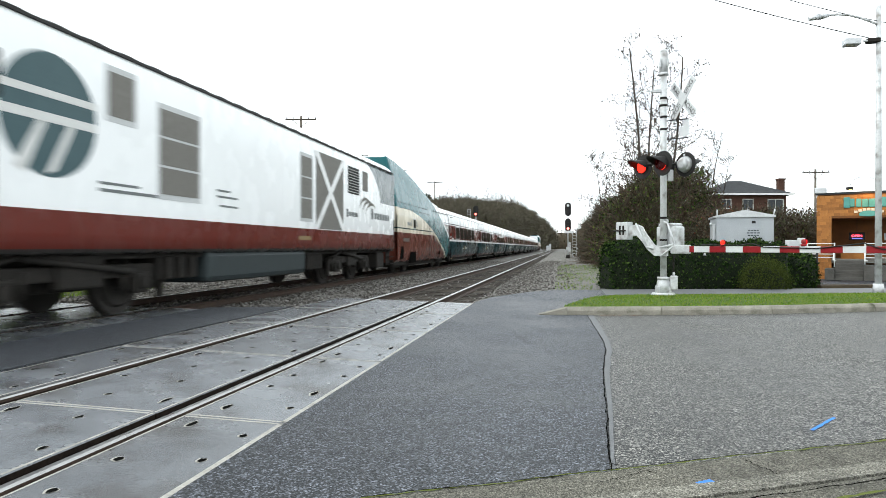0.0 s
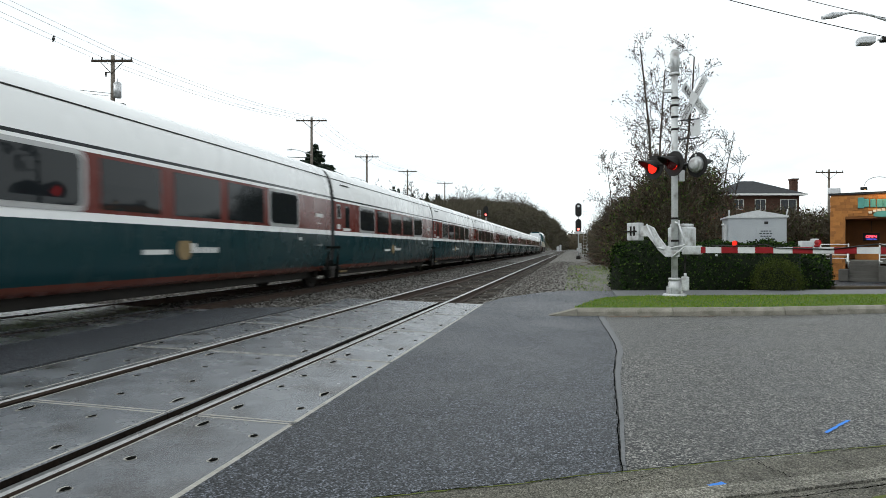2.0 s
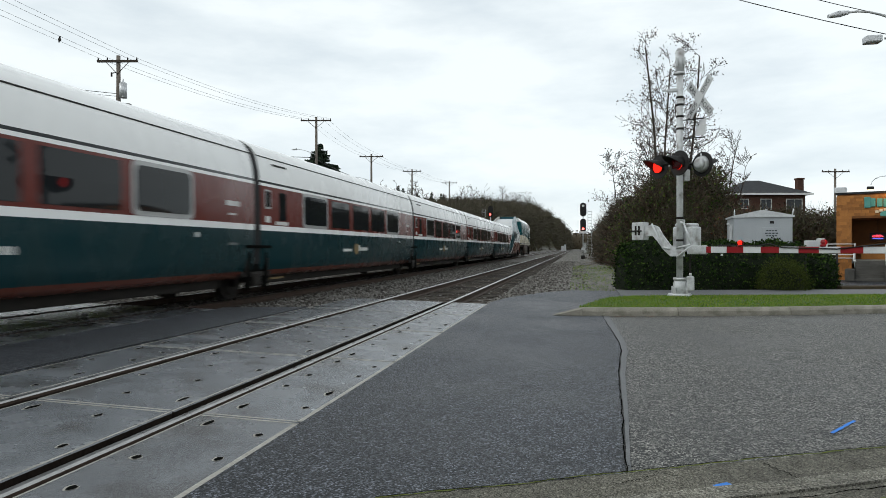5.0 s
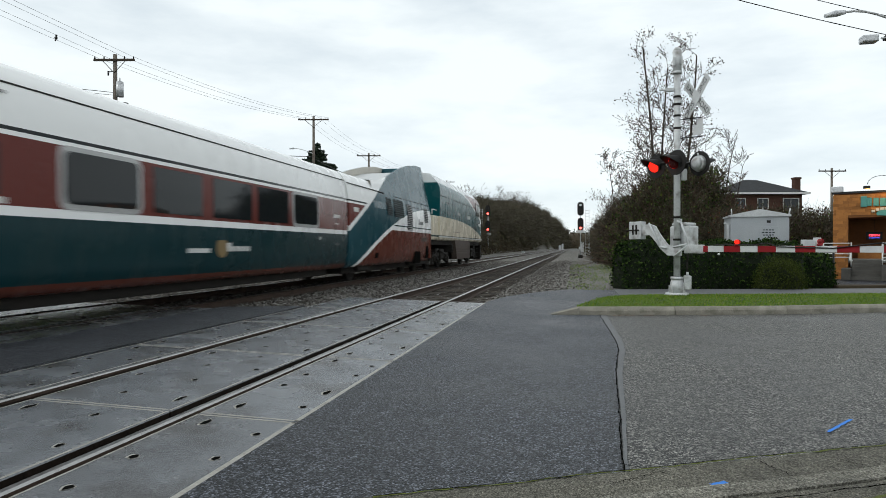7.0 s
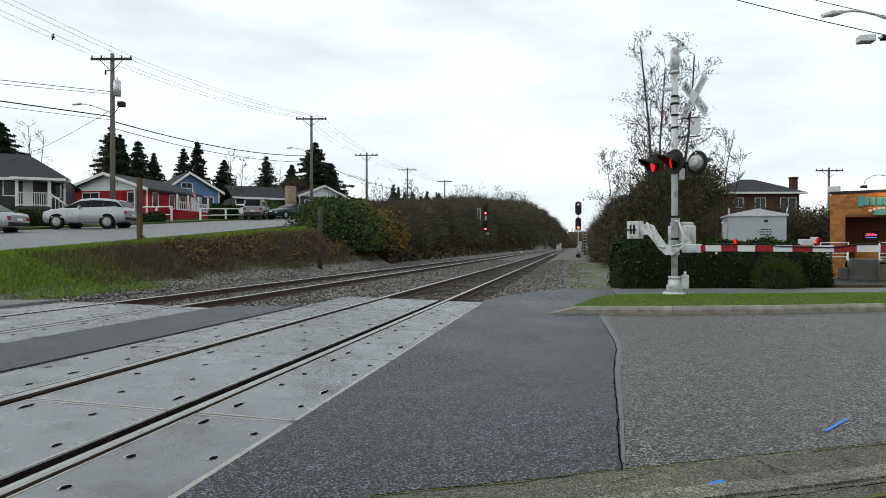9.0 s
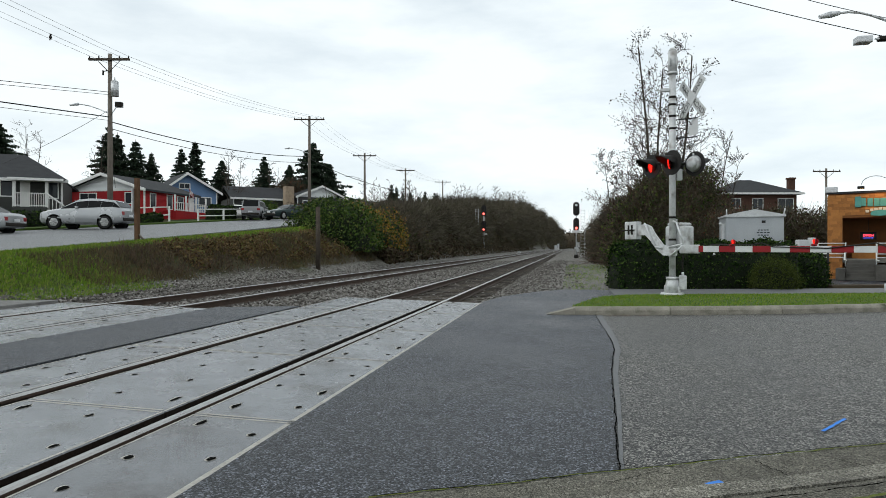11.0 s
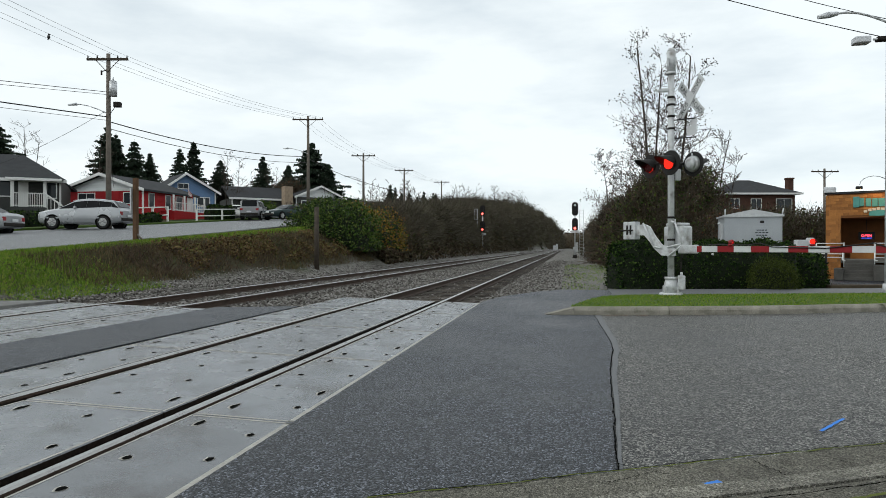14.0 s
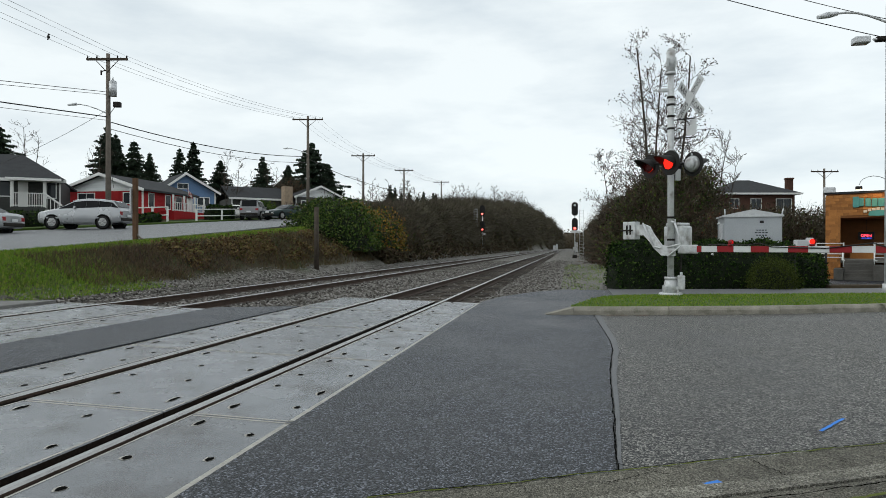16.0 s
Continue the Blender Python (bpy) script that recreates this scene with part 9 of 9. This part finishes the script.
# far bits by the line
for (x, y, w, h) in ((-9.9, 128, 0.5, 0.35), (-6.2, 300, 1.2, 2.2), (-5.2, 310, 0.9, 3.0), (2.2, 165, 0.7, 2.6), (2.9, 120, 0.4, 2.0)):
    c = thing("line_box", "pale railway equipment box beside the line", "equipment box", "boxes beside the line", pose(x, y, ground_z(x, y) - 0.02))
    b = bmesh.new()
    box(b, -w / 2, w / 2, -0.3, 0.3, 0, h, 0.03)
    part("case", b, M["arm_white"], c)
c = thing("overbridge", "low distant bridge across the line", "bridge", at=pose(-2, 610, 0))
b = bmesh.new()
box(b, -18, 18, -3, 3, 6.0, 7.4, 0.1)
part("deck", b, M["wall_old"], c)
for s in (-14, 14):
    b = bmesh.new()
    box(b, s - 1, s + 1, -3, 3, -0.4, 6.0)
    part("pier", b, M["wall_old"], c)

# ---- bank and hillside ----
def bank_root(x0, x1, y0, y1, cut):
    def f(r):
        x, y = r.uniform(x0, x1), r.uniform(y0, y1)
        return (x, y, ground_z(x, y)) if noise.noise((x * 0.5, y * 0.35, 7)) > cut - 0.5 * r.rand() else None
    return f


tagged(blades("dry_grass", inside_points(17000, bank_root(-13.7, -11.2, 13.5, 36, 0.15), 51), 0.16, M["dry"], 51, width=0.010, lean=0.45), "tangled brown winter grass on the bank", "grass", kind="stuff")
tagged(blades("grass", inside_points(34000, lambda r: (lambda x, y: (x, y, ground_z(x, y)) if (y < 14.5 + 1.5 * r.rand() or x < -13.6 - 0.4 * r.rand()) and not (x < -11 and y < 10 + (x + 14) * 0.3) else None)(r.uniform(-14.6, -10.7), r.uniform(9.8, 40)), 52), 0.085, M["lawn"], 52, width=0.009), "green grass at the foot and top of the bank", "grass", kind="stuff")
segs = []
rnd = random.Random(77)
for _ in range(2600):
    x, y = rnd.uniform(-13.3, -11.4), 16.5 + 60 * rnd.random() ** 1.6
    p = Vector((x, y, ground_z(x, y)))
    d = Vector((rnd.gauss(0, 0.5), rnd.gauss(0, 0.5), 1)).normalized()
    for k in range(3):
        q = p + d * rnd.uniform(0.08, 0.19)
        segs.append((p, q, 0.007, 0.005))
        p, d = q, (d + Vector((rnd.gauss(0, 0.3), rnd.gauss(0, 0.3), -0.25))).normalized()
tagged(limbs("bramble_stems", segs, M["thorn"], None, 3), "bare brown bramble stems on the bank", "bramble", kind="stuff")
scrub = inside_points(26000, lambda r: (lambda x, y, h: (x, y, ground_z(x, y) + h))(-10.75 - 4.2 * r.rand() ** 1.2, 37 + 140 * r.rand() ** 1.6, 0.9 * r.rand() ** 1.5), 73)
near = inside_points(9000, lambda r: (lambda x, y, h: (x, y, ground_z(x, y) + h) if noise.noise((x * 0.9, y * 0.6, 3)) > -0.12 + 0.3 * r.rand() else None)(r.uniform(-13.5, -11.7), r.uniform(18.5, 36), 0.30 * r.rand() ** 1.4), 74)
tagged(leaves("bramble_scrub", near, 0.075, M["rusty"], 74), "low rusty bramble clumps on the bank", "bramble", kind="stuff")
tagged(leaves("bramble_scrub", scrub, 0.16, M["bramble"], 73), "low brown bramble scrub along the foot of the bank", "bramble", kind="stuff")
mound("ivy_bush", -13.3, 35.2, 2.4, 2.8, 2.9, 9000, 61, "big glossy green ivy bush on the bank", (("ivy", 1.0),), 60, 0.10, base=1.0)
mound("ivy_bush", -13.1, 40.5, 2.3, 3.6, 2.6, 9000, 62, "green ivy bush with orange gorse flowers", (("ivy", 0.42), ("gorse", 0.58)), 120, 0.10, base=1.0)
mound("bramble_thicket", -14.3, 48.0, 3.0, 5.0, 1.9, 9000, 63, "brown bramble thicket on the bank", (("bramble", 0.5), ("rusty", 0.3), ("ivy", 0.2)), 1400, 0.10, base=1.4, core="soil", bare=(2600, 0.9, 0.012))
hill = ((-15.2, 57, 3.6, 6.5, 1.5, 64), (-15.9, 70, 4.2, 8, 2.6, 65), (-15.2, 79, 3.2, 6, 2.6, 165), (-16.4, 88, 4.8, 10, 4.5, 66), (-15.8, 99, 3.4, 8, 3.6, 166), (-17.2, 112, 5.6, 14, 6.4, 67), (-16.0, 127, 3.8, 10, 4.4, 167), (-18.2, 146, 7.0, 20, 8.0, 68), (-16.6, 168, 4.4, 14, 5.6, 168),
        (-19.8, 190, 9.0, 28, 10.4, 69), (-17.0, 222, 5.2, 20, 7.0, 169), (-21.0, 258, 10.4, 40, 13.0, 70), (-21.0, 350, 12.0, 60, 16.0, 71), (-15.0, 520, 9.6, 90, 18.5, 72))
for x, y, rx, ry, h, sd in hill:
    mound("bramble_thicket", x, y, rx, ry, h, 8000, sd, "bare brown thicket on the hillside beside the line", (("bramble", 0.60), ("rusty", 0.25), ("ivy", 0.15)), 500, 0.06 + 0.0009 * y, base=0.2, core="soil", bare=(3000 + 6 * int(y), 0.7 + 0.0085 * y, 0.009 + 0.00016 * y))
rnd = random.Random(5)
for i in range(60):
    y = 48 + 330 * (i / 60) ** 1.5
    x = -13.5 - 0.03 * y + rnd.uniform(-2.5, 1.5)
    bare_tree(x, y, ground_z(x, y), ((0, 0, rnd.uniform(-0.1, 0.1), 1.0), (0.4, 0.3, rnd.uniform(-0.2, 0.2), 0.8)), (0.8 + 0.047 * y) * rnd.uniform(0.7, 1.15), 100 + i, "bare winter tree on the hillside", 0, depth=2)
FIRS = ((-53.24, 50.65, 8.8, 5.5, 81), (-60.68, 74.66, 11.9, 4.8, 82), (-61.67, 77.53, 11.4, 3.4, 83), (-57.18, 75.36, 10.2, 3.4, 84), (-57.04, 78.44, 8.8, 2.8, 85), (-60.18, 90.05, 10.8, 3.6, 86), (-59.24, 92.28, 12.2, 4.2, 87), (-56.57, 95.86, 9.6, 4.2, 88), (-52.03, 101.85, 11.0, 4.2, 89), (-32.54, 77.16, 10.5, 7.4, 90), (-31.27, 79.45, 8.0, 4.0, 91), (-41.19, 88.7, 8.5, 3.6, 92), (-79.31, 81.18, 7.6, 4.0, 93))
for x, y, h, w, sd in FIRS:
    fir(x, y, ground_z(x, y) - 0.3, h, w * 1.65, sd)
for i in range(14):
    x, y = -58 + 0.9 * i + rnd.uniform(-1, 1), 200 + 7 * i
    fir(x, y, ground_z(x, y), rnd.uniform(8, 12.5), rnd.uniform(5, 7.5), 200 + i, "distant dark conifer on the hill")
for x, y, h, sd in ((-38.5, 67.5, 7.5, 95), (-36.5, 72.5, 7.0, 96), (-60.5, 62.0, 9.5, 97), (-55, 66, 8.5, 98)):
    bare_tree(x, y, ground_z(x, y), ((0, 0, 0, 1.0), (0.4, 0, 0.12, 0.9), (-0.4, 0.2, -0.15, 0.85)), h, sd, "bare twiggy garden tree", 1, depth=2)
mound("garden_shrub", -32.5, 63.0, 2.2, 1.6, 1.8, 2500, 55, "rounded green garden shrub", (("ivy", 1.0),), 0, 0.14)
mound("garden_shrub", -34.0, 74.5, 3.2, 1.6, 4.6, 4000, 56, "tall reddish-brown winter shrub", (("bramble", 0.7), ("rustleaf", 0.3)), 600, 0.14, core="soil", bare=(900, 1.2, 0.016))
mound("garden_shrub", -29.0, 64.5, 2.4, 1.4, 1.6, 2500, 57, "low brown winter shrub by the parked cars", (("bramble", 0.8), ("rustleaf", 0.2)), 200, 0.12, core="soil")
mound("distant_wood", -5, 620, 190, 30, 16, 9000, 58, "distant bare wood across the line", (("bramble", 1.0),), 600, 1.2, base=0, cat="wood", core="soil")
mound("distant_wood", -230, 420, 150, 60, 26, 9000, 59, "distant dark wooded hill", (("needle", 1.0),), 0, 1.6, base=6, cat="wood")
mound("distant_wood", 170, 420, 120, 60, 14, 9000, 60, "distant dark wooded hill", (("bramble", 1.0),), 0, 1.6, base=0, cat="wood", core="soil")


def motions():
    beats = (0, 1 / 30, 1, 2, 3, 4, 5, 6, 7, 8, 9, 10, 11, 12, 13, 14, 15, 16 - 1 / 30, 16)
    for ob, y0, turn in TRAIN:
        walk(ob, [(t, pose(TRAIN_X, y0 - SPEED * t, TRAIN_Z, 0, 0, turn)) for t in beats])
    # the lenses turn their lit or their dark face outwards, in turn
    for ob, m, phase in FLASH:
        rows = [(0, m @ Matrix.Rotation(math.pi if phase == 0 else 0, 4, "Z"))]
        t, k = 0.15, 0
        while t < 15.95:
            lit = (k % 2 == 0) == (phase == 0)
            a0 = math.pi if lit else 0.0
            for i, dt in enumerate((-0.067, -0.033, 0.0, 0.033)):
                a = a0 + math.pi * i / 3
                if t + dt > 0.01:
                    rows.append((t + dt, m @ Matrix.Rotation(a, 4, "Z")))
            t += 0.4925
            k += 1
        rows.append((16, rows[-1][1]))
        walk(ob, rows)


motions()
